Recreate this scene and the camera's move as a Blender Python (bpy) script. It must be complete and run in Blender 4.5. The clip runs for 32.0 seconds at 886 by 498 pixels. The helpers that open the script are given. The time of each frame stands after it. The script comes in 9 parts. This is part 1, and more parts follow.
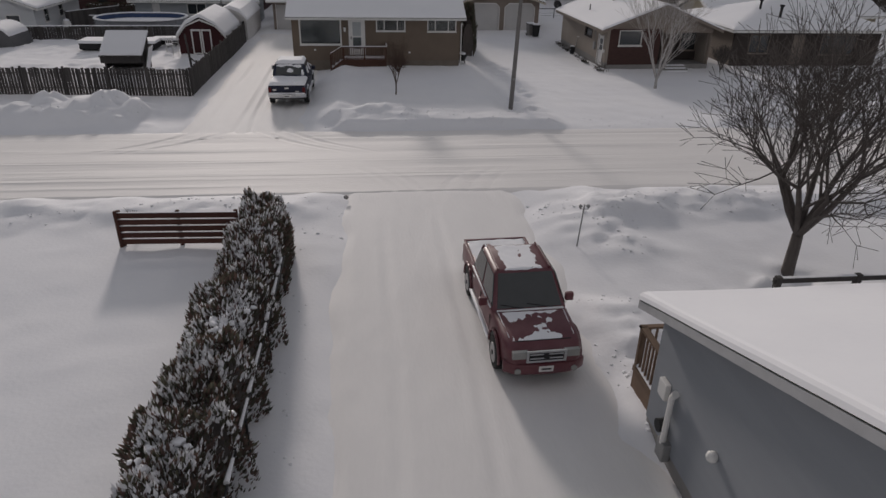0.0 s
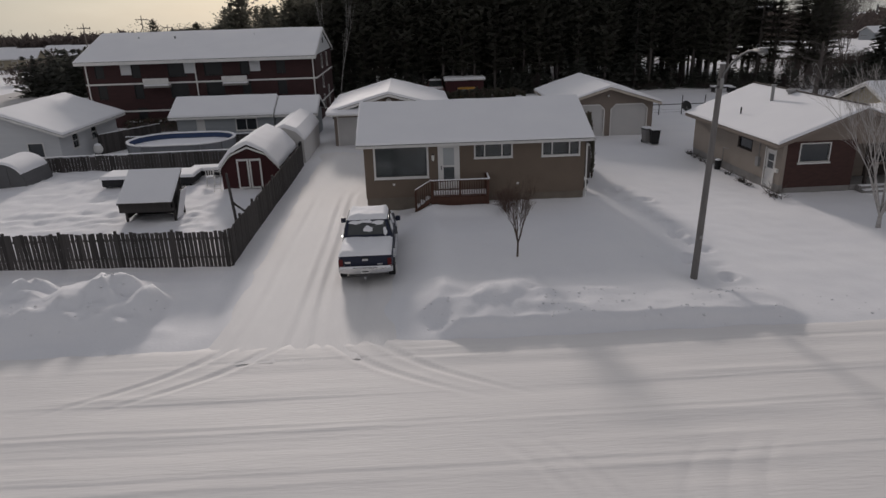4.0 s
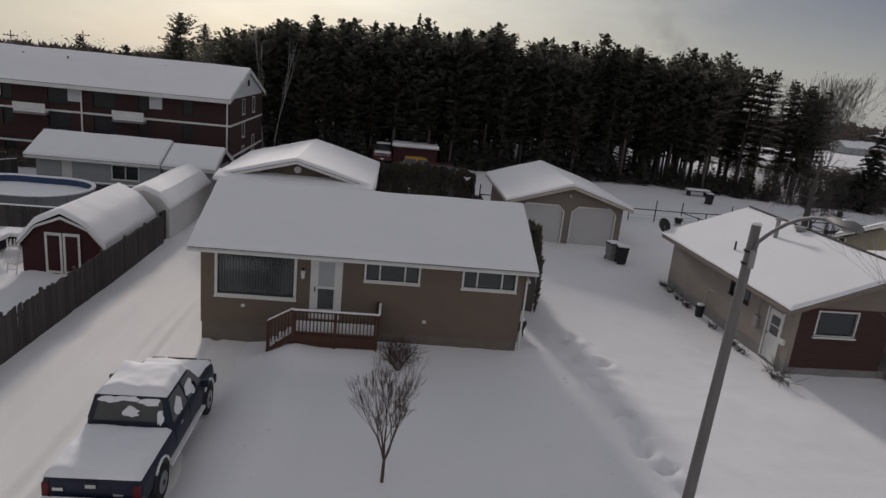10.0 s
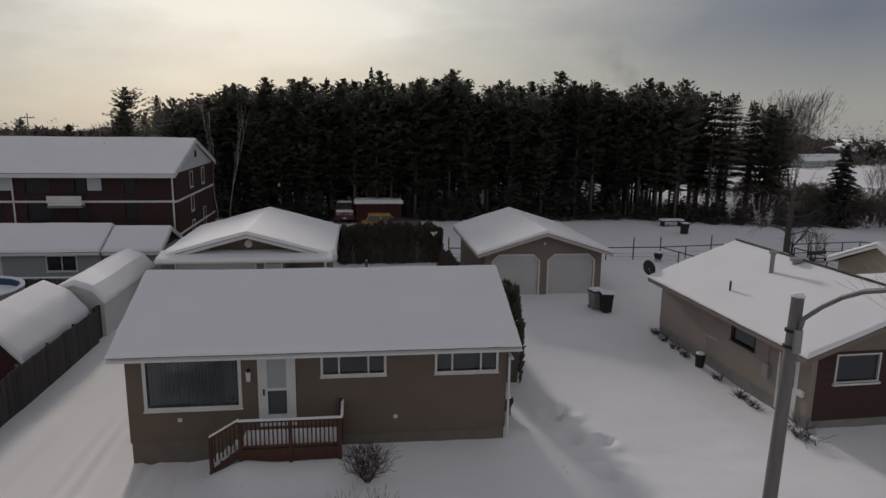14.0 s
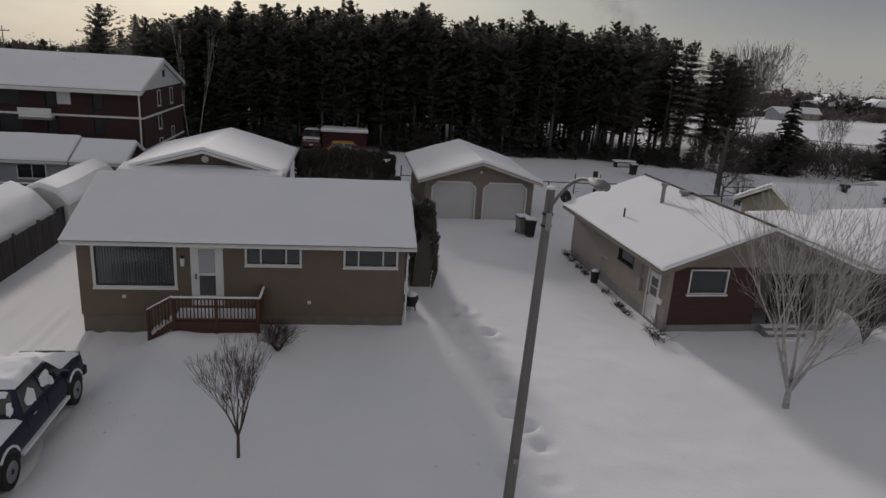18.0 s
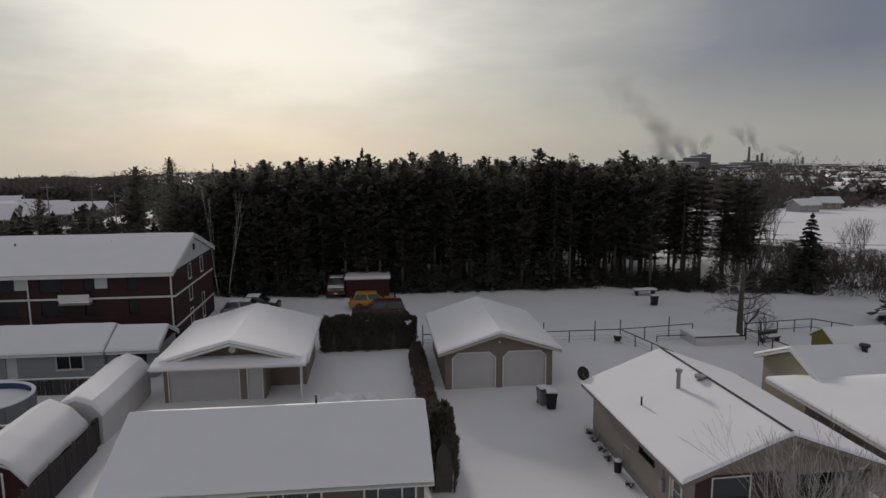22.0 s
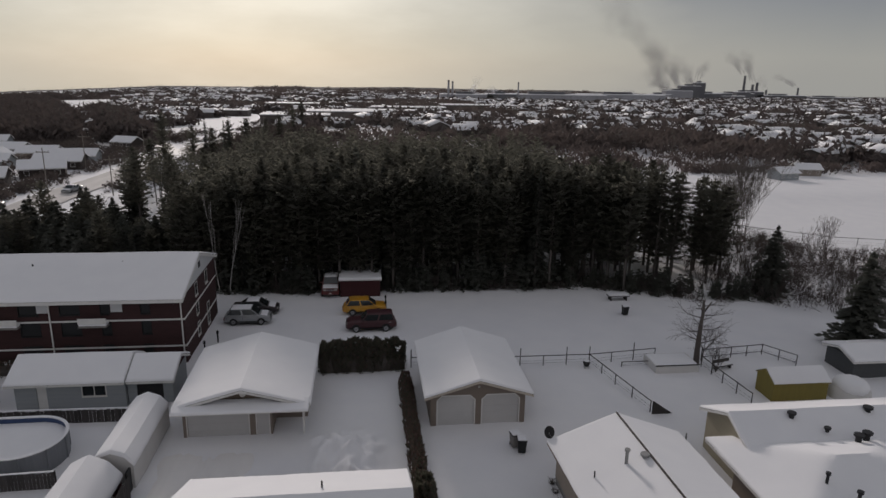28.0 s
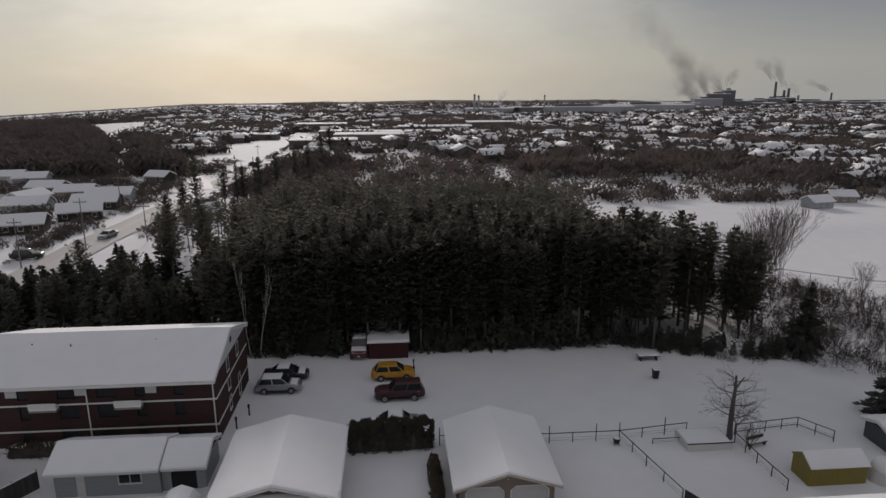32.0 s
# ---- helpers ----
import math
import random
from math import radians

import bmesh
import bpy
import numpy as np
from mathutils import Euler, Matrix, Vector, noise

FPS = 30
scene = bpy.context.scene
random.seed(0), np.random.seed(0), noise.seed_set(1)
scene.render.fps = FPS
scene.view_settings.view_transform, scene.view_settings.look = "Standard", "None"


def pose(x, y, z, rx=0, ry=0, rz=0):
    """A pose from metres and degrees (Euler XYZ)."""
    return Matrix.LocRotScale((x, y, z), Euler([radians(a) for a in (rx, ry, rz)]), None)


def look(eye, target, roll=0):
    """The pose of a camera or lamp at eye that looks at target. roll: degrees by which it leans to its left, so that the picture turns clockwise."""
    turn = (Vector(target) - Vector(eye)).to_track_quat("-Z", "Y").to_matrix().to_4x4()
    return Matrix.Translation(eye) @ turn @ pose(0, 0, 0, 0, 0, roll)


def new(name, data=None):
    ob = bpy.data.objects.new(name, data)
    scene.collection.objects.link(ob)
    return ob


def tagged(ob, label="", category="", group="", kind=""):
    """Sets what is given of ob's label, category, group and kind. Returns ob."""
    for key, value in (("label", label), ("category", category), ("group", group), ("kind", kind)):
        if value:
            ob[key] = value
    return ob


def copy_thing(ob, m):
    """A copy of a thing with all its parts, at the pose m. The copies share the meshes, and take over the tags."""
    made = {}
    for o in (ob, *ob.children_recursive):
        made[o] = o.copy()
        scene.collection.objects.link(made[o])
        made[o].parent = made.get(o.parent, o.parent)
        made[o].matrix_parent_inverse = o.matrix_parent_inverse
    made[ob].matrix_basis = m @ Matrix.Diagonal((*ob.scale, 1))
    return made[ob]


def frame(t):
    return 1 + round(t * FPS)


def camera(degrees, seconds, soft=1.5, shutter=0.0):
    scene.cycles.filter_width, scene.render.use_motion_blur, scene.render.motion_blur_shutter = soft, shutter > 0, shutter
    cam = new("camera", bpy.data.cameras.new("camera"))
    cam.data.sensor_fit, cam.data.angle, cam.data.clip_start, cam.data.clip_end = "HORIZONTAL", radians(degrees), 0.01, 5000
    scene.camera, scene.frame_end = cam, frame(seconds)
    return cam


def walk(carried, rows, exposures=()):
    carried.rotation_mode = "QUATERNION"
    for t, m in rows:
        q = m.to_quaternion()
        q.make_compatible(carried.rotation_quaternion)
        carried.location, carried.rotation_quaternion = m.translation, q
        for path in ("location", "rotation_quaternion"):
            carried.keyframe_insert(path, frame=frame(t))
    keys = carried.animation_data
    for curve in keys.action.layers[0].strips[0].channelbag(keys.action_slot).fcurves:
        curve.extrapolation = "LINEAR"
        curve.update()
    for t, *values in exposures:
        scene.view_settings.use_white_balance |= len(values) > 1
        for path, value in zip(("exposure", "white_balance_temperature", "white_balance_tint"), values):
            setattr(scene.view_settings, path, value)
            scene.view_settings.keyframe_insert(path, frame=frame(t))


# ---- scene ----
cam = camera(67.5, 32.0, 1.5)
PATH = [
    (0, (-0.216, 0.496, 9.103), (-0.014, 2.272, 8.207), 1.25),
    (0.5, (-0.764, 2.199, 9.067), (-0.479, 4.013, 8.274), 1.18),
    (1, (-1.491, 3.74, 9.074), (-1.242, 5.585, 8.343), -0.69),
    (1.5, (-1.933, 5.337, 8.921), (-1.767, 7.163, 8.122), -4.22),
    (2, (-2.274, 6.719, 8.944), (-2.14, 8.549, 8.151), -4.03),
    (2.5, (-2.284, 8.058, 9.066), (-2.147, 9.923, 8.357), 0.47),
    (3, (-2.155, 10.218, 9.301), (-2.047, 12.083, 8.586), 2.01),
    (3.5, (-2.339, 11.746, 9.414), (-2.268, 13.59, 8.642), -0.15),
    (4, (-2.567, 13.359, 9.365), (-2.499, 15.237, 8.68), -1.72),
    (4.5, (-2.605, 15.025, 9.138), (-2.518, 16.953, 8.611), -1.73),
    (6.5, (-1.689, 20.185, 9.514), (-1.563, 22.129, 9.064), -1.63),
    (7, (-1.408, 20.718, 9.409), (-1.255, 22.654, 8.931), -1.39),
    (7.5, (-1.154, 21.182, 9.551), (-0.972, 23.113, 9.063), -1.4),
    (8, (-0.744, 21.667, 9.54), (-0.565, 23.589, 9.018), -1.41),
    (8.5, (-0.321, 22.151, 9.537), (-0.163, 24.061, 8.965), -1.02),
    (9, (0.039, 22.614, 9.627), (0.189, 24.516, 9.025), 0.63),
    (9.5, (0.439, 23.236, 9.596), (0.593, 25.143, 9.015), 3.02),
    (10, (0.76, 23.815, 9.568), (0.941, 25.736, 9.041), 5.87),
    (10.5, (0.899, 24.389, 9.635), (1.127, 26.31, 9.125), 6.37),
    (11, (0.984, 24.924, 9.721), (1.247, 26.827, 9.166), 3.74),
    (11.5, (0.781, 25.514, 9.715), (1.079, 27.394, 9.1), 0.25),
    (12, (0.924, 26.354, 9.625), (1.218, 28.253, 9.072), -0.73),
    (12.5, (0.985, 26.631, 9.678), (1.259, 28.569, 9.268), 0.31),
    (13, (0.99, 26.828, 9.606), (1.257, 28.781, 9.269), 0.55),
    (13.5, (1.311, 26.8, 9.687), (1.559, 28.753, 9.334), 0.58),
    (14, (1.342, 26.77, 9.782), (1.594, 28.716, 9.392), 0.83),
    (14.5, (1.572, 26.5, 9.766), (1.817, 28.44, 9.348), 0.38),
    (16.5, (2.675, 25.597, 9.462), (2.9, 27.57, 9.229), -0.17),
    (17, (2.857, 24.722, 9.564), (3.104, 26.671, 9.189), 1.01),
    (17.5, (3.142, 24.021, 9.587), (3.413, 25.918, 9.013), 2.52),
    (18, (3.537, 22.979, 9.756), (3.831, 24.874, 9.189), 3.74),
    (18.5, (3.661, 22.255, 9.899), (3.953, 24.162, 9.371), 2.92),
    (19, (3.572, 21.981, 9.764), (3.866, 23.895, 9.261), 2.35),
    (19.5, (3.791, 21.775, 10.089), (4.075, 23.696, 9.61), 2.16),
    (20, (3.962, 21.774, 10.941), (4.228, 23.621, 10.221), 1.63),
    (20.5, (3.859, 21.485, 12.145), (4.107, 23.27, 11.278), 0.1),
    (21, (3.78, 22.26, 13.347), (4.04, 24.179, 12.847), 0.29),
    (21.5, (4.167, 22.883, 14.152), (4.385, 24.811, 13.667), -0.28),
    (22, (4.104, 23.046, 14.753), (4.309, 25.013, 14.455), -0.4),
    (22.5, (4.09, 22.888, 15.176), (4.291, 24.863, 14.934), -0.36),
    (23, (3.781, 22.621, 15.857), (3.997, 24.589, 15.572), -0.15),
    (23.5, (4.026, 22.309, 16.805), (4.24, 24.257, 16.401), -0.08),
    (24, (3.772, 21.846, 17.666), (4.005, 23.752, 17.104), 0.46),
    (24.5, (3.926, 21.343, 18.463), (4.157, 23.218, 17.806), 0.64),
    (25, (3.975, 21.334, 19.564), (4.208, 23.228, 18.966), 0.72),
    (25.5, (3.963, 21.233, 20.382), (4.198, 23.154, 19.875), 0.7),
    (26, (3.486, 20.912, 21.279), (3.737, 22.844, 20.826), 0.93),
    (26.5, (3.87, 21.024, 21.96), (4.108, 22.961, 21.523), 0.89),
    (28.5, (3.68, 20.412, 25.341), (3.917, 22.32, 24.793), 1.24),
    (29, (3.52, 20.278, 26.102), (3.763, 22.191, 25.569), 1.27),
    (29.5, (3.653, 20.422, 26.765), (3.886, 22.35, 26.287), 1.37),
    (30, (3.924, 21.172, 27.143), (4.129, 23.122, 26.75), 0.78),
    (30.5, (4.082, 21.469, 27.945), (4.262, 23.421, 27.55), 0.4),
    (31, (3.945, 21.671, 28.644), (4.115, 23.612, 28.195), 0.26),
    (31.5, (3.894, 21.704, 29.507), (4.057, 23.636, 29.017), 0.16),
    (32, (4.007, 21.87, 30.024), (4.159, 23.8, 29.524), -0.22),
]
walk(cam, [(t, look(eye, target, roll)) for t, eye, target, roll in PATH],
     exposures=((0, -0.03), (2, -0.05), (3, 0.0), (4, 0.06), (6.5, 0.0), (8, -0.03), (9, 0.04), (11, 0.17), (12, 0.2), (12.8, -0.05), (14.5, -0.1), (17, -0.07), (19, 0.0), (20, -0.1), (20.6, -0.05), (21.5, -0.03), (26, -0.04), (29, 0.02), (32, 0.0)))

# ---- light ----
SUN_DIR = Vector((-0.16, 0.945, 0.285)).normalized()
sun_data = bpy.data.lights.new("sun", "SUN")
sun_data.energy, sun_data.angle, sun_data.color = 1.85, radians(6.0), (0.985, 0.885, 0.83)
sun = new("sun", sun_data)
sun.matrix_world = look(SUN_DIR * 50, (0, 0, 0))
scene.view_settings.exposure = 0.0


def build_world():
    w = bpy.data.worlds.new("overcast_sky")
    scene.world = w
    w.use_nodes = True
    nt = w.node_tree
    nt.nodes.clear()
    N, L = nt.nodes.new, nt.links.new
    out, bg = N("ShaderNodeOutputWorld"), N("ShaderNodeBackground")
    L(bg.outputs[0], out.inputs[0])
    sky = N("ShaderNodeTexSky")
    sky.sky_type, sky.sun_disc = "NISHITA", False
    sky.sun_elevation, sky.sun_rotation = math.asin(SUN_DIR.z), math.atan2(SUN_DIR.x, SUN_DIR.y)
    tc = N("ShaderNodeTexCoord")
    dot = N("ShaderNodeVectorMath")
    dot.operation = "DOT_PRODUCT"
    dot.inputs[1].default_value = SUN_DIR
    L(tc.outputs["Generated"], dot.inputs[0])
    # cloud sheet: thin and cream towards the sun, thick and blue-grey away from it
    noise_map = N("ShaderNodeMapping")
    noise_map.inputs["Scale"].default_value = (2.2, 2.2, 7.0)
    L(tc.outputs["Generated"], noise_map.inputs[0])
    cloud = N("ShaderNodeTexNoise")
    cloud.inputs["Scale"].default_value, cloud.inputs["Detail"].default_value = 1.6, 6
    cloud.inputs["Roughness"].default_value = 0.55
    L(noise_map.outputs[0], cloud.inputs["Vector"])
    wob = N("ShaderNodeMath")
    wob.operation = "MULTIPLY_ADD"
    wob.inputs[1].default_value = 0.14
    L(cloud.outputs[0], wob.inputs[0])
    L(dot.outputs["Value"], wob.inputs[2])
    ramp = N("ShaderNodeValToRGB")
    el = ramp.color_ramp.elements
    el[0].position, el[0].color = 0.0, (0.345, 0.34, 0.355, 1)
    el[1].position, el[1].color = 1.0, (0.86, 0.838, 0.775, 1)
    for p, c in ((0.42, (0.222, 0.222, 0.244, 1)), (0.70, (0.160, 0.175, 0.222, 1)), (0.82, (0.222, 0.232, 0.266, 1)), (0.885, (0.375, 0.373, 0.368, 1)), (0.95, (0.58, 0.567, 0.53, 1))):
        e = el.new(p)
        e.color = c
    sub = N("ShaderNodeMath")
    sub.operation = "SUBTRACT"
    sub.inputs[1].default_value = 0.055
    L(wob.outputs[0], sub.inputs[0])
    L(sub.outputs[0], ramp.inputs[0])
    # a clearer, warmer strip low over the horizon
    sep = N("ShaderNodeSeparateXYZ")
    L(tc.outputs["Generated"], sep.inputs[0])
    low = N("ShaderNodeMapRange")
    low.inputs["From Min"].default_value, low.inputs["From Max"].default_value = 0.02, 0.13
    low.inputs["To Min"].default_value, low.inputs["To Max"].default_value = 0.55, 0.0
    L(sep.outputs["Z"], low.inputs["Value"])
    warm = N("ShaderNodeMixRGB")
    warm.inputs[2].default_value = (0.47, 0.465, 0.41, 1)
    L(low.outputs[0], warm.inputs[0])
    L(ramp.outputs[0], warm.inputs[1])
    mix = N("ShaderNodeMixRGB")
    mix.inputs[0].default_value = 0.10
    scale = N("ShaderNodeMixRGB")
    scale.blend_type = "MULTIPLY"
    scale.inputs[0].default_value = 1.0
    scale.inputs[2].default_value = (0.05, 0.05, 0.05, 1)
    L(sky.outputs[0], scale.inputs[1])
    L(warm.outputs[0], mix.inputs[1])
    L(scale.outputs[0], mix.inputs[2])
    L(mix.outputs[0], bg.inputs[0])
    bg.inputs[1].default_value = 1.0


build_world()

# ---- materials ----
MATS = {}


def mat(name, c, c2=None, rough=0.7, scale=4.0, fine=40.0, bump=0.1, metal=0.0, per_object=0.0, stretch=(1, 1, 1), spec=0.3, leafy=0.0):
    """A surface with colour variation at two scales and fine relief."""
    if name in MATS:
        return MATS[name]
    m = bpy.data.materials.new(name)
    MATS[name] = m
    m.use_nodes = True
    nt = m.node_tree
    N, L = nt.nodes.new, nt.links.new
    b = nt.nodes["Principled BSDF"]
    b.inputs["Roughness"].default_value, b.inputs["Metallic"].default_value = rough, metal
    b.inputs["Specular IOR Level"].default_value = spec
    c2 = c2 or tuple(v * 0.78 for v in c)
    tc, mp = N("ShaderNodeTexCoord"), N("ShaderNodeMapping")
    mp.inputs["Scale"].default_value = stretch
    L(tc.outputs["Object"], mp.inputs[0])
    big, small = N("ShaderNodeTexNoise"), N("ShaderNodeTexNoise")
    big.inputs["Scale"].default_value, big.inputs["Detail"].default_value = scale, 5
    small.inputs["Scale"].default_value, small.inputs["Detail"].default_value = fine, 3
    L(mp.outputs[0], big.inputs["Vector"])
    L(mp.outputs[0], small.inputs["Vector"])
    add = N("ShaderNodeMath")
    add.operation = "MULTIPLY_ADD"
    add.inputs[1].default_value = 0.45
    L(small.outputs[0], add.inputs[0])
    sh = N("ShaderNodeMath")
    sh.operation = "MULTIPLY_ADD"
    sh.inputs[1].default_value, sh.inputs[2].default_value = 1.4, -0.45
    L(big.outputs[0], sh.inputs[0])
    L(sh.outputs[0], add.inputs[2])
    mix = N("ShaderNodeMixRGB")
    mix.inputs[1].default_value, mix.inputs[2].default_value = (*c2, 1), (*c, 1)
    mix.use_clamp = True
    L(add.outputs[0], mix.inputs[0])
    last = mix.outputs[0]
    if per_object:
        oi, hsv = N("ShaderNodeObjectInfo"), N("ShaderNodeHueSaturation")
        mr = N("ShaderNodeMapRange")
        mr.inputs["To Min"].default_value, mr.inputs["To Max"].default_value = 1 - per_object, 1 + per_object
        L(oi.outputs["Random"], mr.inputs["Value"])
        L(mr.outputs[0], hsv.inputs["Value"])
        L(last, hsv.inputs["Color"])
        last = hsv.outputs[0]
    L(last, b.inputs["Base Color"])
    if bump:
        bp = N("ShaderNodeBump")
        bp.inputs["Strength"].default_value, bp.inputs["Distance"].default_value = bump, 0.03
        L(add.outputs[0], bp.inputs["Height"])
        L(bp.outputs[0], b.inputs["Normal"])
    if leafy:   # thin sprays let part of the light through
        tl, ms = N("ShaderNodeBsdfTranslucent"), N("ShaderNodeMixShader")
        ms.inputs[0].default_value = leafy
        L(last, tl.inputs[0])
        L(b.outputs[0], ms.inputs[1])
        L(tl.outputs[0], ms.inputs[2])
        L(ms.outputs[0], nt.nodes["Material Output"].inputs[0])
    return m


def glass(name, c=(0.03, 0.035, 0.04), rough=0.06):
    if name in MATS:
        return MATS[name]
    m = bpy.data.materials.new(name)
    MATS[name] = m
    m.use_nodes = True
    b = m.node_tree.nodes["Principled BSDF"]
    b.inputs["Base Color"].default_value = (0.45, 0.48, 0.49, 1)
    b.inputs["Roughness"].default_value = rough
    b.inputs["Transmission Weight"].default_value = 0.9
    b.inputs["IOR"].default_value = 1.45
    return m


SNOW = mat("snow", (0.85, 0.85, 0.87), (0.80, 0.80, 0.83), 0.75, 0.6, 9, 0.25, spec=0.2)
SNOW_YARD = mat("snow_ground", (0.845, 0.84, 0.855), (0.775, 0.775, 0.805), 0.8, 0.35, 9, 0.5, spec=0.2)
# road and drive snow: the low sun's warmth is put into the base colour
SNOW_ROAD = mat("sun_tinted_packed_snow", (0.845, 0.818, 0.798), (0.76, 0.735, 0.722), 0.7, 0.5, 9, 0.55, stretch=(0.2, 1.6, 1), spec=0.25)
SNOW_DRIVE = mat("sun_tinted_packed_drive_snow", (0.846, 0.826, 0.814), (0.77, 0.751, 0.744), 0.75, 0.5, 9, 0.5, stretch=(1.4, 0.35, 1), spec=0.25)
STUCCO_BROWN = mat("brown_stucco", (0.178, 0.140, 0.110), (0.146, 0.114, 0.090), 0.9, 1.2, 60, 0.25)
STUCCO_BASE = mat("foundation_render", (0.20, 0.17, 0.14), (0.14, 0.12, 0.10), 0.9, 2.0, 50, 0.3)
TAN = mat("tan_stucco", (0.31, 0.27, 0.235), (0.26, 0.225, 0.195), 0.9, 0.9, 50, 0.25)
BRICK_RED = mat("red_brick", (0.080, 0.042, 0.037), (0.052, 0.030, 0.027), 0.9, 3.0, 30, 0.35, stretch=(1, 1, 3))
BRICK_AP = mat("dark_red_brick", (0.062, 0.030, 0.031), (0.042, 0.023, 0.023), 0.9, 1.5, 30, 0.3, stretch=(1, 1, 3))
WHITE = mat("white_paint", (0.74, 0.73, 0.71), (0.62, 0.61, 0.60), 0.55, 2.0, 25, 0.08)
WHITE_SIDING = mat("white_siding", (0.60, 0.61, 0.62), (0.52, 0.53, 0.55), 0.6, 0.8, 20, 0.15, stretch=(0.2, 0.2, 6))
GREY_SIDING = mat("grey_siding", (0.34, 0.36, 0.37), (0.28, 0.30, 0.32), 0.6, 0.8, 20, 0.2, stretch=(0.2, 0.2, 8))
TAUPE = mat("taupe_siding", (0.235, 0.195, 0.165), (0.20, 0.165, 0.14), 0.65, 0.8, 20, 0.2, stretch=(0.2, 0.2, 8))
OVERDOOR = mat("garage_door_paint", (0.56, 0.55, 0.545), (0.49, 0.485, 0.48), 0.5, 1.0, 15, 0.06)
SHINGLE = mat("roof_shingle", (0.07, 0.065, 0.06), (0.045, 0.042, 0.04), 0.95, 2.5, 30, 0.4)
FENCE = mat("weathered_fence_wood", (0.080, 0.073, 0.071), (0.052, 0.048, 0.047), 0.9, 2.0, 30, 0.3, per_object=0.25, stretch=(6, 6, 0.7))
DARKSIDING = mat("dark_brown_siding", (0.060, 0.048, 0.044), (0.045, 0.037, 0.034), 0.8, 1.0, 25, 0.2, stretch=(0.2, 0.2, 8))
DECK = mat("stained_deck_wood", (0.11, 0.052, 0.036), (0.065, 0.034, 0.026), 0.8, 2.0, 30, 0.25, per_object=0.15, stretch=(4, 4, 1))
RAILWOOD = mat("red_brown_rail_wood", (0.085, 0.035, 0.026), (0.05, 0.022, 0.018), 0.85, 2.0, 30, 0.25, per_object=0.2, stretch=(1, 4, 4))
RAWWOOD = mat("raw_lumber", (0.20, 0.135, 0.095), (0.14, 0.095, 0.068), 0.85, 2.0, 30, 0.2, per_object=0.2)
POLEWOOD = mat("weathered_pole_wood", (0.27, 0.24, 0.215), (0.17, 0.15, 0.135), 0.9, 3.0, 40, 0.4, stretch=(5, 5, 0.35))
LAMPMETAL = mat("weathered_lamp_metal", (0.20, 0.20, 0.20), (0.14, 0.14, 0.145), 0.65, 3, 30, 0.05, metal=0.2)
LAMPPOLE = mat("greyed_pole_wood", (0.205, 0.195, 0.19), (0.135, 0.128, 0.125), 0.9, 3, 30, 0.3, stretch=(6, 6, 0.5))
GALV = mat("galvanised_metal", (0.33, 0.33, 0.33), (0.25, 0.25, 0.25), 0.6, 3, 30, 0.05, metal=0.35)
DARKMETAL = mat("dark_metal", (0.035, 0.035, 0.037), (0.022, 0.022, 0.024), 0.55, 4, 30, 0.08, metal=0.3)
BLACKPL = mat("black_plastic", (0.022, 0.023, 0.024), (0.015, 0.015, 0.016), 0.5, 5, 40, 0.05)
RUBBER = mat("tyre_rubber", (0.018, 0.018, 0.018), (0.03, 0.03, 0.03), 0.9, 8, 50, 0.2)
RIM = mat("alloy_rim", (0.40, 0.40, 0.41), (0.25, 0.25, 0.26), 0.35, 6, 40, 0.05, metal=0.8)
CHROME = mat("chrome", (0.62, 0.62, 0.63), (0.5, 0.5, 0.5), 0.2, 4, 30, 0.03, metal=1.0)
PAINT_NAVY = mat("navy_car_paint", (0.012, 0.017, 0.042), (0.016, 0.019, 0.036), 0.45, 3, 60, 0.02, spec=0.3)
PAINT_RED = mat("burgundy_car_paint", (0.165, 0.062, 0.072), (0.088, 0.018, 0.026), 0.42, 2.2, 18, 0.03, spec=0.5)
PAINT_YELLOW = mat("amber_car_paint", (0.52, 0.26, 0.02), (0.44, 0.22, 0.02), 0.35, 3, 60, 0.02, spec=0.6)
PAINT_BLACK = mat("black_car_paint", (0.02, 0.014, 0.016), (0.03, 0.022, 0.024), 0.35, 3, 60, 0.02, spec=0.6)
PAINT_DUSK = mat("dark_maroon_car_paint", (0.075, 0.022, 0.028), (0.045, 0.016, 0.02), 0.4, 3, 60, 0.02, spec=0.5)
PAINT_SILVER = mat("silver_car_paint", (0.36, 0.37, 0.38), (0.30, 0.31, 0.32), 0.35, 3, 60, 0.02, metal=0.4, spec=0.6)
PAINT_MAROON = mat("maroon_car_paint", (0.11, 0.014, 0.014), (0.08, 0.012, 0.012), 0.35, 3, 60, 0.02, spec=0.6)
CARGLASS = mat("tinted_car_glass", (0.018, 0.022, 0.024), (0.03, 0.034, 0.036), 0.12, 3, 30, 0.02, spec=0.8)
LENS_RED = mat("red_lamp_lens", (0.13, 0.010, 0.012), None, 0.3, 4, 30, 0.02)
LENS_CLEAR = mat("clear_lamp_lens", (0.34, 0.34, 0.33), None, 0.2, 4, 30, 0.02)
WINGLASS = mat("dark_window_glass", (0.022, 0.026, 0.030), (0.035, 0.040, 0.044), 0.08, 1.2, 10, 0.02, spec=0.8)
PANE = glass("window_pane")
DULLGLASS = mat("dull_dark_glass", (0.020, 0.021, 0.023), (0.032, 0.033, 0.035), 0.35, 1.2, 10, 0.02, spec=0.25)
ROOM_CURTAIN = mat("dim_room_curtain", (0.095, 0.092, 0.092), (0.04, 0.04, 0.042), 0.85, 1.6, 12, 0.05)
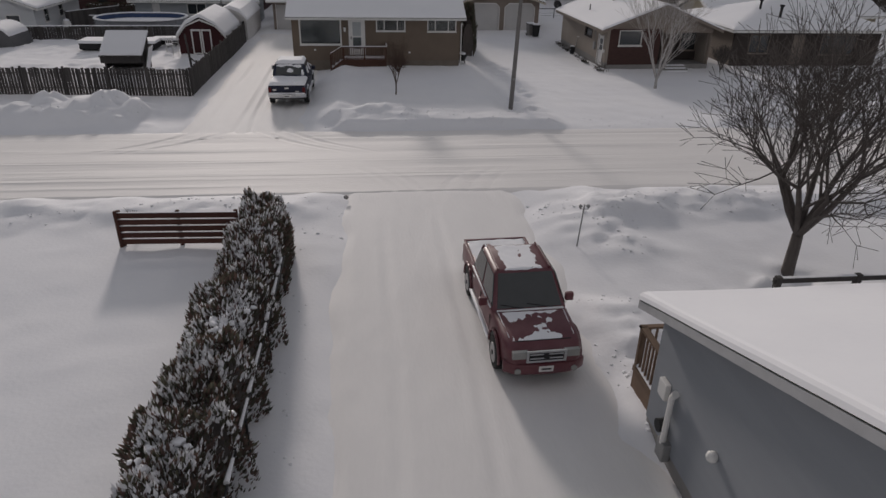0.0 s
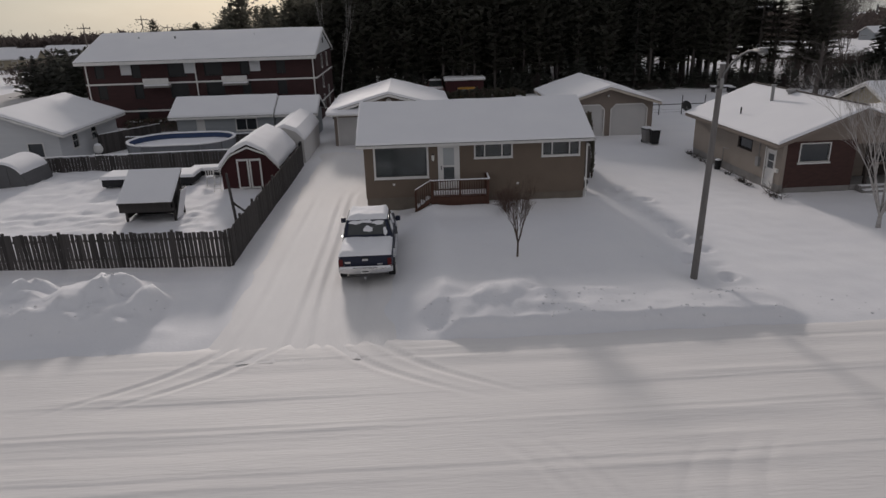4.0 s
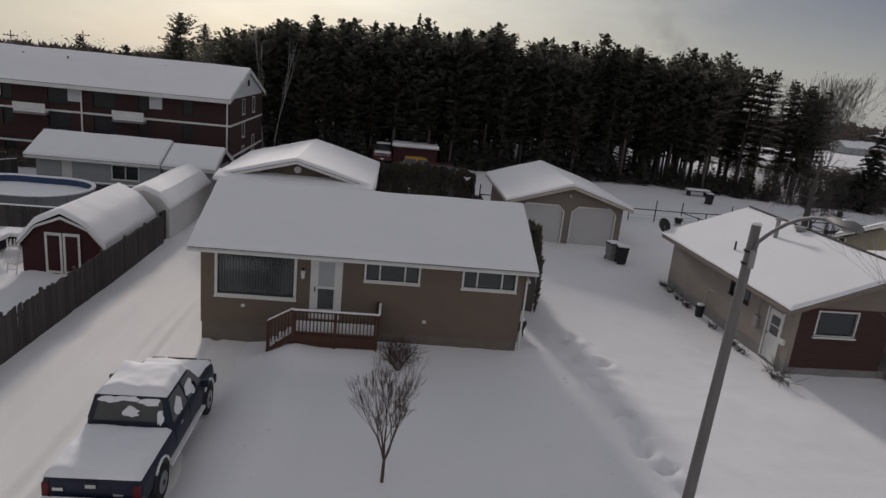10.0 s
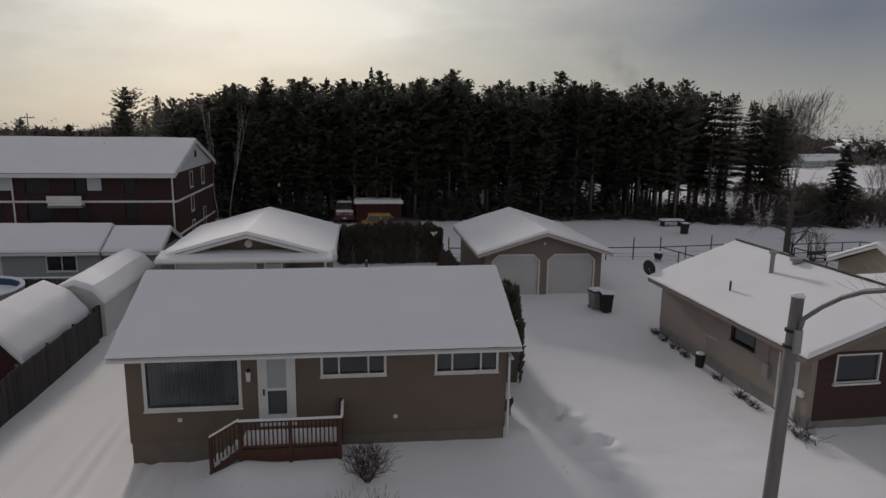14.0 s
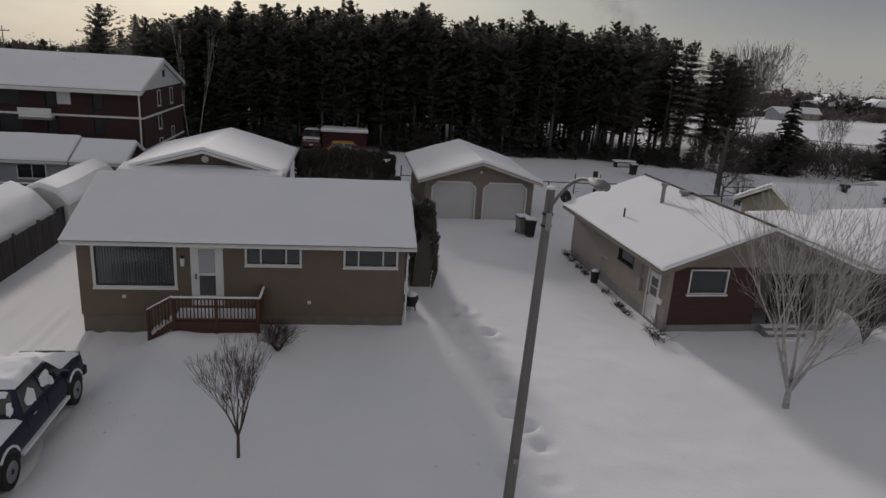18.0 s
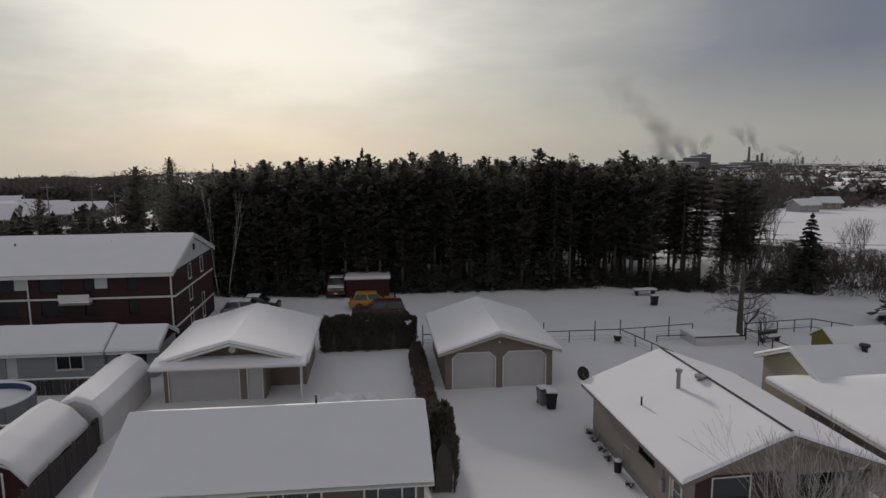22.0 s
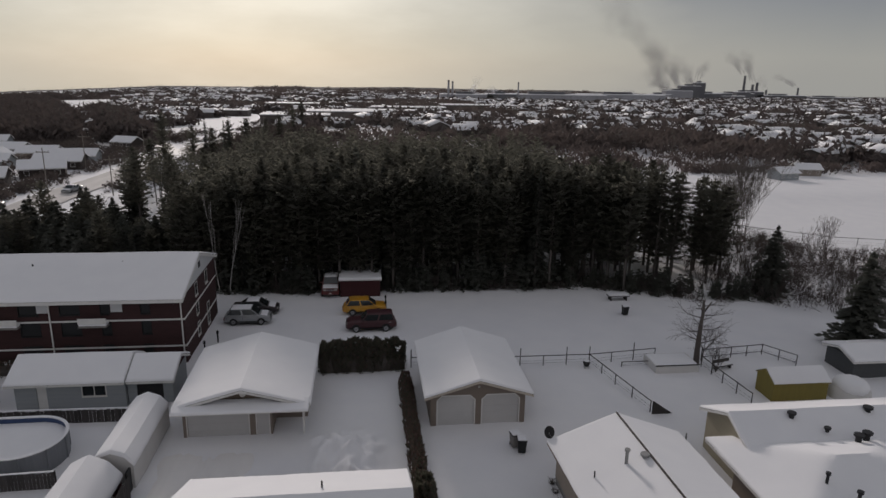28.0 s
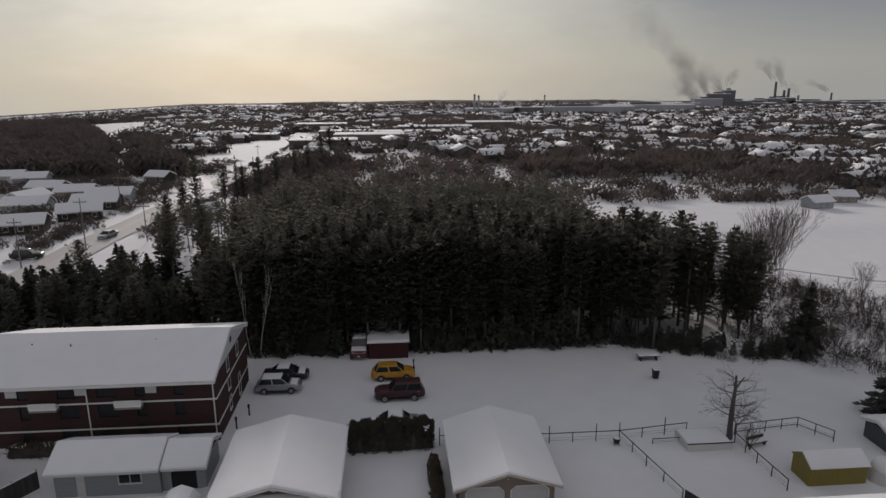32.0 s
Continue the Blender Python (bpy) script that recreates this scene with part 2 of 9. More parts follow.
BLIND = mat("vertical_blind_fabric", (0.42, 0.44, 0.45), (0.36, 0.38, 0.39), 0.8, 2, 30, 0.05)
BARK = mat("dark_bark", (0.135, 0.118, 0.110), (0.085, 0.075, 0.070), 0.95, 5, 40, 0.5, stretch=(3, 3, 0.6))
BARK_TAN = mat("young_tree_bark", (0.12, 0.085, 0.065), (0.075, 0.052, 0.042), 0.95, 5, 40, 0.4, stretch=(3, 3, 0.6))
BARK_ASH = mat("grey_bark", (0.21, 0.19, 0.18), (0.14, 0.125, 0.12), 0.95, 5, 40, 0.4, stretch=(3, 3, 0.6))
BARK_BIRCH = mat("birch_bark", (0.56, 0.54, 0.53), (0.24, 0.225, 0.215), 0.85, 3, 25, 0.3, stretch=(1, 1, 3))
BARK_RED = mat("red_twig_bark", (0.085, 0.04, 0.036), (0.06, 0.03, 0.027), 0.9, 5, 40, 0.2)
NEEDLE = mat("pine_needles", (0.165, 0.160, 0.132), (0.118, 0.117, 0.099), 0.9, 1.2, 12, 0.0, per_object=0.3, leafy=0.7)
NEEDLE_B = mat("spruce_needles", (0.140, 0.142, 0.124), (0.100, 0.104, 0.092), 0.9, 1.2, 12, 0.0, per_object=0.3, leafy=0.5)
CEDAR = mat("cedar_foliage", (0.125, 0.120, 0.088), (0.075, 0.075, 0.058), 0.85, 3.0, 25, 0.0, leafy=0.35)
CEDAR_BROWN = mat("browned_cedar_foliage", (0.185, 0.120, 0.102), (0.115, 0.078, 0.070), 0.85, 3.0, 25, 0.0, leafy=0.35)
TWIGS = mat("bare_twigs", (0.125, 0.104, 0.096), (0.080, 0.067, 0.063), 0.95, 0.05, 0.8, 0.0, leafy=0.3)
SHED_RED = mat("barn_red_paint", (0.062, 0.018, 0.020), (0.042, 0.014, 0.016), 0.8, 1.5, 20, 0.2, stretch=(5, 5, 0.5))
SHED_YELLOW = mat("mustard_siding", (0.25, 0.205, 0.055), (0.20, 0.165, 0.05), 0.75, 1, 20, 0.15, stretch=(5, 5, 0.5))
BEIGE = mat("beige_siding", (0.38, 0.335, 0.245), (0.32, 0.285, 0.21), 0.7, 0.8, 20, 0.15, stretch=(0.2, 0.2, 8))
POOLBLUE = mat("pool_liner_blue", (0.045, 0.075, 0.17), (0.035, 0.06, 0.13), 0.5, 2, 20, 0.05)
POOLWALL = mat("pool_wall_steel", (0.24, 0.25, 0.27), (0.19, 0.20, 0.22), 0.5, 2, 20, 0.05, stretch=(4, 4, 0.5))
TARP = mat("white_tarp", (0.64, 0.63, 0.62), (0.56, 0.55, 0.54), 0.6, 1.2, 15, 0.15)
CONCRETE = mat("concrete", (0.28, 0.27, 0.26), (0.20, 0.19, 0.185), 0.9, 2, 30, 0.3)
# grey lightened so that the haze of distance sits in the colour
MILL = mat("hazed_mill_cladding", (0.17, 0.17, 0.18), (0.11, 0.11, 0.12), 0.8, 0.05, 0.6, 0.0)
MILL_LIGHT = mat("mill_pale_cladding", (0.38, 0.38, 0.40), (0.30, 0.30, 0.32), 0.8, 0.05, 0.6, 0.0)
TOWNWALL = mat("town_wall_paint", (0.16, 0.14, 0.13), (0.09, 0.08, 0.075), 0.9, 0.03, 0.5, 0.0)


def smoke_material(name, grey, thick):
    """Thin drifting smoke; how much of it lies where comes from the mesh's own density."""
    m = bpy.data.materials.new(name)
    m.use_nodes = True
    nt = m.node_tree
    nt.nodes.clear()
    N, L = nt.nodes.new, nt.links.new
    out, mix, tr, df = N("ShaderNodeOutputMaterial"), N("ShaderNodeMixShader"), N("ShaderNodeBsdfTransparent"), N("ShaderNodeBsdfDiffuse")
    df.inputs[0].default_value = (*grey, 1)
    tx, tc, at = N("ShaderNodeTexNoise"), N("ShaderNodeTexCoord"), N("ShaderNodeAttribute")
    tx.inputs["Scale"].default_value, tx.inputs["Detail"].default_value, tx.inputs["Roughness"].default_value = 0.028, 6, 0.6
    at.attribute_name = "cover"
    mr, mul = N("ShaderNodeMapRange"), N("ShaderNodeMath")
    mr.inputs["From Min"].default_value, mr.inputs["From Max"].default_value = 0.32, 0.58
    mr.inputs["To Min"].default_value, mr.inputs["To Max"].default_value = 0.0, thick
    mul.operation = "MULTIPLY"
    L(tc.outputs["Object"], tx.inputs["Vector"])
    L(tx.outputs[0], mr.inputs["Value"])
    L(mr.outputs[0], mul.inputs[0])
    L(at.outputs["Fac"], mul.inputs[1])
    L(mul.outputs[0], mix.inputs[0])
    L(tr.outputs[0], mix.inputs[1])
    L(df.outputs[0], mix.inputs[2])
    L(mix.outputs[0], out.inputs[0])
    return m


SMOKE = smoke_material("mill_smoke", (0.40, 0.385, 0.385), 0.66)
STEAM = smoke_material("mill_steam", (0.88, 0.88, 0.9), 1.0)


# ---- mesh tools ----
class Shape:
    """Collects vertices and faces, then becomes one mesh object."""

    def __init__(self):
        self.v, self.f = [], []

    def add(self, verts, faces):
        n = len(self.v)
        self.v += [tuple(p) for p in verts]
        self.f += [tuple(i + n for i in f) for f in faces]
        return self

    def box(self, a, b):
        (x0, y0, z0), (x1, y1, z1) = a, b
        return self.add([(x0, y0, z0), (x1, y0, z0), (x1, y1, z0), (x0, y1, z0), (x0, y0, z1), (x1, y0, z1), (x1, y1, z1), (x0, y1, z1)],
                        [(0, 3, 2, 1), (4, 5, 6, 7), (0, 1, 5, 4), (1, 2, 6, 5), (2, 3, 7, 6), (3, 0, 4, 7)])

    def tube(self, p, q, r0, r1=None, n=8, caps=True):
        p, q = Vector(p), Vector(q)
        r1 = r0 if r1 is None else r1
        d = (q - p).normalized()
        u = d.orthogonal().normalized()
        w = d.cross(u)
        vs = [c + (u * math.cos(2 * math.pi * i / n) + w * math.sin(2 * math.pi * i / n)) * r for c, r in ((p, r0), (q, r1)) for i in range(n)]
        fs = [(i, (i + 1) % n, n + (i + 1) % n, n + i) for i in range(n)]
        if caps:
            fs += [tuple(range(n - 1, -1, -1)), tuple(range(n, 2 * n))]
        return self.add(vs, fs)

    def prism(self, pts, axis, a, b):
        """A flat outline pts (two coordinates each) drawn out along an axis from a to b."""
        def at(p, c):
            return {"x": (c, p[0], p[1]), "y": (p[0], c, p[1]), "z": (p[0], p[1], c)}[axis]
        n = len(pts)
        vs = [at(p, a) for p in pts] + [at(p, b) for p in pts]
        return self.add(vs, [tuple(range(n)), tuple(range(2 * n - 1, n - 1, -1))] + [(i, n + i, n + (i + 1) % n, (i + 1) % n) for i in range(n)])

    def ball(self, c, r, n=8, m=5, jitter=0.0, squash=1.0):
        vs, fs = [], []
        for j in range(m + 1):
            t = math.pi * j / m
            for i in range(n):
                a = 2 * math.pi * i / n
                k = r * (1 + random.uniform(-jitter, jitter))
                vs.append((c[0] + k * math.sin(t) * math.cos(a), c[1] + k * math.sin(t) * math.sin(a), c[2] + k * squash * math.cos(t)))
        for j in range(m):
            for i in range(n):
                fs.append((j * n + i, (j + 1) * n + i, (j + 1) * n + (i + 1) % n, j * n + (i + 1) % n))
        return self.add(vs, fs)

    def wall(self, place, u0, u1, v0, v1, thick, holes=()):
        """A wall of some thickness with holes (u0, u1, v0, v1) through it; place(u, v, depth) gives the point."""
        us = sorted({u0, u1, *(h[i] for h in holes for i in (0, 1))})
        vs = sorted({v0, v1, *(h[i] for h in holes for i in (2, 3))})
        def solid(i, j):
            if not (0 <= i < len(us) - 1 and 0 <= j < len(vs) - 1):
                return False
            cu, cv = (us[i] + us[i + 1]) / 2, (vs[j] + vs[j + 1]) / 2
            return not any(h[0] < cu < h[1] and h[2] < cv < h[3] for h in holes)
        for i in range(len(us) - 1):
            for j in range(len(vs) - 1):
                if not solid(i, j):
                    continue
                a, b, c, d = us[i], us[i + 1], vs[j], vs[j + 1]
                for dep in (0, thick):
                    self.add([place(a, c, dep), place(b, c, dep), place(b, d, dep), place(a, d, dep)], [(0, 1, 2, 3)])
                for (di, dj), (p, q) in {(-1, 0): ((a, c), (a, d)), (1, 0): ((b, c), (b, d)), (0, -1): ((a, c), (b, c)), (0, 1): ((a, d), (b, d))}.items():
                    if not solid(i + di, j + dj):
                        self.add([place(*p, 0), place(*q, 0), place(*q, thick), place(*p, thick)], [(0, 1, 2, 3)])
        return self

    def mesh(self, name, bevel=0.0, smooth=False, weld=True):
        me = bpy.data.meshes.new(name)
        me.from_pydata(self.v, [], self.f)
        if weld or bevel:
            bm = bmesh.new()
            bm.from_mesh(me)
            bmesh.ops.remove_doubles(bm, verts=bm.verts, dist=1e-5)
            bmesh.ops.recalc_face_normals(bm, faces=bm.faces)
            if bevel:
                sharp = [e for e in bm.edges if len(e.link_faces) == 2 and e.calc_face_angle(0) > 0.5]
                bmesh.ops.bevel(bm, geom=sharp, offset=bevel, segments=2, affect="EDGES", profile=0.5)
            if smooth in ("angle", "ridge"):
                lim = 0.75 if smooth == "angle" else 0.38
                for e in bm.edges:
                    e.smooth = len(e.link_faces) < 2 or e.calc_face_angle(0) < lim
            bm.to_mesh(me)
            bm.free()
        if smooth:
            for p in me.polygons:
                p.use_smooth = True
        return me


def part(name, shape, material, parent=None, label="", bevel=0.0, smooth=False, weld=True):
    me = shape if isinstance(shape, bpy.types.Mesh) else shape.mesh(name, bevel, smooth, weld)
    if not me.materials:
        me.materials.append(material)
    ob = new(name, me)
    if parent:
        ob.parent = parent
    if label:
        ob["label"] = label
    return ob


def thing(name, label, category, at=(0, 0, 0), turn=0, group="", kind=""):
    ob = new(name)
    ob.empty_display_size = 0.2
    ob.matrix_basis = pose(*at, 0, 0, turn)
    return tagged(ob, label, category, group, kind)


def B(*boxes):
    s = Shape()
    for a, b in boxes:
        s.box(a, b)
    return s


def wobble(x, y, f, seed=0.0):
    return noise.noise(Vector((x * f, y * f, seed)))


# ---- ground ----
def sm(a, b, t):
    k = min(1.0, max(0.0, (t - a) / (b - a)))
    return k * k * (3 - 2 * k)


def bump_box(x, y, x0, x1, y0, y1, e):
    return sm(x0 - e, x0 + e, x) * (1 - sm(x1 - e, x1 + e, x)) * sm(y0 - e, y0 + e, y) * (1 - sm(y1 - e, y1 + e, y))


def ground_z(x, y):
    d = max(0.0, y - 150)
    z = -0.0304 * d
    if y > 200:
        if x < 0:
            z -= 0.055 * max(0.0, -x - 0.28 * y) * sm(350, 1600, y)
        return z + (wobble(x, y, 0.004) * 3 if y < 3000 else 0)
    fine = 0.04 * wobble(x, y, 0.35) + 0.025 * wobble(x, y, 1.1, 3)
    if -24 < x < 24 and -20 < y < 66:
        fine += 0.014 * wobble(x, y * 0.8, 2.4, 11) + 0.012 * abs(wobble(x * 0.5 + y * 0.3, y, 1.7, 12))
    z += fine
    # yard before the brown house, heaped by the shovelled walk and the drive
    yard = bump_box(x, y, -2.4, 6.6, 33.2, 46.0, 0.7)
    z += 0.26 * yard
    z += 0.22 * bump_box(x, y, -3.2, -1.4, 33.5, 44.0, 0.5) * (0.8 + 0.5 * wobble(x, y, 0.5, 2))
    z += 0.16 * bump_box(x, y, -2.4, 2.2, 42.9, 44.4, 0.6)
    # ploughed banks along the road
    lump = 0.75 + 0.5 * wobble(x, y, 0.45, 7) + 0.34 * wobble(x, y, 1.5, 9) + 0.24 * wobble(x, y, 3.2, 4)
    xw, yw = x + 0.7 * wobble(x, y, 0.8, 31), y + 0.5 * wobble(x, y, 0.7, 32)
    z += 0.50 * (0.55 + 0.4 * lump) * sm(31.15, 31.6, y + 0.2 * wobble(x, y, 0.7, 32)) * (1 - sm(32.4, 34.2, yw)) * sm(-2.8, -1.4, xw) * (1 - sm(8.2, 9.6, x))
    z += 0.35 * lump * bump_box(xw, yw, -2.6, 1.6, 32.4, 34.4, 0.8)
    z += 0.68 * lump * bump_box(xw, yw, -70, -11.4, 32.4, 35.4, 0.9)
    z += 0.50 * lump * bump_box(xw, yw, -16.5, -12.3, 33.4, 36.6, 1.2)
    z += 0.60 * lump * bump_box(x, y, 17.5, 60, 31.4, 33.0, 0.8)
    z += 0.32 * lump * bump_box(xw, yw, -70, -2.4, 21.0, 22.8, 0.8)
    z += 0.40 * lump * bump_box(xw, yw, 6.9, 60, 20.6, 22.7, 0.9)
    z += 0.30 * lump * bump_box(xw, yw, 5.6, 8.4, 17.8, 21.5, 1.0)
    z += 0.30 * lump * bump_box(xw, yw, 4.9, 6.4, 9.8, 15.0, 0.6)
    # heap before the double garage, fenced back gardens lie a little lower
    z += (0.5 + 0.7 * wobble(x, y, 0.9, 5) + 0.5 * wobble(x, y, 1.6, 25)) * bump_box(x, y, 0.2, 4.4, 55.5, 61.5, 1.2)
    z -= 0.45 * bump_box(x, y, -60, -10.4, 57.5, 73.5, 1.5)
    z -= 0.5 * sm(64.0, 88.0, y) * sm(-14.0, -8.0, x) * (1 - sm(140, 150, y))
    # trodden path beside the house, trampled lawn in the fenced garden
    if 34 < y < 48 and 6.0 < x < 10:
        cx = 7.9 + 0.55 * math.sin((y - 34) * 0.22)
        near = math.exp(-((x - cx) / 0.75) ** 2)
        z -= 0.10 * near * max(0.0, wobble(x, y, 1.5, 21)) * sm(34, 35.5, y)
        k = int((y - 34) / 0.62)
        for j in (k - 1, k, k + 1):
            fx, fy = cx + (0.24 if j % 2 else -0.24) + 0.30 * math.sin(j * 2.7), 34.3 + 0.62 * j + 0.22 * math.sin(j * 4.1)
            r = math.hypot((x - fx) / 0.32, (y - fy) / (0.34 + 0.1 * math.sin(j * 3.3))) + 0.35 * wobble(x, y, 2.2, 24)
            z += (-0.23 * (1 - sm(0.4, 1.2, r)) + 0.08 * math.exp(-((r - 1.45) / 0.4) ** 2)) * max(0.0, 0.55 + 0.6 * math.sin(j * 1.9)) * sm(34, 35, y)
    # trampled trench from the drive to the grey house's steps
    if 10.5 < y < 17.5 and 5 < x < 13:
        off = y - 12.4 - 0.5 * (x - 5.6) - 0.25 * math.sin(x * 1.7)
        k = sm(5.2, 6.2, x) * (1 - sm(11.6, 12.8, x))
        z -= 0.42 * k * math.exp(-(off / 0.7) ** 2) * max(0.0, 0.3 + 1.5 * wobble(x, y, 2.0, 51))
        z += 0.20 * k * math.exp(-((abs(off) - 1.0) / 0.4) ** 2) * max(0.0, 0.2 + 1.6 * wobble(x, y, 2.2, 52))
    if 33 < y < 37.5 and -3.5 < x < 2.5:
        z += 0.10 * max(0.0, wobble(x, y, 2.2, 41)) * bump_box(x, y, -2.6, 1.6, 33.6, 36.4, 0.7)
    if 39 < y < 57 and -27 < x < -10:
        z += 0.13 * wobble(x, y, 1.3, 8) + 0.09 * wobble(x, y, 2.6, 18)
    # sheets of road and drives lie in shallow beds
    z -= 0.08 * bump_box(x, y, -200, 200, 23.2, 31.0, 0.7)
    z -= 0.11 * bump_box(x + 0.5 * wobble(x, y, 0.5, 33), y, -1.3, 5.1, -8, 23.4, 0.6)
    z -= 0.11 * bump_box(x + 0.5 * wobble(x, y, 0.5, 33), y, -9.1, -3.5, 31.0, 60.5, 0.6)
    return z


def grid_mesh(name, xs, ys, fn, material, smooth=True):
    nx, ny = len(xs), len(ys)
    vs = [(x, y, fn(x, y)) for y in ys for x in xs]
    fs = [(j * nx + i, j * nx + i + 1, (j + 1) * nx + i + 1, (j + 1) * nx + i) for j in range(ny - 1) for i in range(nx - 1)]
    me = bpy.data.meshes.new(name)
    me.from_pydata(vs, [], fs)
    me.materials.append(material)
    for p in me.polygons:
        p.use_smooth = smooth
    return new(name, me)


def steps(*runs):
    out = []
    for a, b, d in runs:
        n = max(1, round((b - a) / d))
        out += [a + (b - a) * i / n for i in range(n)]
    return out + [runs[-1][1]]


GX = steps((-4900, -900, 400), (-900, -200, 60), (-200, -60, 10), (-60, -26, 1.2), (-26, -14, 0.3), (-14, 14, 0.19), (14, 24, 0.3), (24, 70, 1.2), (70, 200, 10), (200, 900, 60), (900, 4900, 400))
GY = steps((-400, -20, 60), (-20, 6, 1.2), (6, 47, 0.2), (47, 62, 0.35), (62, 100, 0.9), (100, 200, 5), (200, 900, 40), (900, 4900, 250))
tagged(grid_mesh("ground", GX, GY, ground_z, SNOW_YARD), "snow-covered ground of yards, lots and far plain", "ground", kind="structure")


random.seed(19)
STREAKS = [(random.uniform(23.4, 30.9), random.uniform(0.2, 0.6), random.uniform(0.006, 0.017), random.uniform(-0.3, 0.1)) for _ in range(30)]


def road_z(x, y):
    z = -0.005 + 0.015 * wobble(x, y, 0.5, 1)
    for c, w, d in ((24.6, 0.30, 0.055), (25.5, 0.25, 0.03), (26.4, 0.35, 0.05), (28.1, 0.35, 0.05), (29.6, 0.3, 0.045), (30.3, 0.2, 0.03)):
        c += 0.18 * wobble(x, 0, 0.06, c)
        z -= 0.45 * d * math.exp(-((y - c) / w) ** 2) * max(0.0, 0.5 + 1.4 * wobble(x, c, 0.18))
        z += 0.25 * d * math.exp(-((y - c - 1.6 * w) / (0.35 * w)) ** 2) * max(0.0, 0.4 + 1.6 * wobble(x, c, 0.3, 2))
    for c, w, d, cut in STREAKS:
        dy = y - c - 0.30 * wobble(x, c, 0.03) - 0.04 * wobble(x, c, 0.5)
        if -0.05 < dy < 1.6:
            run = max(0.0, min(1.0, 6.0 * (wobble(x, c, 0.07, 5) + cut)))
            z += d * run * sm(-0.05, 0.02, dy) * math.exp(-max(0.0, dy) / w)
    if -6 < x < 8:
        for c, side in ((0.6, -1), (1.5, -1), (2.4, 1), (3.3, 1), (4.1, 1)):
            k = max(0.0, y - 22.9)
            off = x - c - side * 0.16 * k * k
            z -= 0.014 * math.exp(-(off / 0.13) ** 2) * (1 - sm(25.0, 26.6, y))
            z += 0.007 * math.exp(-((abs(off) - 0.26) / 0.09) ** 2) * (1 - sm(24.6, 26.2, y))
    if -14 < x < 2 and y > 27.5:
        for c, side in ((-8.0, -1), (-6.6, -1), (-5.6, 1), (-4.3, 1)):
            k = max(0.0, 32.5 - y)
            off = x - c - side * 0.22 * k * k
            z -= 0.030 * math.exp(-(off / 0.16) ** 2) * sm(27.6, 29.4, y)
            z += 0.016 * math.exp(-((abs(off) - 0.3) / 0.10) ** 2) * sm(27.8, 29.4, y)
    return z - 0.10 * (1 - sm(22.9, 23.5, y)) - 0.06 * sm(30.9, 31.5, y)


tagged(grid_mesh("road", steps((-190, -40, 6), (-40, -14, 0.5), (-14, 8, 0.12), (8, 40, 0.5), (40, 190, 6)), steps((22.8, 31.5, 0.05)), road_z, SNOW_ROAD), "street of packed, rutted snow", "road", kind="structure")


def drive_sheet(name, x0, x1, y0, y1, tracks, label, rut=0.055):
    def fz(x, y):
        z = -0.012 + 0.012 * wobble(x, y, 0.6, 4)
        for c, bend in tracks:
            c = c + bend * max(0.0, 36 - y) ** 2 * 0.05 + 0.12 * wobble(0, y, 0.12, c)
            k = max(0.0, 0.55 + 1.1 * wobble(c, y, 0.15, 6))
            z -= rut * k * math.exp(-((x - c) / 0.14) ** 2)
            z += 0.4 * rut * k * math.exp(-((abs(x - c) - 0.26) / 0.10) ** 2)
        z += 0.012 * wobble(x, y, 2.3, 14) + 0.008 * wobble(x, y, 4.5, 15)
        if y0 < 23.2 < y1:
            z -= 0.05 * sm(23.1, 24.1, y) + 0.05 * sm(24.1, y1, y)
            e = min(x - x0, x1 - x) + 0.5 * wobble(x, y, 0.55, 16) - 0.2
        else:
            e = min(x - x0, x1 - x, (y1 - y) * 0.6) + 0.5 * wobble(x, y, 0.55, 16) - 0.2
        return z - 0.13 * (1 - sm(0.0, 0.9, e))
    tagged(grid_mesh(name, steps((x0, x1, 0.075)), steps((y0, y1, 0.25)), fz, SNOW_DRIVE), label, "driveway", kind="structure")


drive_sheet("driveway", -1.9, 5.7, -8, 24.7, ((-1.1, 0), (0.1, 0), (1.9, 0)), "driveway of packed snow with faint wheel tracks", 0.02)
drive_sheet("driveway", -9.7, -2.9, 30.2, 61.0, ((-8.0, -0.25), (-6.5, -0.12), (-6.0, 0.12), (-4.6, 0.2)), "side driveway with wheel ruts in the snow")


def snow_clods():
    """Loose broken lumps of snow along the ploughed edges."""
    random.seed(23)
    s = Shape()
    runs = ((-24, -3, 20.9, 22.9, 300), (6.4, 24, 20.5, 22.8, 260), (-3.6, -0.4, 19.6, 22.6, 70), (5.2, 8.6, 17.6, 22.0, 150), (-2.6, 9.0, 31.2, 33.6, 260), (-24, -11, 32.2, 35.2, 260), (4.9, 6.6, 9.8, 15.5, 130),
            (-2.6, -1.8, 4, 19, 60), (0.2, 4.4, 55.5, 61.5, 160), (5.4, 7.2, 36.0, 47.0, 60), (-3.4, -1.6, 34.0, 44.0, 70), (10, 24, 31.0, 33.2, 160))
    for x0, x1, y0, y1, n in runs:
        for _ in range(n):
            x, y = random.uniform(x0, x1), random.uniform(y0, y1)
            if wobble(x, y, 0.6, 61) < -0.1:
                continue
            r = 0.016 + 0.04 * random.random() ** 3
            s.ball((x, y, ground_z(x, y) - 0.1 * r), r * 1.3, 6, 4, 0.3, 0.5)
    tagged(part("snow_clods", s, SNOW_YARD, smooth=True, weld=False), "broken lumps of snow along the ploughed edges", "snow", kind="stuff")


snow_clods()


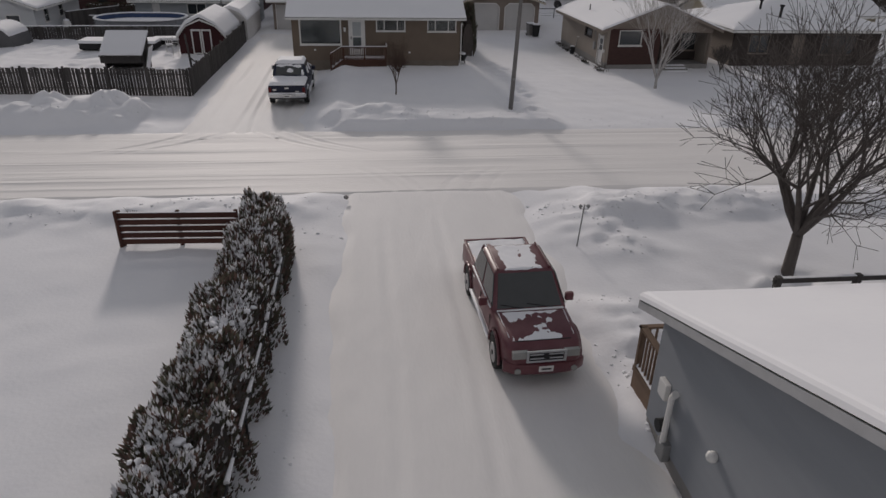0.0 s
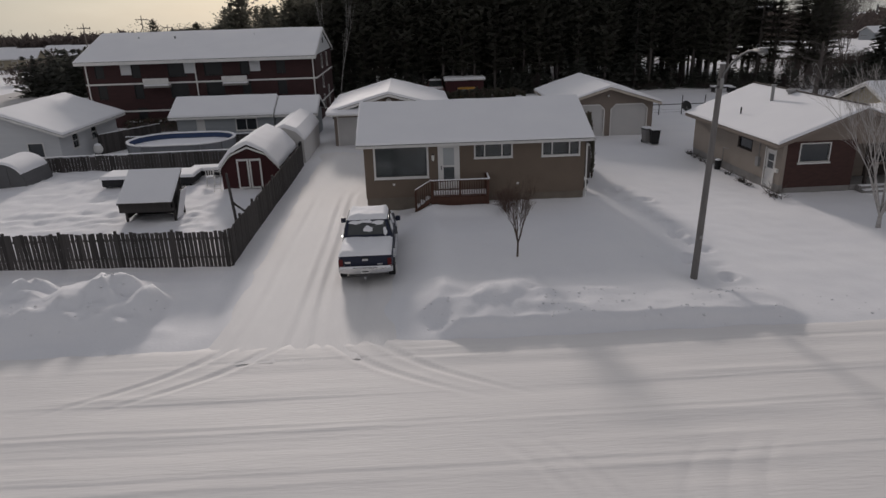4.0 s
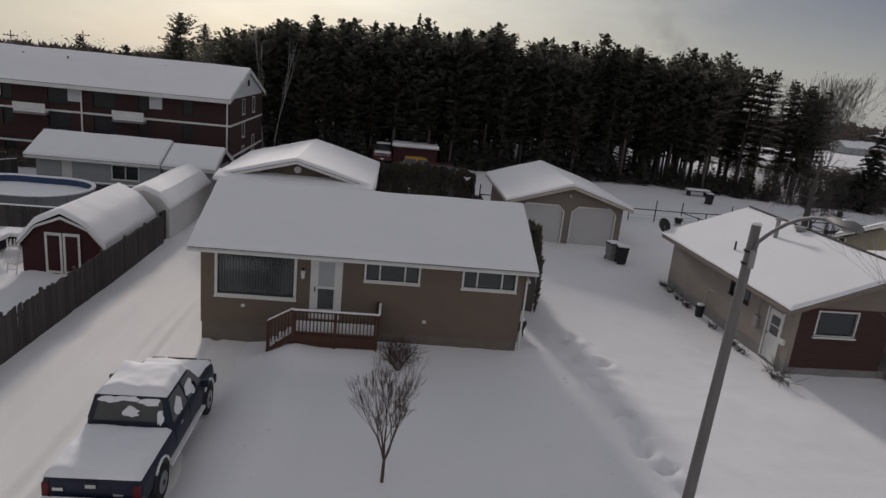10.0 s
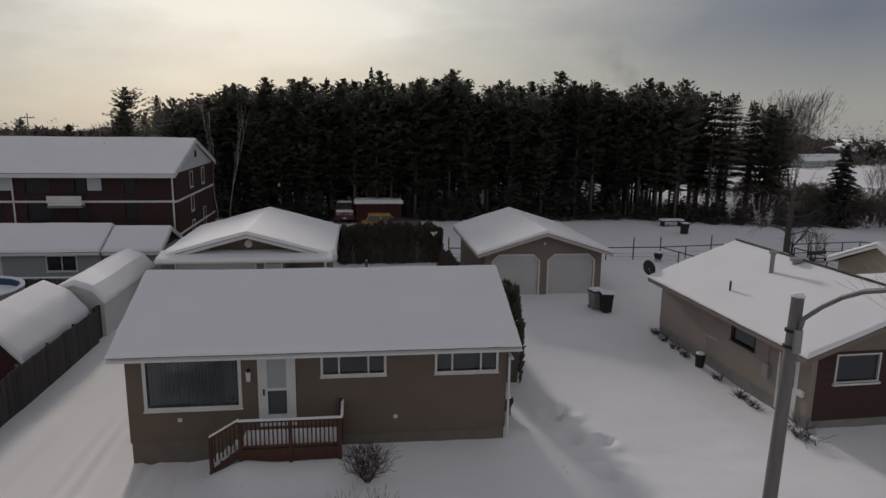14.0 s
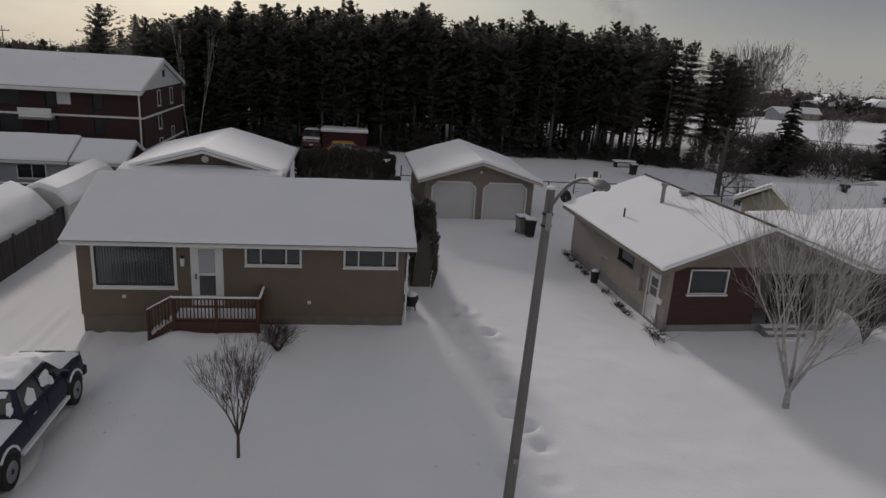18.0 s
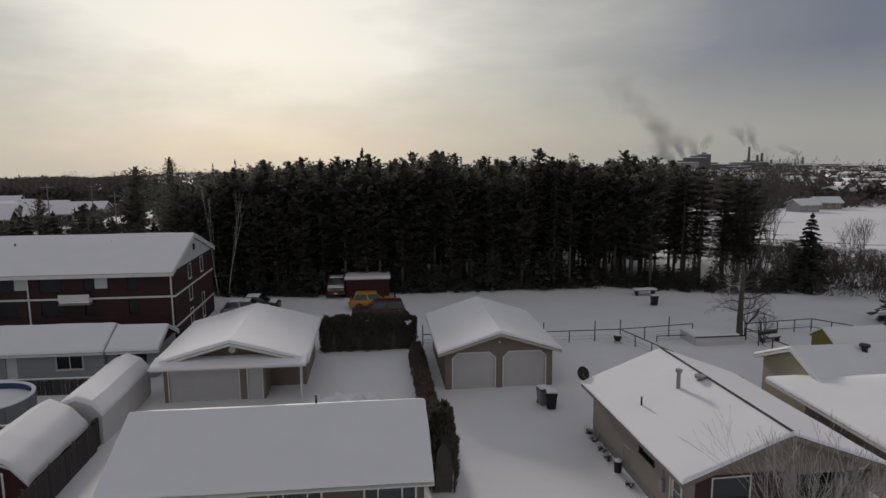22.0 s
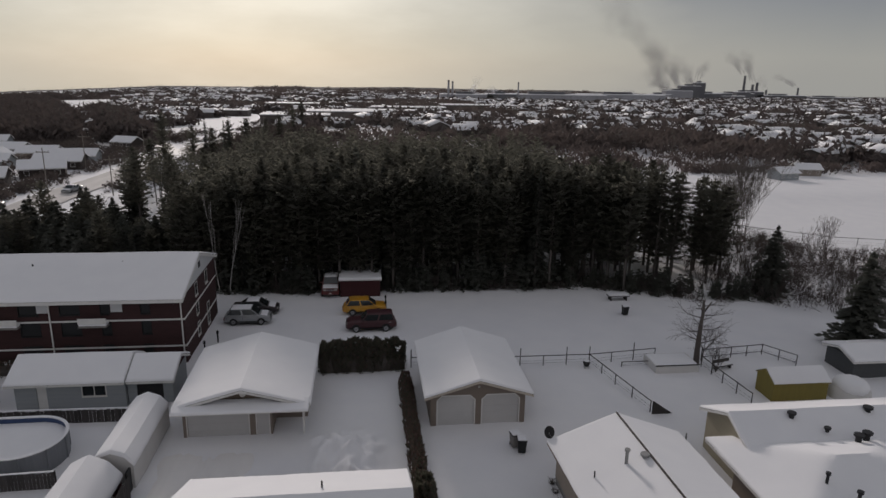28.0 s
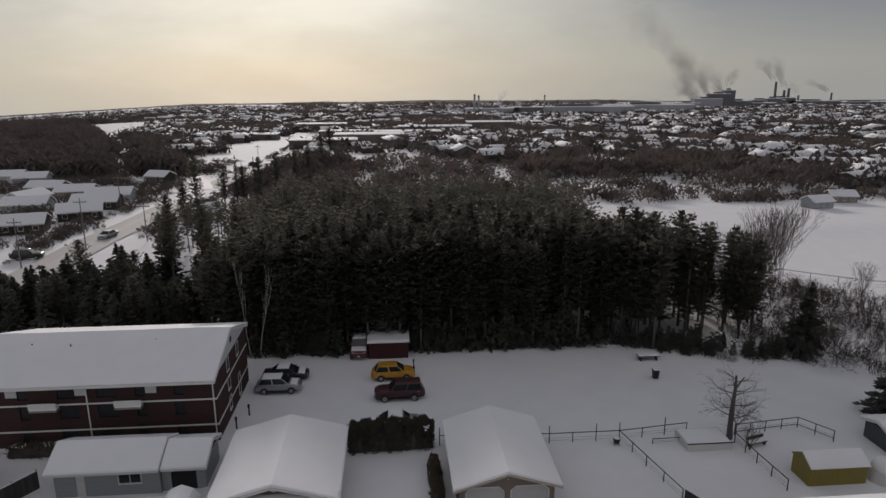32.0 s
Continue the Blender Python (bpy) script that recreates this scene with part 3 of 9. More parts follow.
# ---- roofs and walls ----
def edge_steps(a, b, d):
    base = [0, 0.015, 0.05, 0.10, 0.17, 0.26]
    span = b - a
    mid = steps((a + 0.26, b - 0.26, (span - 0.52) / (2 * max(1, round((span - 0.52) / (2 * d))))))
    return [a + e for e in base[:-1]] + mid + [b - e for e in reversed(base[:-1])]


def snow_cover(parent, u0, u1, v0, v1, plane, place, depth=0.17, step=0.5, seed=0.0, label="", sag=0.03):
    """A rounded layer of snow over the area u, v; plane(u, v) is the height under it, place(u, v, z) the point."""
    us, vs = edge_steps(u0, u1, step), edge_steps(v0, v1, step)
    vv = []
    for v in vs:
        for u in us:
            e = min(u - u0, u1 - u, v - v0, v1 - v)
            k = min(1.0, e / 0.12)
            t = depth * math.sqrt(max(0.0, 1 - (1 - k) ** 2)) * (1 + 0.20 * wobble(u, v, 0.5, seed) + 0.10 * wobble(u, v, 1.7, seed))
            out = 0.03 * wobble(u, v, 1.3, seed + 3) * (1 - k)
            vv.append(place(u + out, v + (out if v < (v0 + v1) / 2 else -out), plane(u, v) + 0.004 + t + sag * wobble(u, v, 0.25, seed + 5) * k))
    n, m = len(us), len(vs)
    s = Shape().add(vv, [(j * n + i, j * n + i + 1, (j + 1) * n + i + 1, (j + 1) * n + i) for j in range(m - 1) for i in range(n - 1)])
    return part("snow_cover", s, SNOW, parent, label, smooth="ridge")


def gable_roof(parent, x0, x1, y0, y1, ze, zr, axis, snow=0.17, thick=0.14, edge=None, seed=0.0, soft=0.03, step=0.5):
    """Gable roof over the rectangle; ridge along axis. ze, zr: heights of the top of the boards at eave and ridge."""
    edge = edge or WHITE
    a0, a1 = (y0, y1) if axis == "x" else (x0, x1)
    mid = (a0 + a1) / 2
    pts = [(a0, ze), (mid, zr), (a1, ze), (a1, ze - thick), (mid, zr - thick), (a0, ze - thick)]
    b0, b1 = (x0, x1) if axis == "x" else (y0, y1)
    roof = part("roof", Shape().prism(pts, axis, b0, b1), SHINGLE, parent)
    # fascia boards on the eaves and bargeboards on the gables
    for c, o in ((a0, -0.022), (a1, 0.022)):
        lo, hi = min(c, c + o), max(c, c + o)
        s = B(((b0, lo, ze - thick - 0.05), (b1, hi, ze - 0.03))) if axis == "x" else B(((lo, b0, ze - thick - 0.05), (hi, b1, ze - 0.03)))
        part("fascia", s, edge, roof)
    for c, o in ((b0, -0.022), (b1, 0.022)):
        for p, q in ((a0, mid), (a1, mid)):
            pt = [(p, ze - thick - 0.05), (p, ze - 0.03), (q, zr - 0.03), (q, zr - thick - 0.05)]
            part("bargeboard", Shape().prism(pt, axis, min(c, c + o), max(c, c + o)), edge, roof)
    def plane(u, v):
        d = math.sqrt((v - mid) ** 2 + soft ** 2)
        return zr - (zr - ze) * min(1.0, d / ((a1 - a0) / 2))
    place = (lambda u, v, z: (u, v, z)) if axis == "x" else (lambda u, v, z: (v, u, z))
    snow_cover(roof, b0 - 0.03, b1 + 0.03, a0 - 0.05, a1 + 0.05, plane, place, snow, step, seed)
    return roof


def hip_roof(parent, x0, x1, y0, y1, ze, zr, snow=0.17, thick=0.14, seed=0.0, edge=None):
    w = min(x1 - x0, y1 - y0) / 2
    def plane(x, y):
        return ze + (zr - ze) * min(1.0, min(x - x0, x1 - x, y - y0, y1 - y) / w) if x0 <= x <= x1 and y0 <= y <= y1 else ze
    s = Shape().box((x0, y0, ze - thick), (x1, y1, ze))
    if x1 - x0 >= y1 - y0:
        r = [(x0 + w, (y0 + y1) / 2, zr), (x1 - w, (y0 + y1) / 2, zr)]
        fs = [(0, 1, 5, 4), (1, 2, 5), (2, 3, 4, 5), (3, 0, 4)]
    else:
        r = [((x0 + x1) / 2, y0 + w, zr), ((x0 + x1) / 2, y1 - w, zr)]
        fs = [(0, 1, 4), (1, 2, 5, 4), (2, 3, 5), (3, 0, 4, 5)]
    s.add([(x0, y0, ze), (x1, y0, ze), (x1, y1, ze), (x0, y1, ze)] + r, fs)
    roof = part("roof", s, SHINGLE, parent)
    for a, b in (((x0, y0 - 0.02, ze - thick - 0.04), (x1, y0, ze - 0.03)), ((x0 - 0.02, y0, ze - thick - 0.04), (x0, y1, ze - 0.03)),
                 ((x1, y0, ze - thick - 0.04), (x1 + 0.02, y1, ze - 0.03)), ((x0, y1, ze - thick - 0.04), (x1, y1 + 0.02, ze - 0.03))):
        part("fascia", B((a, b)), edge or WHITE, roof)
    snow_cover(roof, x0 - 0.03, x1 + 0.03, y0 - 0.03, y1 + 0.03, plane, lambda u, v, z: (u, v, z), snow, 0.4, seed)
    return roof


def front(y):
    return lambda u, v, d: (u, y + d, v)


def back(y):
    return lambda u, v, d: (u, y - d, v)


def left_side(x):
    return lambda u, v, d: (x + d, u, v)


def right_side(x):
    return lambda u, v, d: (x - d, u, v)


def window(parent, place, u0, u1, v0, v1, bars=(), cross=(), trim=0.07, frame=None, pane=None, name="window", curtain=None, proud=0.035):
    """A framed window in a hole; place(u, v, depth) as for the wall. bars: upright bars at u; cross: level bars at v."""
    frame = frame or WHITE
    s = Shape().wall(lambda u, v, d: place(u, v, d - proud), u0 - trim, u1 + trim, v0 - trim, v1 + trim, proud + 0.09, [(u0, u1, v0, v1)])
    w = part(name, s, frame, parent)
    def bx(a, b, c, d, e, f):
        p, q = place(a, c, e), place(b, d, f)
        return B((tuple(min(i, j) for i, j in zip(p, q)), tuple(max(i, j) for i, j in zip(p, q))))
    for u in bars:
        part("mullion", bx(u - 0.025, u + 0.025, v0, v1, 0.0, 0.05), frame, w)
    for v in cross:
        part("mullion", bx(u0, u1, v - 0.025, v + 0.025, 0.0, 0.05), frame, w)
    part("sill", bx(u0 - trim - 0.02, u1 + trim + 0.02, v0 - trim - 0.035, v0 - trim, -proud - 0.04, 0.02), frame, w)
    edges = [u0, *bars, u1]
    for a, b in zip(edges, edges[1:]):
        g = part("pane", bx(a + 0.004, b - 0.004, v0, v1, 0.055, 0.063), pane or WINGLASS, w)
        if (pane or WINGLASS) is PANE:
            g.visible_shadow = False
    if curtain:
        part("curtain", bx(u0, u1, v0, v1, 0.16, 0.17), curtain, w)
    return w


def simple_walls(parent, x0, x1, y0, y1, z0, z1, material, thick=0.16, holes_f=(), holes_l=(), holes_r=(), holes_b=()):
    part("front_wall", Shape().wall(front(y0), x0, x1, z0, z1, thick, holes_f), material, parent)
    part("back_wall", Shape().wall(back(y1), x0, x1, z0, z1, thick, holes_b), material, parent)
    part("side_wall", Shape().wall(left_side(x0), y0 + thick, y1 - thick, z0, z1, thick, holes_l), material, parent)
    part("side_wall", Shape().wall(right_side(x1), y0 + thick, y1 - thick, z0, z1, thick, holes_r), material, parent)


def gable_end(parent, axis, a0, a1, ze, zr, c, thick, material, name="gable"):
    part(name, Shape().prism([(a0, ze), (a1, ze), ((a0 + a1) / 2, zr)], axis, c, c + thick), material, parent)


def vent_pipe(parent, x, y, z0, h, r=0.05, cap=False, material=None):
    s = Shape().tube((x, y, z0), (x, y, z0 + h), r, r, 10)
    if cap:
        s.tube((x, y, z0 + h - 0.1), (x, y, z0 + h + 0.02), r * 1.7, r * 1.7, 10)
    return part("vent_pipe", s, material or DARKMETAL, parent)


# ---- the brown bungalow ----
def brown_house():
    h = thing("house", "brown stucco bungalow with a low snow-covered gable roof", "house")
    x0, x1, y0, y1 = -5.10, 5.66, 45.0, 51.7
    wins = [(-4.56, -2.08, 1.67, 3.12), (-1.45, -0.58, 0.98, 3.12), (0.29, 2.03, 2.50, 3.12), (3.58, 5.33, 2.48, 3.12)]
    simple_walls(h, x0, x1, y0, y1, 0.62, 3.28, STUCCO_BROWN, 0.2, holes_f=wins)
    part("foundation", Shape().wall(front(y0 + 0.03), x0 + 0.03, x1 - 0.03, -0.3, 0.62, 0.2), STUCCO_BASE, h)
    part("foundation", Shape().wall(left_side(x0 + 0.03), y0 + 0.23, y1, -0.3, 0.62, 0.2), STUCCO_BASE, h)
    part("foundation", Shape().wall(right_side(x1 - 0.03), y0 + 0.23, y1, -0.3, 0.62, 0.2), STUCCO_BASE, h)
    part("floor_slab", B(((x0 + 0.2, y0 + 0.24, 0.80), (x1 - 0.2, y1 - 0.2, 0.86))), CONCRETE, h)
    part("ceiling", B(((x0 + 0.2, y0 + 0.2, 3.20), (x1 - 0.2, y1 - 0.2, 3.26))), WHITE, h)
    part("partition", B(((x0 + 0.2, y0 + 2.6, 0.86), (x1 - 0.2, y0 + 2.7, 3.20))), ROOM_CURTAIN, h)
    gable_end(h, "x", y0, y1, 3.28, 4.60, x0, 0.16, STUCCO_BROWN)
    gable_end(h, "x", y0, y1, 3.28, 4.60, x1 - 0.16, 0.16, STUCCO_BROWN)
    gable_roof(h, -5.41, 5.97, 44.6, 52.12, 3.32, 4.76, "x", 0.12, 0.11, seed=1.0)
    part("soffit", B(((-5.36, 44.6, 3.165), (5.97, 44.99, 3.185))), WHITE, h)
    gutter = Shape()
    for a, b in (((-5.38, 44.49, 3.20), (5.99, 44.495, 3.26)), ((-5.38, 44.495, 3.195), (5.99, 44.565, 3.20)), ((-5.38, 44.565, 3.20), (5.99, 44.57, 3.26))):
        gutter.box(a, b)
    part("gutter", gutter, WHITE, h)
    d = Shape().box((5.70, 44.92, 0.35), (5.76, 44.99, 2.95)).box((5.70, 44.55, 2.92), (5.76, 44.99, 2.99))
    part("downspout", d, WHITE, h)
    # picture window with vertical blinds
    w = window(h, front(y0), *wins[0], bars=(), pane=PANE, trim=0.09)
    for i in range(27):
        u = -4.53 + i * 0.0925
        wide, deep = (0.045, 0.05) if i < 8 or i > 21 else (0.018, 0.075)   # the middle slats are turned open
        sl = Shape().prism([(u, y0 + 0.15), (u + wide, y0 + 0.15 + deep), (u + wide - 0.002, y0 + 0.154 + deep), (u - 0.002, y0 + 0.154)], "z", 1.70, 3.10)
        part("blind_slat", sl, BLIND, w)
    part("valance", B(((-4.56, y0 + 0.13, 3.06), (-2.08, y0 + 0.2, 3.12))), BLIND, w)
    for k in (2, 3):
        a, b, c, e = wins[k]
        window(h, front(y0), a, b, c, e, bars=(a + 0.45, b - 0.45), pane=PANE, curtain=ROOM_CURTAIN, trim=0.07)
    # storm door
    a, b, c, e = wins[1]
    door = part("door", Shape().wall(lambda u, v, dd: (u, y0 - 0.02 + dd, v), a, b, c, e, 0.05, [(a + 0.17, b - 0.17, 1.34, 2.06), (a + 0.17, b - 0.17, 2.14, 3.00)]), WHITE, h, "white storm door with two glass lights")
    for lo, hi in ((1.34, 2.06), (2.14, 3.00)):
        g = part("pane", B(((a + 0.17, y0, lo), (b - 0.17, y0 + 0.008, hi))), PANE if lo < 2.1 else BLIND, door)
    part("door_handle", B(((a + 0.05, y0 - 0.07, 1.95), (a + 0.09, y0 - 0.02, 2.12))), DARKMETAL, door)
    for u in (a - 0.09, b):
        part("door_trim", B(((u, y0 - 0.03, c), (u + 0.09, y0 - 0.001, e + 0.02))), WHITE, h)
    part("inner_door", B(((a, y0 + 0.14, c), (b, y0 + 0.18, e))), BLIND, h)
    lamp = part("porch_lamp", Shape().tube((-1.78, y0 - 0.12, 2.42), (-1.78, y0 - 0.12, 2.68), 0.06, 0.075, 8), WHITE, h, "white wall lantern")
    part("bracket", B(((-1.82, y0 - 0.12, 2.68), (-1.74, y0, 2.74))), DARKMETAL, lamp)
    for u, v in ((-3.72, 1.28), (2.36, 1.12)):
        part("wall_outlet", B(((u - 0.06, y0 - 0.03, v - 0.05), (u + 0.06, y0, v + 0.05))), WHITE, h)
    part("hose_reel", Shape().tube((-5.16, 46.2, 1.2), (-5.07, 46.2, 1.2), 0.13, 0.13, 12), DARKMETAL, h)
    vent_pipe(h, 1.6, 49.2, 4.5, 0.42, 0.045)
    return h


def deck():
    d = thing("porch_deck", "dark red-brown wooden porch deck with white-capped railing", "deck")
    x0, x1, y0, y1, zf = -1.95, 0.82, 43.92, 44.98, 0.86
    for i in range(9):
        a = y0 + i * (y1 - y0) / 9
        part("deck_board", B(((x0, a + 0.006, zf - 0.04), (x1, a + (y1 - y0) / 9 - 0.006, zf))), DECK, d)
    part("snow_cover", B(((x0 + 0.03, y0 + 0.04, zf), (x1 - 0.06, y1 - 0.08, zf + 0.07))), SNOW, d, "snow lying on the boards", bevel=0.03)
    part("rim_joist", B(((x0, y0 - 0.03, zf - 0.26), (x1, y0, zf - 0.02))), DECK, d)
    part("skirt", B(((x0, y0 + 0.03, 0.0), (x1, y0 + 0.06, zf - 0.26))), DECK, d)
    for x in (x0 + 0.05, (x0 + x1) / 2, x1 - 0.05):
        part("post", B(((x - 0.05, y0 - 0.05, 0.0), (x + 0.05, y0 + 0.05, 1.64))), DECK, d, bevel=0.008)
    part("post", B(((x1 - 0.1, y1 - 0.1, zf), (x1, y1, 1.75))), DECK, d, bevel=0.008)
    part("post", B(((x0 - 0.78, y0 - 0.05, 0.0), (x0 - 0.68, y0 + 0.05, 1.2))), DECK, d, bevel=0.008)
    part("hand_rail", B(((x0, y0 - 0.06, 1.62), (x1 + 0.03, y0 + 0.06, 1.66))), DECK, d)
    part("rail_snow", B(((x0, y0 - 0.055, 1.661), (x1 + 0.03, y0 + 0.055, 1.70))), SNOW, d, "strip of snow on the rail", bevel=0.012)
    part("hand_rail", B(((x1 - 0.03, y0, 1.62), (x1 + 0.05, y1, 1.66))), DECK, d)
    part("rail_snow", B(((x1 - 0.03, y0 + 0.06, 1.661), (x1 + 0.05, y1, 1.72))), SNOW, d, bevel=0.012)
    part("lower_rail", B(((x0, y0 - 0.02, 0.89), (x1, y0 + 0.02, 0.94))), DECK, d)
    me = B(((-0.018, -0.018, 0.92), (0.018, 0.018, 1.62))).mesh("baluster")
    n = 23
    for i in range(n):
        x = x0 + 0.12 + i * (x1 - x0 - 0.24) / (n - 1)
        part("baluster", me, DECK, d).location = (x, y0, 0)
    for i in range(6):
        part("baluster", me, DECK, d).location = (x1, y0 + 0.12 + i * 0.16, 0)
    # steps down to the side, with a sloping rail
    for i in range(3):
        x = x0 - 0.26 * (i + 1)
        t = part("tread", B(((x, y0 + 0.05, zf - 0.19 * (i + 1) - 0.04), (x + 0.27, y1 - 0.15, zf - 0.19 * (i + 1)))), DECK, d)
        part("snow_cover", B(((x + 0.01, y0 + 0.1, zf - 0.19 * (i + 1)), (x + 0.25, y1 - 0.2, zf - 0.19 * (i + 1) + 0.05))), SNOW, t, bevel=0.02)
    part("stringer", Shape().prism([(x0, zf), (x0, zf - 0.25), (x0 - 0.8, 0.0), (x0 - 0.8, 0.22)], "y", y0, y0 + 0.04), DECK, d)
    part("stair_rail", Shape().prism([(x0 + 0.02, 1.64), (x0 + 0.02, 1.70), (x0 - 0.76, 1.24), (x0 - 0.76, 1.18)], "y", y0 - 0.05, y0 + 0.05), DECK, d)
    part("rail_snow", Shape().prism([(x0 + 0.02, 1.702), (x0 + 0.02, 1.735), (x0 - 0.76, 1.275), (x0 - 0.76, 1.242)], "y", y0 - 0.045, y0 + 0.045), SNOW, d)
    for i in range(6):
        x = x0 - 0.1 - i * 0.105
        z = 1.64 - (x0 - x) * 0.59
        part("baluster", B(((x - 0.018, y0 - 0.018, z - 0.75), (x + 0.018, y0 + 0.018, z))), DECK, d)


brown_house()
deck()


# ---- garages ----
def panel_door(parent, x0, x1, z0, z1, y, rows=4, clip=0.0, material=None, name="garage_door"):
    m = material or OVERDOOR
    pts = [(x0, z0), (x1, z0), (x1, z1 - clip), (x1 - clip, z1), (x0 + clip, z1), (x0, z1 - clip)] if clip else [(x0, z0), (x1, z0), (x1, z1), (x0, z1)]
    door = part(name, Shape().prism(pts, "y", y, y + 0.05), m, parent)
    n = max(2, round((x1 - x0) / 0.65))
    h = (z1 - z0 - clip) / rows
    for r in range(rows):
        for i in range(n):
            a = x0 + 0.05 + i * (x1 - x0 - 0.1) / n
            b = a + (x1 - x0 - 0.1) / n
            part("panel", B(((a + 0.05, y - 0.012, z0 + r * h + 0.07), (b - 0.05, y - 0.002, z0 + (r + 1) * h - 0.05))), m, door)
    return door


def double_garage():
    g = thing("garage", "taupe double garage with two clipped-corner white doors and snowy gable roof", "garage", (0.27, 0.18, 0.0))
    x0, x1, y0, y1 = 8.0, 14.75, 62.0, 70.7
    doors = [(8.5, 11.08, -0.05, 2.25), (11.68, 14.28, -0.05, 2.25)]
    simple_walls(g, x0, x1, y0, y1, -0.2, 2.42, TAUPE, 0.16, holes_f=doors)
    gable_end(g, "y", x0, x1, 2.42, 3.48, y0, 0.16, TAUPE)
    gable_end(g, "y", x0, x1, 2.42, 3.48, y1 - 0.16, 0.16, TAUPE)
    gable_roof(g, 7.55, 15.2, 61.5, 71.2, 2.44, 3.62, "y", 0.15, seed=4.0, edge=mat("cream_trim", (0.55, 0.49, 0.42), None, 0.6))
    for a, b, c, d in doors:
        panel_door(g, a, b, c, d, y0 + 0.08, 4, 0.3)
        for u in (a - 0.09, b):
            part("door_trim", B(((u, y0 - 0.02, c), (u + 0.09, y0 - 0.001, d - 0.28))), WHITE, g)
        part("door_trim", Shape().prism([(a - 0.09, d - 0.28), (a + 0.30, d + 0.09), (b - 0.30, d + 0.09), (b + 0.09, d - 0.28), (b, d - 0.30), (b - 0.3, d), (a + 0.3, d), (a, d - 0.30)], "y", y0 - 0.02, y0 - 0.001), WHITE, g)
        for u, s in ((a, 1), (b, -1)):
            part("corner_brace", Shape().prism([(u, d - 0.3), (u + s * 0.3, d), (u, d)], "y", y0 + 0.01, y0 + 0.10), TAUPE, g)
    part("gable_lamp", Shape().ball((11.38, 61.93, 2.95), 0.09), WHITE, g)
    return g


def single_garage():
    g = thing("garage", "taupe garage with white overhead door, round gable vent and snowy roof", "garage", (0.17, 0.05, 0.0))
    x0, x1, y0, y1 = -8.6, -0.55, 62.0, 70.5
    part("front_wall", Shape().wall(front(y0), x0, -2.75, -0.2, 2.45, 0.16, [(-8.3, -4.3, -0.05, 2.05), (-3.75, -2.95, -0.05, 2.0)]), TAUPE, g)
    part("front_wall", Shape().wall(front(64.2), -2.75, x1, -0.2, 2.45, 0.16), TAUPE, g)
    part("side_wall", Shape().wall(right_side(-2.75), y0 + 0.16, 64.2, -0.2, 2.45, 0.16), TAUPE, g)
    part("side_wall", Shape().wall(left_side(x0), y0 + 0.16, y1, -0.2, 2.45, 0.16), TAUPE, g)
    part("side_wall", Shape().wall(right_side(x1), 64.36, y1, -0.2, 2.45, 0.16), TAUPE, g)
    part("back_wall", Shape().wall(back(y1), x0, x1, -0.2, 2.45, 0.16), TAUPE, g)
    part("porch_post", B(((x1 - 0.14, y0 - 0.1, -0.1), (x1, y0 + 0.04, 2.45))), WHITE, g)
    gable_end(g, "y", x0, x1, 2.45, 3.58, y0 - 0.02, 0.18, STUCCO_BROWN)
    gable_end(g, "y", x0, x1, 2.45, 3.58, y1 - 0.16, 0.16, TAUPE)
    gable_roof(g, -9.05, -0.1, 61.3, 71.0, 2.50, 3.72, "y", 0.17, seed=6.0)
    # pent roof across the front with its own snow
    part("pent_roof", Shape().prism([(60.6, 2.36), (60.6, 2.46), (62.0, 2.70), (62.0, 2.36)], "x", -8.95, -0.2), WHITE, g)
    snow_cover(g, -9.0, -0.15, 60.55, 61.95, lambda u, v: 2.46 + (v - 60.6) * 0.17, lambda u, v, z: (u, v, z), 0.15, 0.5, 7.0)
    part("round_vent", Shape().tube((-4.57, 61.9, 3.12), (-4.57, 61.97, 3.12), 0.2, 0.2, 20), WHITE, g)
    panel_door(g, -8.3, -4.3, -0.05, 2.05, y0 + 0.08, 4)
    panel_door(g, -3.75, -2.95, -0.05, 2.0, y0 + 0.06, 3, name="door")
    for u in (-8.38, -4.3, -3.83, -2.95):
        part("door_trim", B(((u, y0 - 0.02, -0.05), (u + 0.08, y0 - 0.001, 2.12))), WHITE, g)
    return g


double_garage()
single_garage()


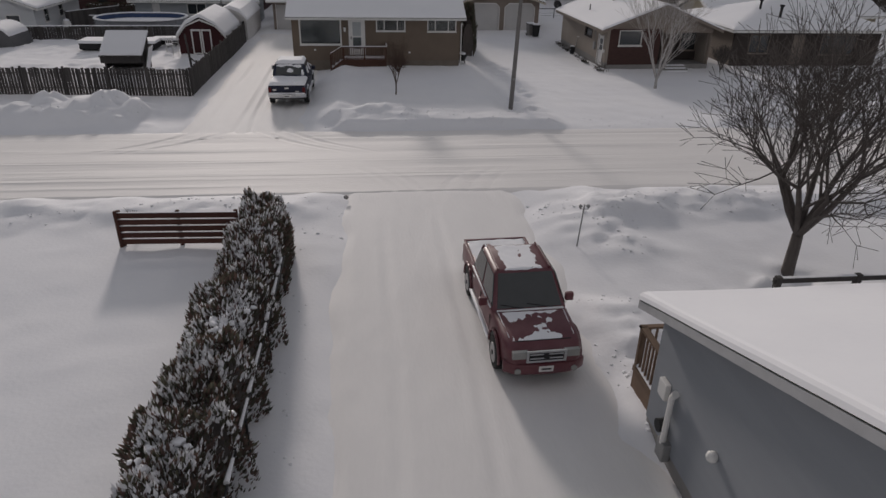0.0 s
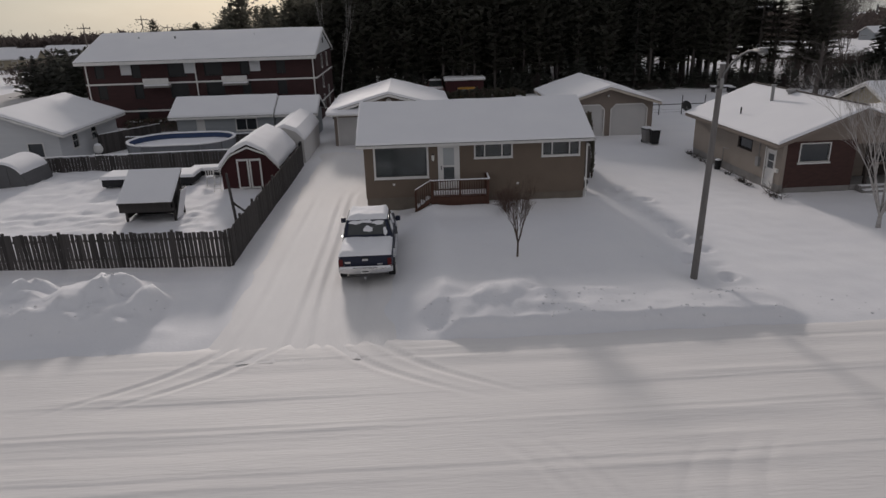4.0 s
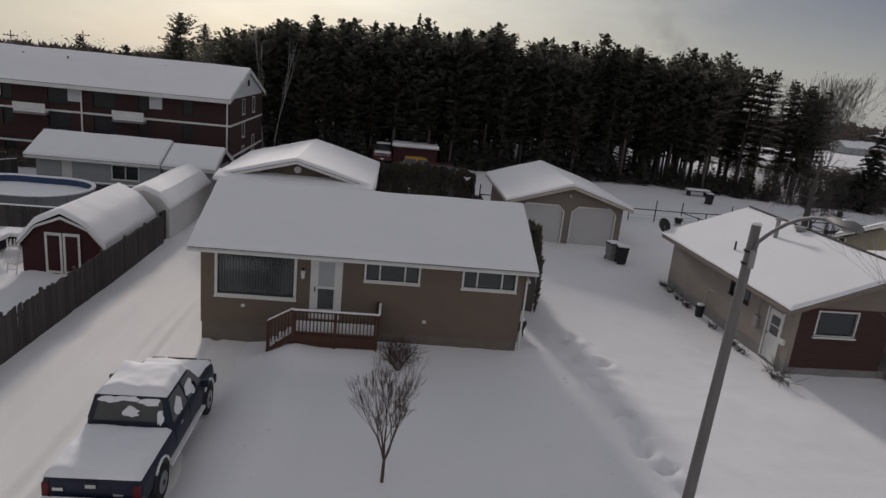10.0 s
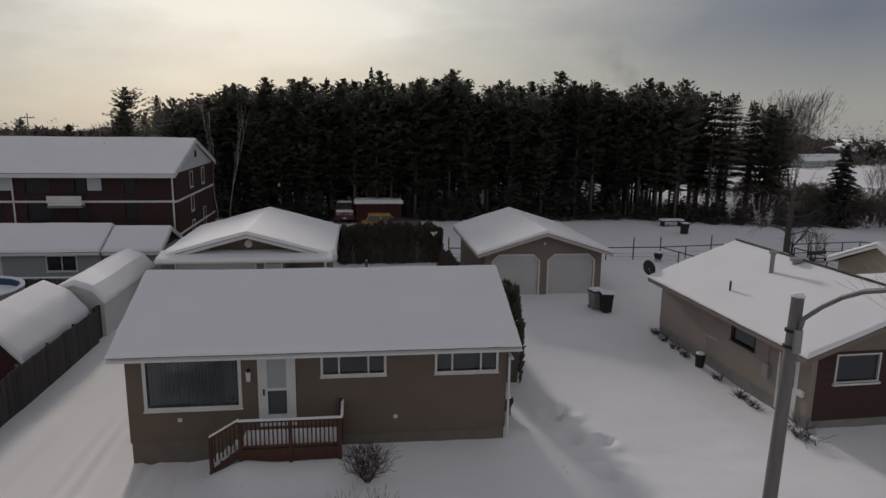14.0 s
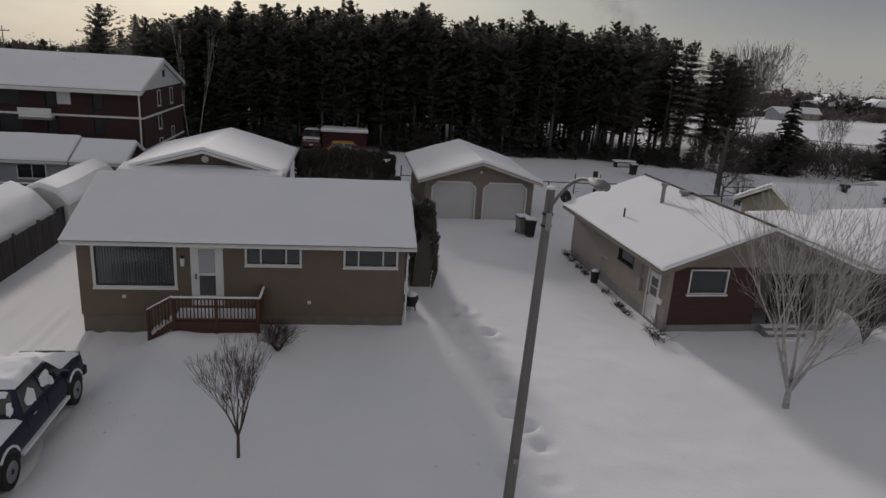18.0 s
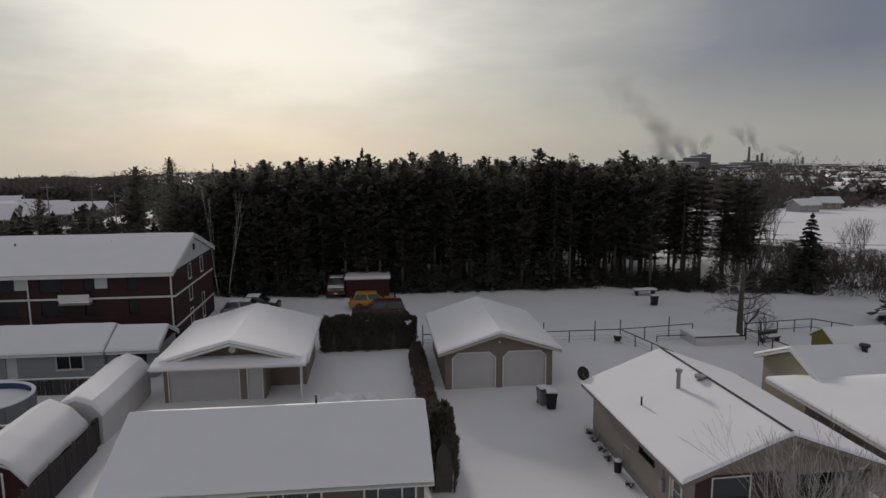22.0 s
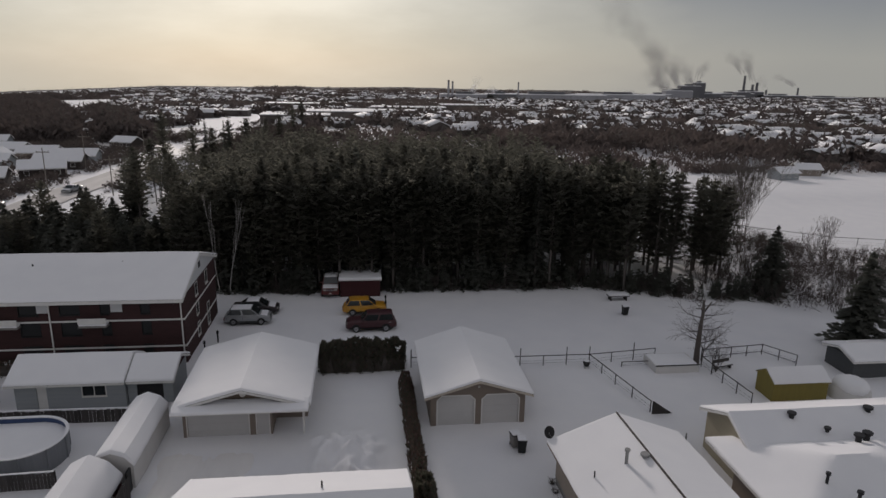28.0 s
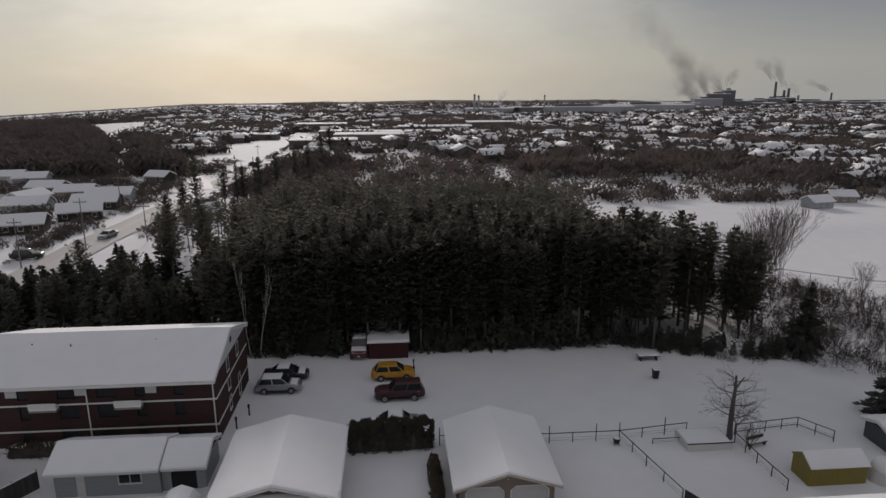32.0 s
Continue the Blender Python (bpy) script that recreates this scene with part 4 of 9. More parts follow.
# ---- tan and brick house across the wide drive ----
def brick_house():
    h = thing("house", "tan stucco and red brick bungalow with snow on its gable roof", "house", (1.773, -0.862, 0.0), 2.0)
    x0, x1, y0, y1 = 15.4, 22.9, 45.4, 55.3
    holes_l = [(46.0, 46.85, 0.12, 2.08), (48.3, 49.7, 1.66, 2.18)]
    part("side_wall", Shape().wall(left_side(x0), y0, y1, 0.45, 2.64, 0.2, [(a, b, max(c, 0.45), d) for a, b, c, d in holes_l]), TAN, h)
    part("foundation", Shape().wall(left_side(x0 + 0.02), y0, y1, -0.3, 0.45, 0.2, [(46.0, 46.85, 0.12, 0.45)]), CONCRETE, h)
    part("front_wall", Shape().wall(front(y0), x0 + 0.2, 19.2, 0.30, 2.64, 0.2, [(16.3, 17.8, 1.62, 2.5)]), BRICK_RED, h, "red brick facing")
    part("foundation", Shape().wall(front(y0 + 0.02), x0 + 0.2, 19.2, -0.3, 0.30, 0.2), CONCRETE, h)
    # the shade of the recess is painted in with the dark siding colour
    part("front_wall", Shape().wall(front(47.0), 19.2, x1, -0.3, 2.64, 0.2, [(20.1, 21.0, 0.3, 2.3), (21.5, 22.6, 1.0, 2.2)]), DARKSIDING, h, "recessed porch wall, the porch's shade put into its dark colour")
    part("side_wall", Shape().wall(right_side(19.2), y0 + 0.2, 47.0, -0.3, 2.64, 0.2), TAN, h)
    part("side_wall", Shape().wall(right_side(x1), y0 + 0.2, y1, -0.3, 2.64, 0.2), TAN, h)
    part("back_wall", Shape().wall(back(y1), x0 + 0.2, x1 - 0.2, -0.3, 2.64, 0.2), TAN, h)
    gable_end(h, "y", x0, x1, 2.64, 4.06, y0, 0.2, TAUPE)
    gable_end(h, "y", x0, x1, 2.64, 4.06, y1 - 0.2, 0.2, TAN)
    part("porch_beam", B(((19.2, y0, 2.4), (x1, y0 + 0.2, 2.64))), TAUPE, h)
    part("porch_post", B(((x1 - 0.14, y0 + 0.03, 0.3), (x1, y0 + 0.17, 2.3))), TAUPE, h)
    part("porch_post", B(((19.95, y0 + 0.03, 0.3), (20.09, y0 + 0.17, 2.3))), DARKSIDING, h)
    part("porch_floor", B(((19.2, y0, -0.2), (x1, 47.0, 0.3))), CONCRETE, h)
    gable_roof(h, 14.9, 23.4, 45.0, 55.75, 2.62, 4.22, "y", 0.11, seed=9.0, edge=TAUPE)
    window(h, front(y0), 16.3, 17.8, 1.62, 2.5, bars=(), pane=WINGLASS, trim=0.05, frame=WHITE)
    part("window_sill", B(((16.2, y0 - 0.09, 1.50), (17.9, y0 - 0.002, 1.57))), WHITE, h)
    window(h, left_side(x0), 48.3, 49.7, 1.66, 2.18, pane=WINGLASS, trim=0.03, frame=DARKSIDING)
    window(h, front(47.0), 21.5, 22.6, 1.0, 2.2, pane=WINGLASS, frame=TAUPE)
    part("door", B(((20.1, 47.05, 0.3), (21.0, 47.1, 2.3))), TAUPE, h)
    d = part("door", Shape().wall(left_side(x0 + 0.03), 46.0, 46.85, 0.12, 2.08, 0.05, [(46.15, 46.7, 1.12, 1.86)]), WHITE, h, "white side door with a glass light")
    part("pane", B(((x0 + 0.05, 46.15, 1.12), (x0 + 0.06, 46.7, 1.86))), WINGLASS, d)
    part("mullion", B(((x0 + 0.02, 46.15, 1.47), (x0 + 0.05, 46.7, 1.51))), WHITE, d)
    part("door_handle", B(((x0 - 0.05, 46.74, 1.05), (x0 + 0.03, 46.79, 1.12))), GALV, d)
    for a, b in ((45.92, 46.0), (46.85, 46.93)):
        part("door_trim", B(((x0 - 0.025, a, 0.12), (x0 - 0.001, b, 2.14))), WHITE, h)
    part("mailbox", B(((x0 - 0.12, 45.55, 1.05), (x0 - 0.001, 45.85, 1.25))), WHITE, h, bevel=0.015)
    part("meter_box", B(((x0 - 0.14, 47.3, 1.0), (x0 - 0.001, 47.6, 1.5))), GALV, h, bevel=0.02)
    part("conduit", Shape().tube((x0 - 0.05, 47.45, 1.5), (x0 - 0.05, 47.45, 2.4), 0.02, 0.02, 6), GALV, h)
    part("gas_pipe", Shape().tube((x0 - 0.07, 51.2, 0.2), (x0 - 0.07, 51.2, 1.25), 0.02, 0.02, 6).tube((x0 - 0.07, 51.2, 1.25), (x0 - 0.07, 50.6, 1.3), 0.02, 0.02, 6), GALV, h)
    vent_pipe(h, 16.05, 51.1, 2.9, 0.65, 0.04)
    vent_pipe(h, 17.85, 51.2, 3.6, 1.1, 0.09, True, GALV)
    vent_pipe(h, 18.85, 51.1, 3.9, 0.5, 0.15, True, GALV)
    part("ridge_cap", Shape().prism([(19.09, 4.355), (19.15, 4.395), (19.21, 4.355), (19.21, 4.32), (19.15, 4.36), (19.09, 4.32)], "y", 45.05, 55.70), DARKSIDING, h, "dark bare ridge cap")
    # steps at the porch
    for i in range(3):
        s = part("porch_step", B(((19.5 - 0.05 * i, 45.4 - 0.32 * (i + 1), -0.2), (21.2, 45.4 - 0.32 * i, 0.26 - 0.14 * i))), CONCRETE, h)
        part("snow_cover", B(((19.6, 45.4 - 0.32 * (i + 1) + 0.03, 0.26 - 0.14 * i), (21.1, 45.4 - 0.32 * i - 0.02, 0.31 - 0.14 * i))), SNOW, s, bevel=0.02)
    return h


def beige_house():
    h = thing("house", "beige bungalow with an L-shaped snowy roof and roof vents", "house", (0.2, 0.4, 0.0))
    part("front_wall", Shape().wall(front(45.8), 25.0, 36.0, -0.3, 2.5, 0.2, [(26.2, 27.6, 0.9, 2.1), (29.4, 30.3, 0.1, 2.15), (31.6, 34.2, 0.8, 2.1)]), DARKSIDING, h)
    part("side_wall", Shape().wall(left_side(25.0), 46.0, 52.0, -0.3, 2.5, 0.2), TAUPE, h)
    part("side_wall", Shape().wall(right_side(36.0), 46.0, 52.0, -0.3, 2.5, 0.2), BEIGE, h)
    simple_walls(h, 26.2, 40.0, 52.0, 57.6, -0.3, 2.7, BEIGE, 0.2)
    gable_end(h, "x", 52.0, 57.6, 2.7, 3.95, 26.2, 0.2, BEIGE)
    gable_end(h, "x", 52.0, 57.6, 2.7, 3.95, 39.8, 0.2, BEIGE)
    gable_roof(h, 25.9, 40.4, 51.5, 58.1, 2.70, 4.10, "x", 0.15, seed=11.0)
    hip_roof(h, 24.5, 36.5, 45.2, 54.6, 2.52, 3.95, 0.15, seed=12.0)
    window(h, front(45.8), 26.2, 27.6, 0.9, 2.1, bars=(26.9,), frame=TAUPE, trim=0.05)
    window(h, front(45.8), 31.6, 34.2, 0.8, 2.1, bars=(32.4, 33.4), frame=TAUPE, trim=0.05)
    part("door", B(((29.4, 45.87, 0.1), (30.3, 45.92, 2.15))), TAUPE, h)
    for x, y, z, hh, r, c in ((27.8, 48.2, 2.9, 1.3, 0.08, True), (28.6, 46.8, 2.7, 1.3, 0.10, True), (29.7, 54.2, 3.9, 0.42, 0.16, True), (31.3, 53.0, 3.6, 0.30, 0.12, True),
                              (35.0, 54.4, 3.9, 0.45, 0.18, True), (32.6, 52.0, 3.4, 0.55, 0.18, True), (33.3, 52.2, 3.4, 0.55, 0.18, True)):
        vent_pipe(h, x, y, z, hh, r, c)
    return h


brick_house()
beige_house()


# ---- grey house beside the take-off drive ----
def grey_house():
    h = thing("house", "grey-sided house with white-edged snowy gable roof beside the drive", "house", (0.0, 1.0, 0))
    x0, x1, y0, y1 = 5.05, 15.0, -3.6, 9.35
    grey = mat("blue_grey_siding", (0.27, 0.285, 0.31), (0.235, 0.25, 0.275), 0.7, 0.8, 14, 0.12, stretch=(0.3, 0.3, 5))
    part("side_wall", Shape().wall(left_side(x0), y0, y1, 0.3, 2.65, 0.2), grey, h)
    part("foundation", Shape().wall(left_side(x0 + 0.03), y0, y1, -0.3, 0.3, 0.2), CONCRETE, h)
    part("front_wall", Shape().wall(back(y1), x0 + 0.2, x1, -0.3, 2.65, 0.2, [(6.4, 7.4, 0.5, 2.5), (9.0, 11.5, 1.0, 2.2)]), grey, h)
    part("back_wall", Shape().wall(front(y0), x0 + 0.2, x1, -0.3, 2.65, 0.2), grey, h)
    part("side_wall", Shape().wall(right_side(x1), y0 + 0.2, y1 - 0.2, -0.3, 2.65, 0.2), grey, h)
    gable_end(h, "x", y0, y1, 2.65, 4.86, x0, 0.2, grey)
    gable_roof(h, 4.72, 15.3, -4.05, 9.78, 2.74, 5.06, "x", 0.17, seed=14.0, edge=mat("pale_bargeboard", (0.46, 0.46, 0.47), (0.38, 0.38, 0.39), 0.6))
    window(h, back(y1), 9.0, 11.5, 1.0, 2.2, bars=(10.2,))
    part("door", B(((6.4, y1 - 0.1, 0.5), (7.4, y1 - 0.05, 2.5))), WHITE, h)
    # service fittings on the side wall
    part("dryer_hood", Shape().ball((4.98, 6.9, 1.55), 0.1, 10, 6), WHITE, h, "small white vent hood")
    v = part("exhaust_pipe", Shape().tube((4.94, 8.35, 1.55), (4.94, 8.35, 0.5), 0.055, 0.055, 10).tube((4.94, 8.35, 1.55), (4.94, 8.25, 1.7), 0.055, 0.07, 10), WHITE, h, "white plastic exhaust pipe")
    part("meter", Shape().tube((4.88, 8.55, 0.75), (5.04, 8.55, 0.75), 0.13, 0.13, 16), DARKMETAL, h)
    part("meter_box", B(((4.9, 8.2, 0.15), (5.06, 8.5, 0.55))), GALV, h, bevel=0.02)
    part("junction_box", B(((4.93, 8.6, 1.25), (5.04, 8.9, 1.6))), WHITE, h, bevel=0.02)
    part("hose_ring", Shape().tube((4.98, 4.9, 1.1), (5.04, 4.9, 1.1), 0.26, 0.26, 24), WHITE, h)
    p = thing("porch", "raw lumber porch with snowy deck and rail", "porch", (0.0, 1.0, 0))
    part("deck", B(((5.15, 9.37, 0.55), (7.6, 10.5, 0.68))), RAWWOOD, p)
    part("snow_cover", B(((5.17, 9.4, 0.681), (7.58, 10.48, 0.78))), SNOW, p, bevel=0.04)
    part("skirt", B(((5.17, 10.42, 0.0), (7.58, 10.48, 0.55))), RAWWOOD, p)
    part("skirt", B(((5.17, 9.4, 0.0), (5.22, 10.42, 0.55))), RAWWOOD, p)
    for x, y in ((5.2, 10.42), (5.2, 9.42), (7.5, 10.42)):
        part("post", B(((x - 0.045, y - 0.045, 0.68), (x + 0.045, y + 0.045, 1.7))), RAWWOOD, p, bevel=0.006)
    part("rail", B(((5.13, 9.4, 1.64), (5.27, 10.48, 1.69))), RAWWOOD, p)
    part("rail", B(((5.13, 10.37, 1.64), (7.58, 10.48, 1.69))), RAWWOOD, p)
    me = B(((-0.02, -0.02, 0.75), (0.02, 0.02, 1.64))).mesh("baluster")
    for i in range(6):
        part("baluster", me, RAWWOOD, p).location = (5.2, 9.55 + i * 0.145, 0)
    for i in range(14):
        part("baluster", me, RAWWOOD, p).location = (5.35 + i * 0.155, 10.42, 0)


grey_house()


# ---- apartment block ----
def apartment_block():
    h = thing("apartment_building", "long dark red brick apartment block with pale bands and snowy roof", "apartment building", (0.3, -0.55, 0.0))
    x0, x1, y0, y1 = -31.6, -11.45, 75.0, 87.0
    holes, k = [], 0
    xs = [-30.6 + i * 3.15 for i in range(6)]
    for x in xs:
        for z in (0.5, 2.55, 4.35):
            holes.append((x, x + (1.5 if int(x * 10) % 2 else 0.7), z, z + 1.15))
    part("front_wall", Shape().wall(front(y0), x0, x1, -0.3, 5.72, 0.3, holes), BRICK_AP, h)
    part("back_wall", Shape().wall(back(y1), x0, x1, -0.3, 5.72, 0.3), BRICK_AP, h)
    part("side_wall", Shape().wall(left_side(x0), y0 + 0.3, y1 - 0.3, -0.3, 5.72, 0.3), BRICK_AP, h)
    side = [(79.0, 79.8, 0.6, 1.8), (79.0, 79.8, 2.6, 3.8), (79.0, 79.8, 4.4, 5.5), (82.8, 83.6, 0.2, 2.3), (82.8, 83.6, 4.3, 5.5)]
    part("side_wall", Shape().wall(right_side(x1), y0 + 0.3, y1 - 0.3, -0.3, 5.72, 0.3, side), BRICK_AP, h)
    for a, b, c, d in holes:
        window(h, front(y0), a, b, c, d, trim=0.04, proud=0.02, frame=DARKMETAL, pane=DULLGLASS)
    for a, b, c, d in side:
        window(h, right_side(x1), a, b, c, d, trim=0.06, proud=0.03)
    for z in (1.35, 3.72):
        part("band", B(((x0, y0 - 0.05, z), (x1 + 0.05, y0 - 0.001, z + 0.14))), WHITE, h)
        part("band", B(((x1 + 0.001, y0, z), (x1 + 0.05, y1, z + 0.14))), WHITE, h)
    for x in (x0 + 0.2, -22.0, x1 - 0.25):
        part("downspout", B(((x, y0 - 0.12, -0.1), (x + 0.1, y0 - 0.051, 5.6))), WHITE, h)
    for x in (-26.4, -19.6):
        b = part("balcony", B(((x, y0 - 0.7, 3.45), (x + 2.2, y0 - 0.051, 3.6))), CONCRETE, h)
        part("snow_cover", B(((x + 0.03, y0 - 0.68, 3.6), (x + 2.17, y0 - 0.06, 3.75))), SNOW, b, bevel=0.04)
        part("rail", B(((x, y0 - 0.7, 3.76), (x + 2.2, y0 - 0.66, 4.25))), WHITE, b)
    for x in (-28.4, -22.9, -17.2):
        part("wall_panel", B(((x, y0 - 0.03, 4.55), (x + 0.9, y0 - 0.001, 5.5))), WHITE_SIDING, h)
    gable_end(h, "x", y0, y1, 5.72, 7.62, x1 - 0.25, 0.27, WHITE_SIDING)
    gable_end(h, "x", y0, y1, 5.72, 7.62, x0, 0.25, WHITE_SIDING)
    gable_roof(h, -32.0, -11.3, 74.3, 87.7, 5.76, 7.84, "x", 0.13, 0.24, seed=17.0, step=0.9)
    part("gable_vent", Shape().box((x1 + 0.021, 80.7, 6.5), (x1 + 0.06, 81.3, 7.0)), DARKMETAL, h)
    for x, y in ((-28, 79.3), (-24.6, 79.0), (-17.5, 79.6), (-14.2, 80.2)):
        vent_pipe(h, x, y, 7.0, 0.55, 0.06)


apartment_block()


# ---- the fenced gardens on the near left ----
def long_bungalow():
    h = thing("house", "long low grey-sided bungalow with two snow-covered roof levels", "house")
    z0 = -0.55
    simple_walls(h, -21.6, -13.9, 67.6, 72.0, z0, 1.72, GREY_SIDING, 0.16, holes_f=[(-20.1, -19.4, z0 + 0.1, 1.45), (-16.9, -15.3, 0.55, 1.4)])
    simple_walls(h, -13.85, -10.6, 67.9, 71.8, z0, 1.66, GREY_SIDING, 0.16, holes_f=[(-13.2, -11.3, z0 + 0.1, 1.4)])
    gable_end(h, "x", 67.6, 72.0, 1.72, 2.78, -21.6, 0.16, GREY_SIDING)
    gable_end(h, "x", 67.9, 71.8, 1.66, 2.62, -10.76, 0.16, SHED_RED)
    gable_roof(h, -22.1, -13.85, 67.2, 72.4, 1.72, 2.90, "x", 0.18, seed=20.0)
    gable_roof(h, -13.75, -10.35, 67.4, 72.2, 1.66, 2.72, "x", 0.18, seed=21.0)
    window(h, front(67.6), -16.9, -15.3, 0.55, 1.4, bars=(-16.1,))
    part("door", B(((-20.1, 67.7, z0 + 0.1), (-19.4, 67.75, 1.45))), WHITE, h)
    part("door", B(((-13.2, 68.0, z0 + 0.1), (-11.3, 68.05, 1.4))), DARKMETAL, h)


def white_house():
    h = thing("house", "white-sided house with broad snowy roof beyond the back fence", "house")
    z0 = -0.7
    simple_walls(h, -35.2, -27.4, 60.6, 70.0, z0, 1.85, WHITE_SIDING, 0.18, holes_r=[(62.4, 63.2, 0.5, 1.5), (65.4, 66.2, 0.6, 1.6)], holes_f=[(-29.6, -28.6, 0.2, 1.2)])
    gable_end(h, "y", -35.2, -27.4, 1.85, 3.35, 60.6, 0.18, WHITE_SIDING)
    gable_end(h, "y", -35.2, -27.4, 1.85, 3.35, 69.8, 0.18, WHITE_SIDING)
    gable_roof(h, -35.8, -26.8, 60.0, 70.6, 1.84, 3.5, "y", 0.18, seed=23.0)
    window(h, right_side(-27.4), 62.4, 63.2, 0.5, 1.5, cross=(1.0,))
    window(h, right_side(-27.4), 65.4, 66.2, 0.6, 1.6, cross=(1.1,))
    window(h, front(60.6), -29.6, -28.6, 0.2, 1.2)
    vent_pipe(h, -33.5, 64.0, 2.9, 0.7, 0.12, True)


def barn_profile(x0, x1, z0, ze, zk, zr):
    w = x1 - x0
    return [(x0, z0), (x1, z0), (x1, ze), (x1 - 0.2 * w, zk), ((x0 + x1) / 2, zr), (x0 + 0.2 * w, zk), (x0, ze)]


def barn_shed():
    s = thing("garden_shed", "dark red gambrel-roofed garden shed with white-framed double doors and bulging snow", "shed")
    x0, x1, y0, y1 = -13.55, -10.35, 50.4, 56.0
    pr = barn_profile(x0, x1, -0.1, 1.25, 1.95, 2.35)
    part("front_wall", Shape().prism(pr, "y", y0, y0 + 0.1), SHED_RED, s)
    part("back_wall", Shape().prism(pr, "y", y1 - 0.1, y1), SHED_RED, s)
    part("side_wall", B(((x0, y0 + 0.1, -0.1), (x0 + 0.08, y1 - 0.1, 1.25))), SHED_RED, s)
    part("side_wall", B(((x1 - 0.08, y0 + 0.1, -0.1), (x1, y1 - 0.1, 1.25))), SHED_RED, s)
    out = [(x0 - 0.1, 1.2), (x0 + 0.6, 2.02), ((x0 + x1) / 2, 2.44), (x1 - 0.6, 2.02), (x1 + 0.1, 1.2)]
    inn = [(a, b - 0.06) for a, b in reversed(out)]
    roof = part("roof", Shape().prism(out + inn, "y", y0 - 0.15, y1 + 0.1), SHINGLE, s)
    tr = [(a, b - 0.01) for a, b in out] + [(a, b - 0.12) for a, b in reversed(out)]
    part("roof_trim", Shape().prism(tr, "y", y0 - 0.18, y0 - 0.151), WHITE, roof)
    def plane(u, v):
        for (a, b), (c, d) in zip(out, out[1:]):
            if a <= v <= c:
                return b + (d - b) * (v - a) / (c - a) + 0.10 * math.exp(-((v - (x0 + x1) / 2) / 0.9) ** 2)
        return 1.2
    snow_cover(roof, y0 - 0.2, y1 + 0.1, x0 - 0.1, x1 + 0.1, plane, lambda u, v, z: (v, u, z), 0.24, 0.22, 26.0, sag=0.12)
    for a in (-12.65, -11.95):
        d = part("door", B(((a, y0 - 0.04, 0.02), (a + 0.66, y0 - 0.001, 1.72))), SHED_RED, s)
        for b in (((a, y0 - 0.06, 0.02), (a + 0.09, y0 - 0.041, 1.72)), ((a + 0.57, y0 - 0.06, 0.02), (a + 0.66, y0 - 0.041, 1.72)),
                  ((a + 0.09, y0 - 0.06, 0.02), (a + 0.57, y0 - 0.041, 0.12)), ((a + 0.09, y0 - 0.06, 1.6), (a + 0.57, y0 - 0.041, 1.72))):
            part("door_trim", B(b), WHITE, d)
        part("arch_panel", Shape().prism([(a + 0.14, 0.2), (a + 0.52, 0.2), (a + 0.52, 1.35), (a + 0.43, 1.5), (a + 0.23, 1.5), (a + 0.14, 1.35)], "y", y0 - 0.05, y0 - 0.041), SHED_RED, d)
    # ladder leaning on the front
    l = thing("ladder", "short wooden ladder leaning against the shed", "ladder", (-13.75, 50.15, 0))
    for x in (-0.18, 0.18):
        part("rail", Shape().tube((x, -0.25, 0.0), (x, 0.12, 1.25), 0.025, 0.025, 6), WHITE, l)
    for i in range(5):
        t = 0.15 + i * 0.18
        part("rung", Shape().tube((-0.18, -0.25 + 0.37 * t, 1.25 * t), (0.18, -0.25 + 0.37 * t, 1.25 * t), 0.018, 0.018, 6), WHITE, l)


def tunnel_shelter():
    s = thing("car_shelter", "long white fabric car shelter with rounded snowy roof", "shelter")
    x0, x1, y0, y1 = -12.3, -9.85, 56.7, 64.0
    out = [(x0, -0.1), (x0, 1.5), (x0 + 0.45, 2.05), (x0 + 1.22, 2.35), (x1 - 0.45, 2.05), (x1, 1.5), (x1, -0.1)]
    inn = [(a + (0.04 if a < -11.1 else -0.04), b - 0.04) for a, b in out]
    part("cover", Shape().prism(out + list(reversed(inn)), "y", y0, y1), TARP, s, "white fabric cover")
    part("end_panel", Shape().prism(out, "y", y0 - 0.02, y0 - 0.003), TARP, s)
    part("end_panel", Shape().prism(out, "y", y1 + 0.003, y1 + 0.02), TARP, s)
    top = out[1:-1]
    def plane(u, v):
        for (a, b), (c, d) in zip(top, top[1:]):
            if a <= v <= c:
                return b + (d - b) * (v - a) / (c - a)
        return 1.5
    snow_cover(s, y0 - 0.05, y1 + 0.05, x0 - 0.06, x1 + 0.08, plane, lambda u, v, z: (v, u, z), 0.20, 0.25, 27.0, sag=0.08)


long_bungalow()
white_house()
barn_shed()
tunnel_shelter()


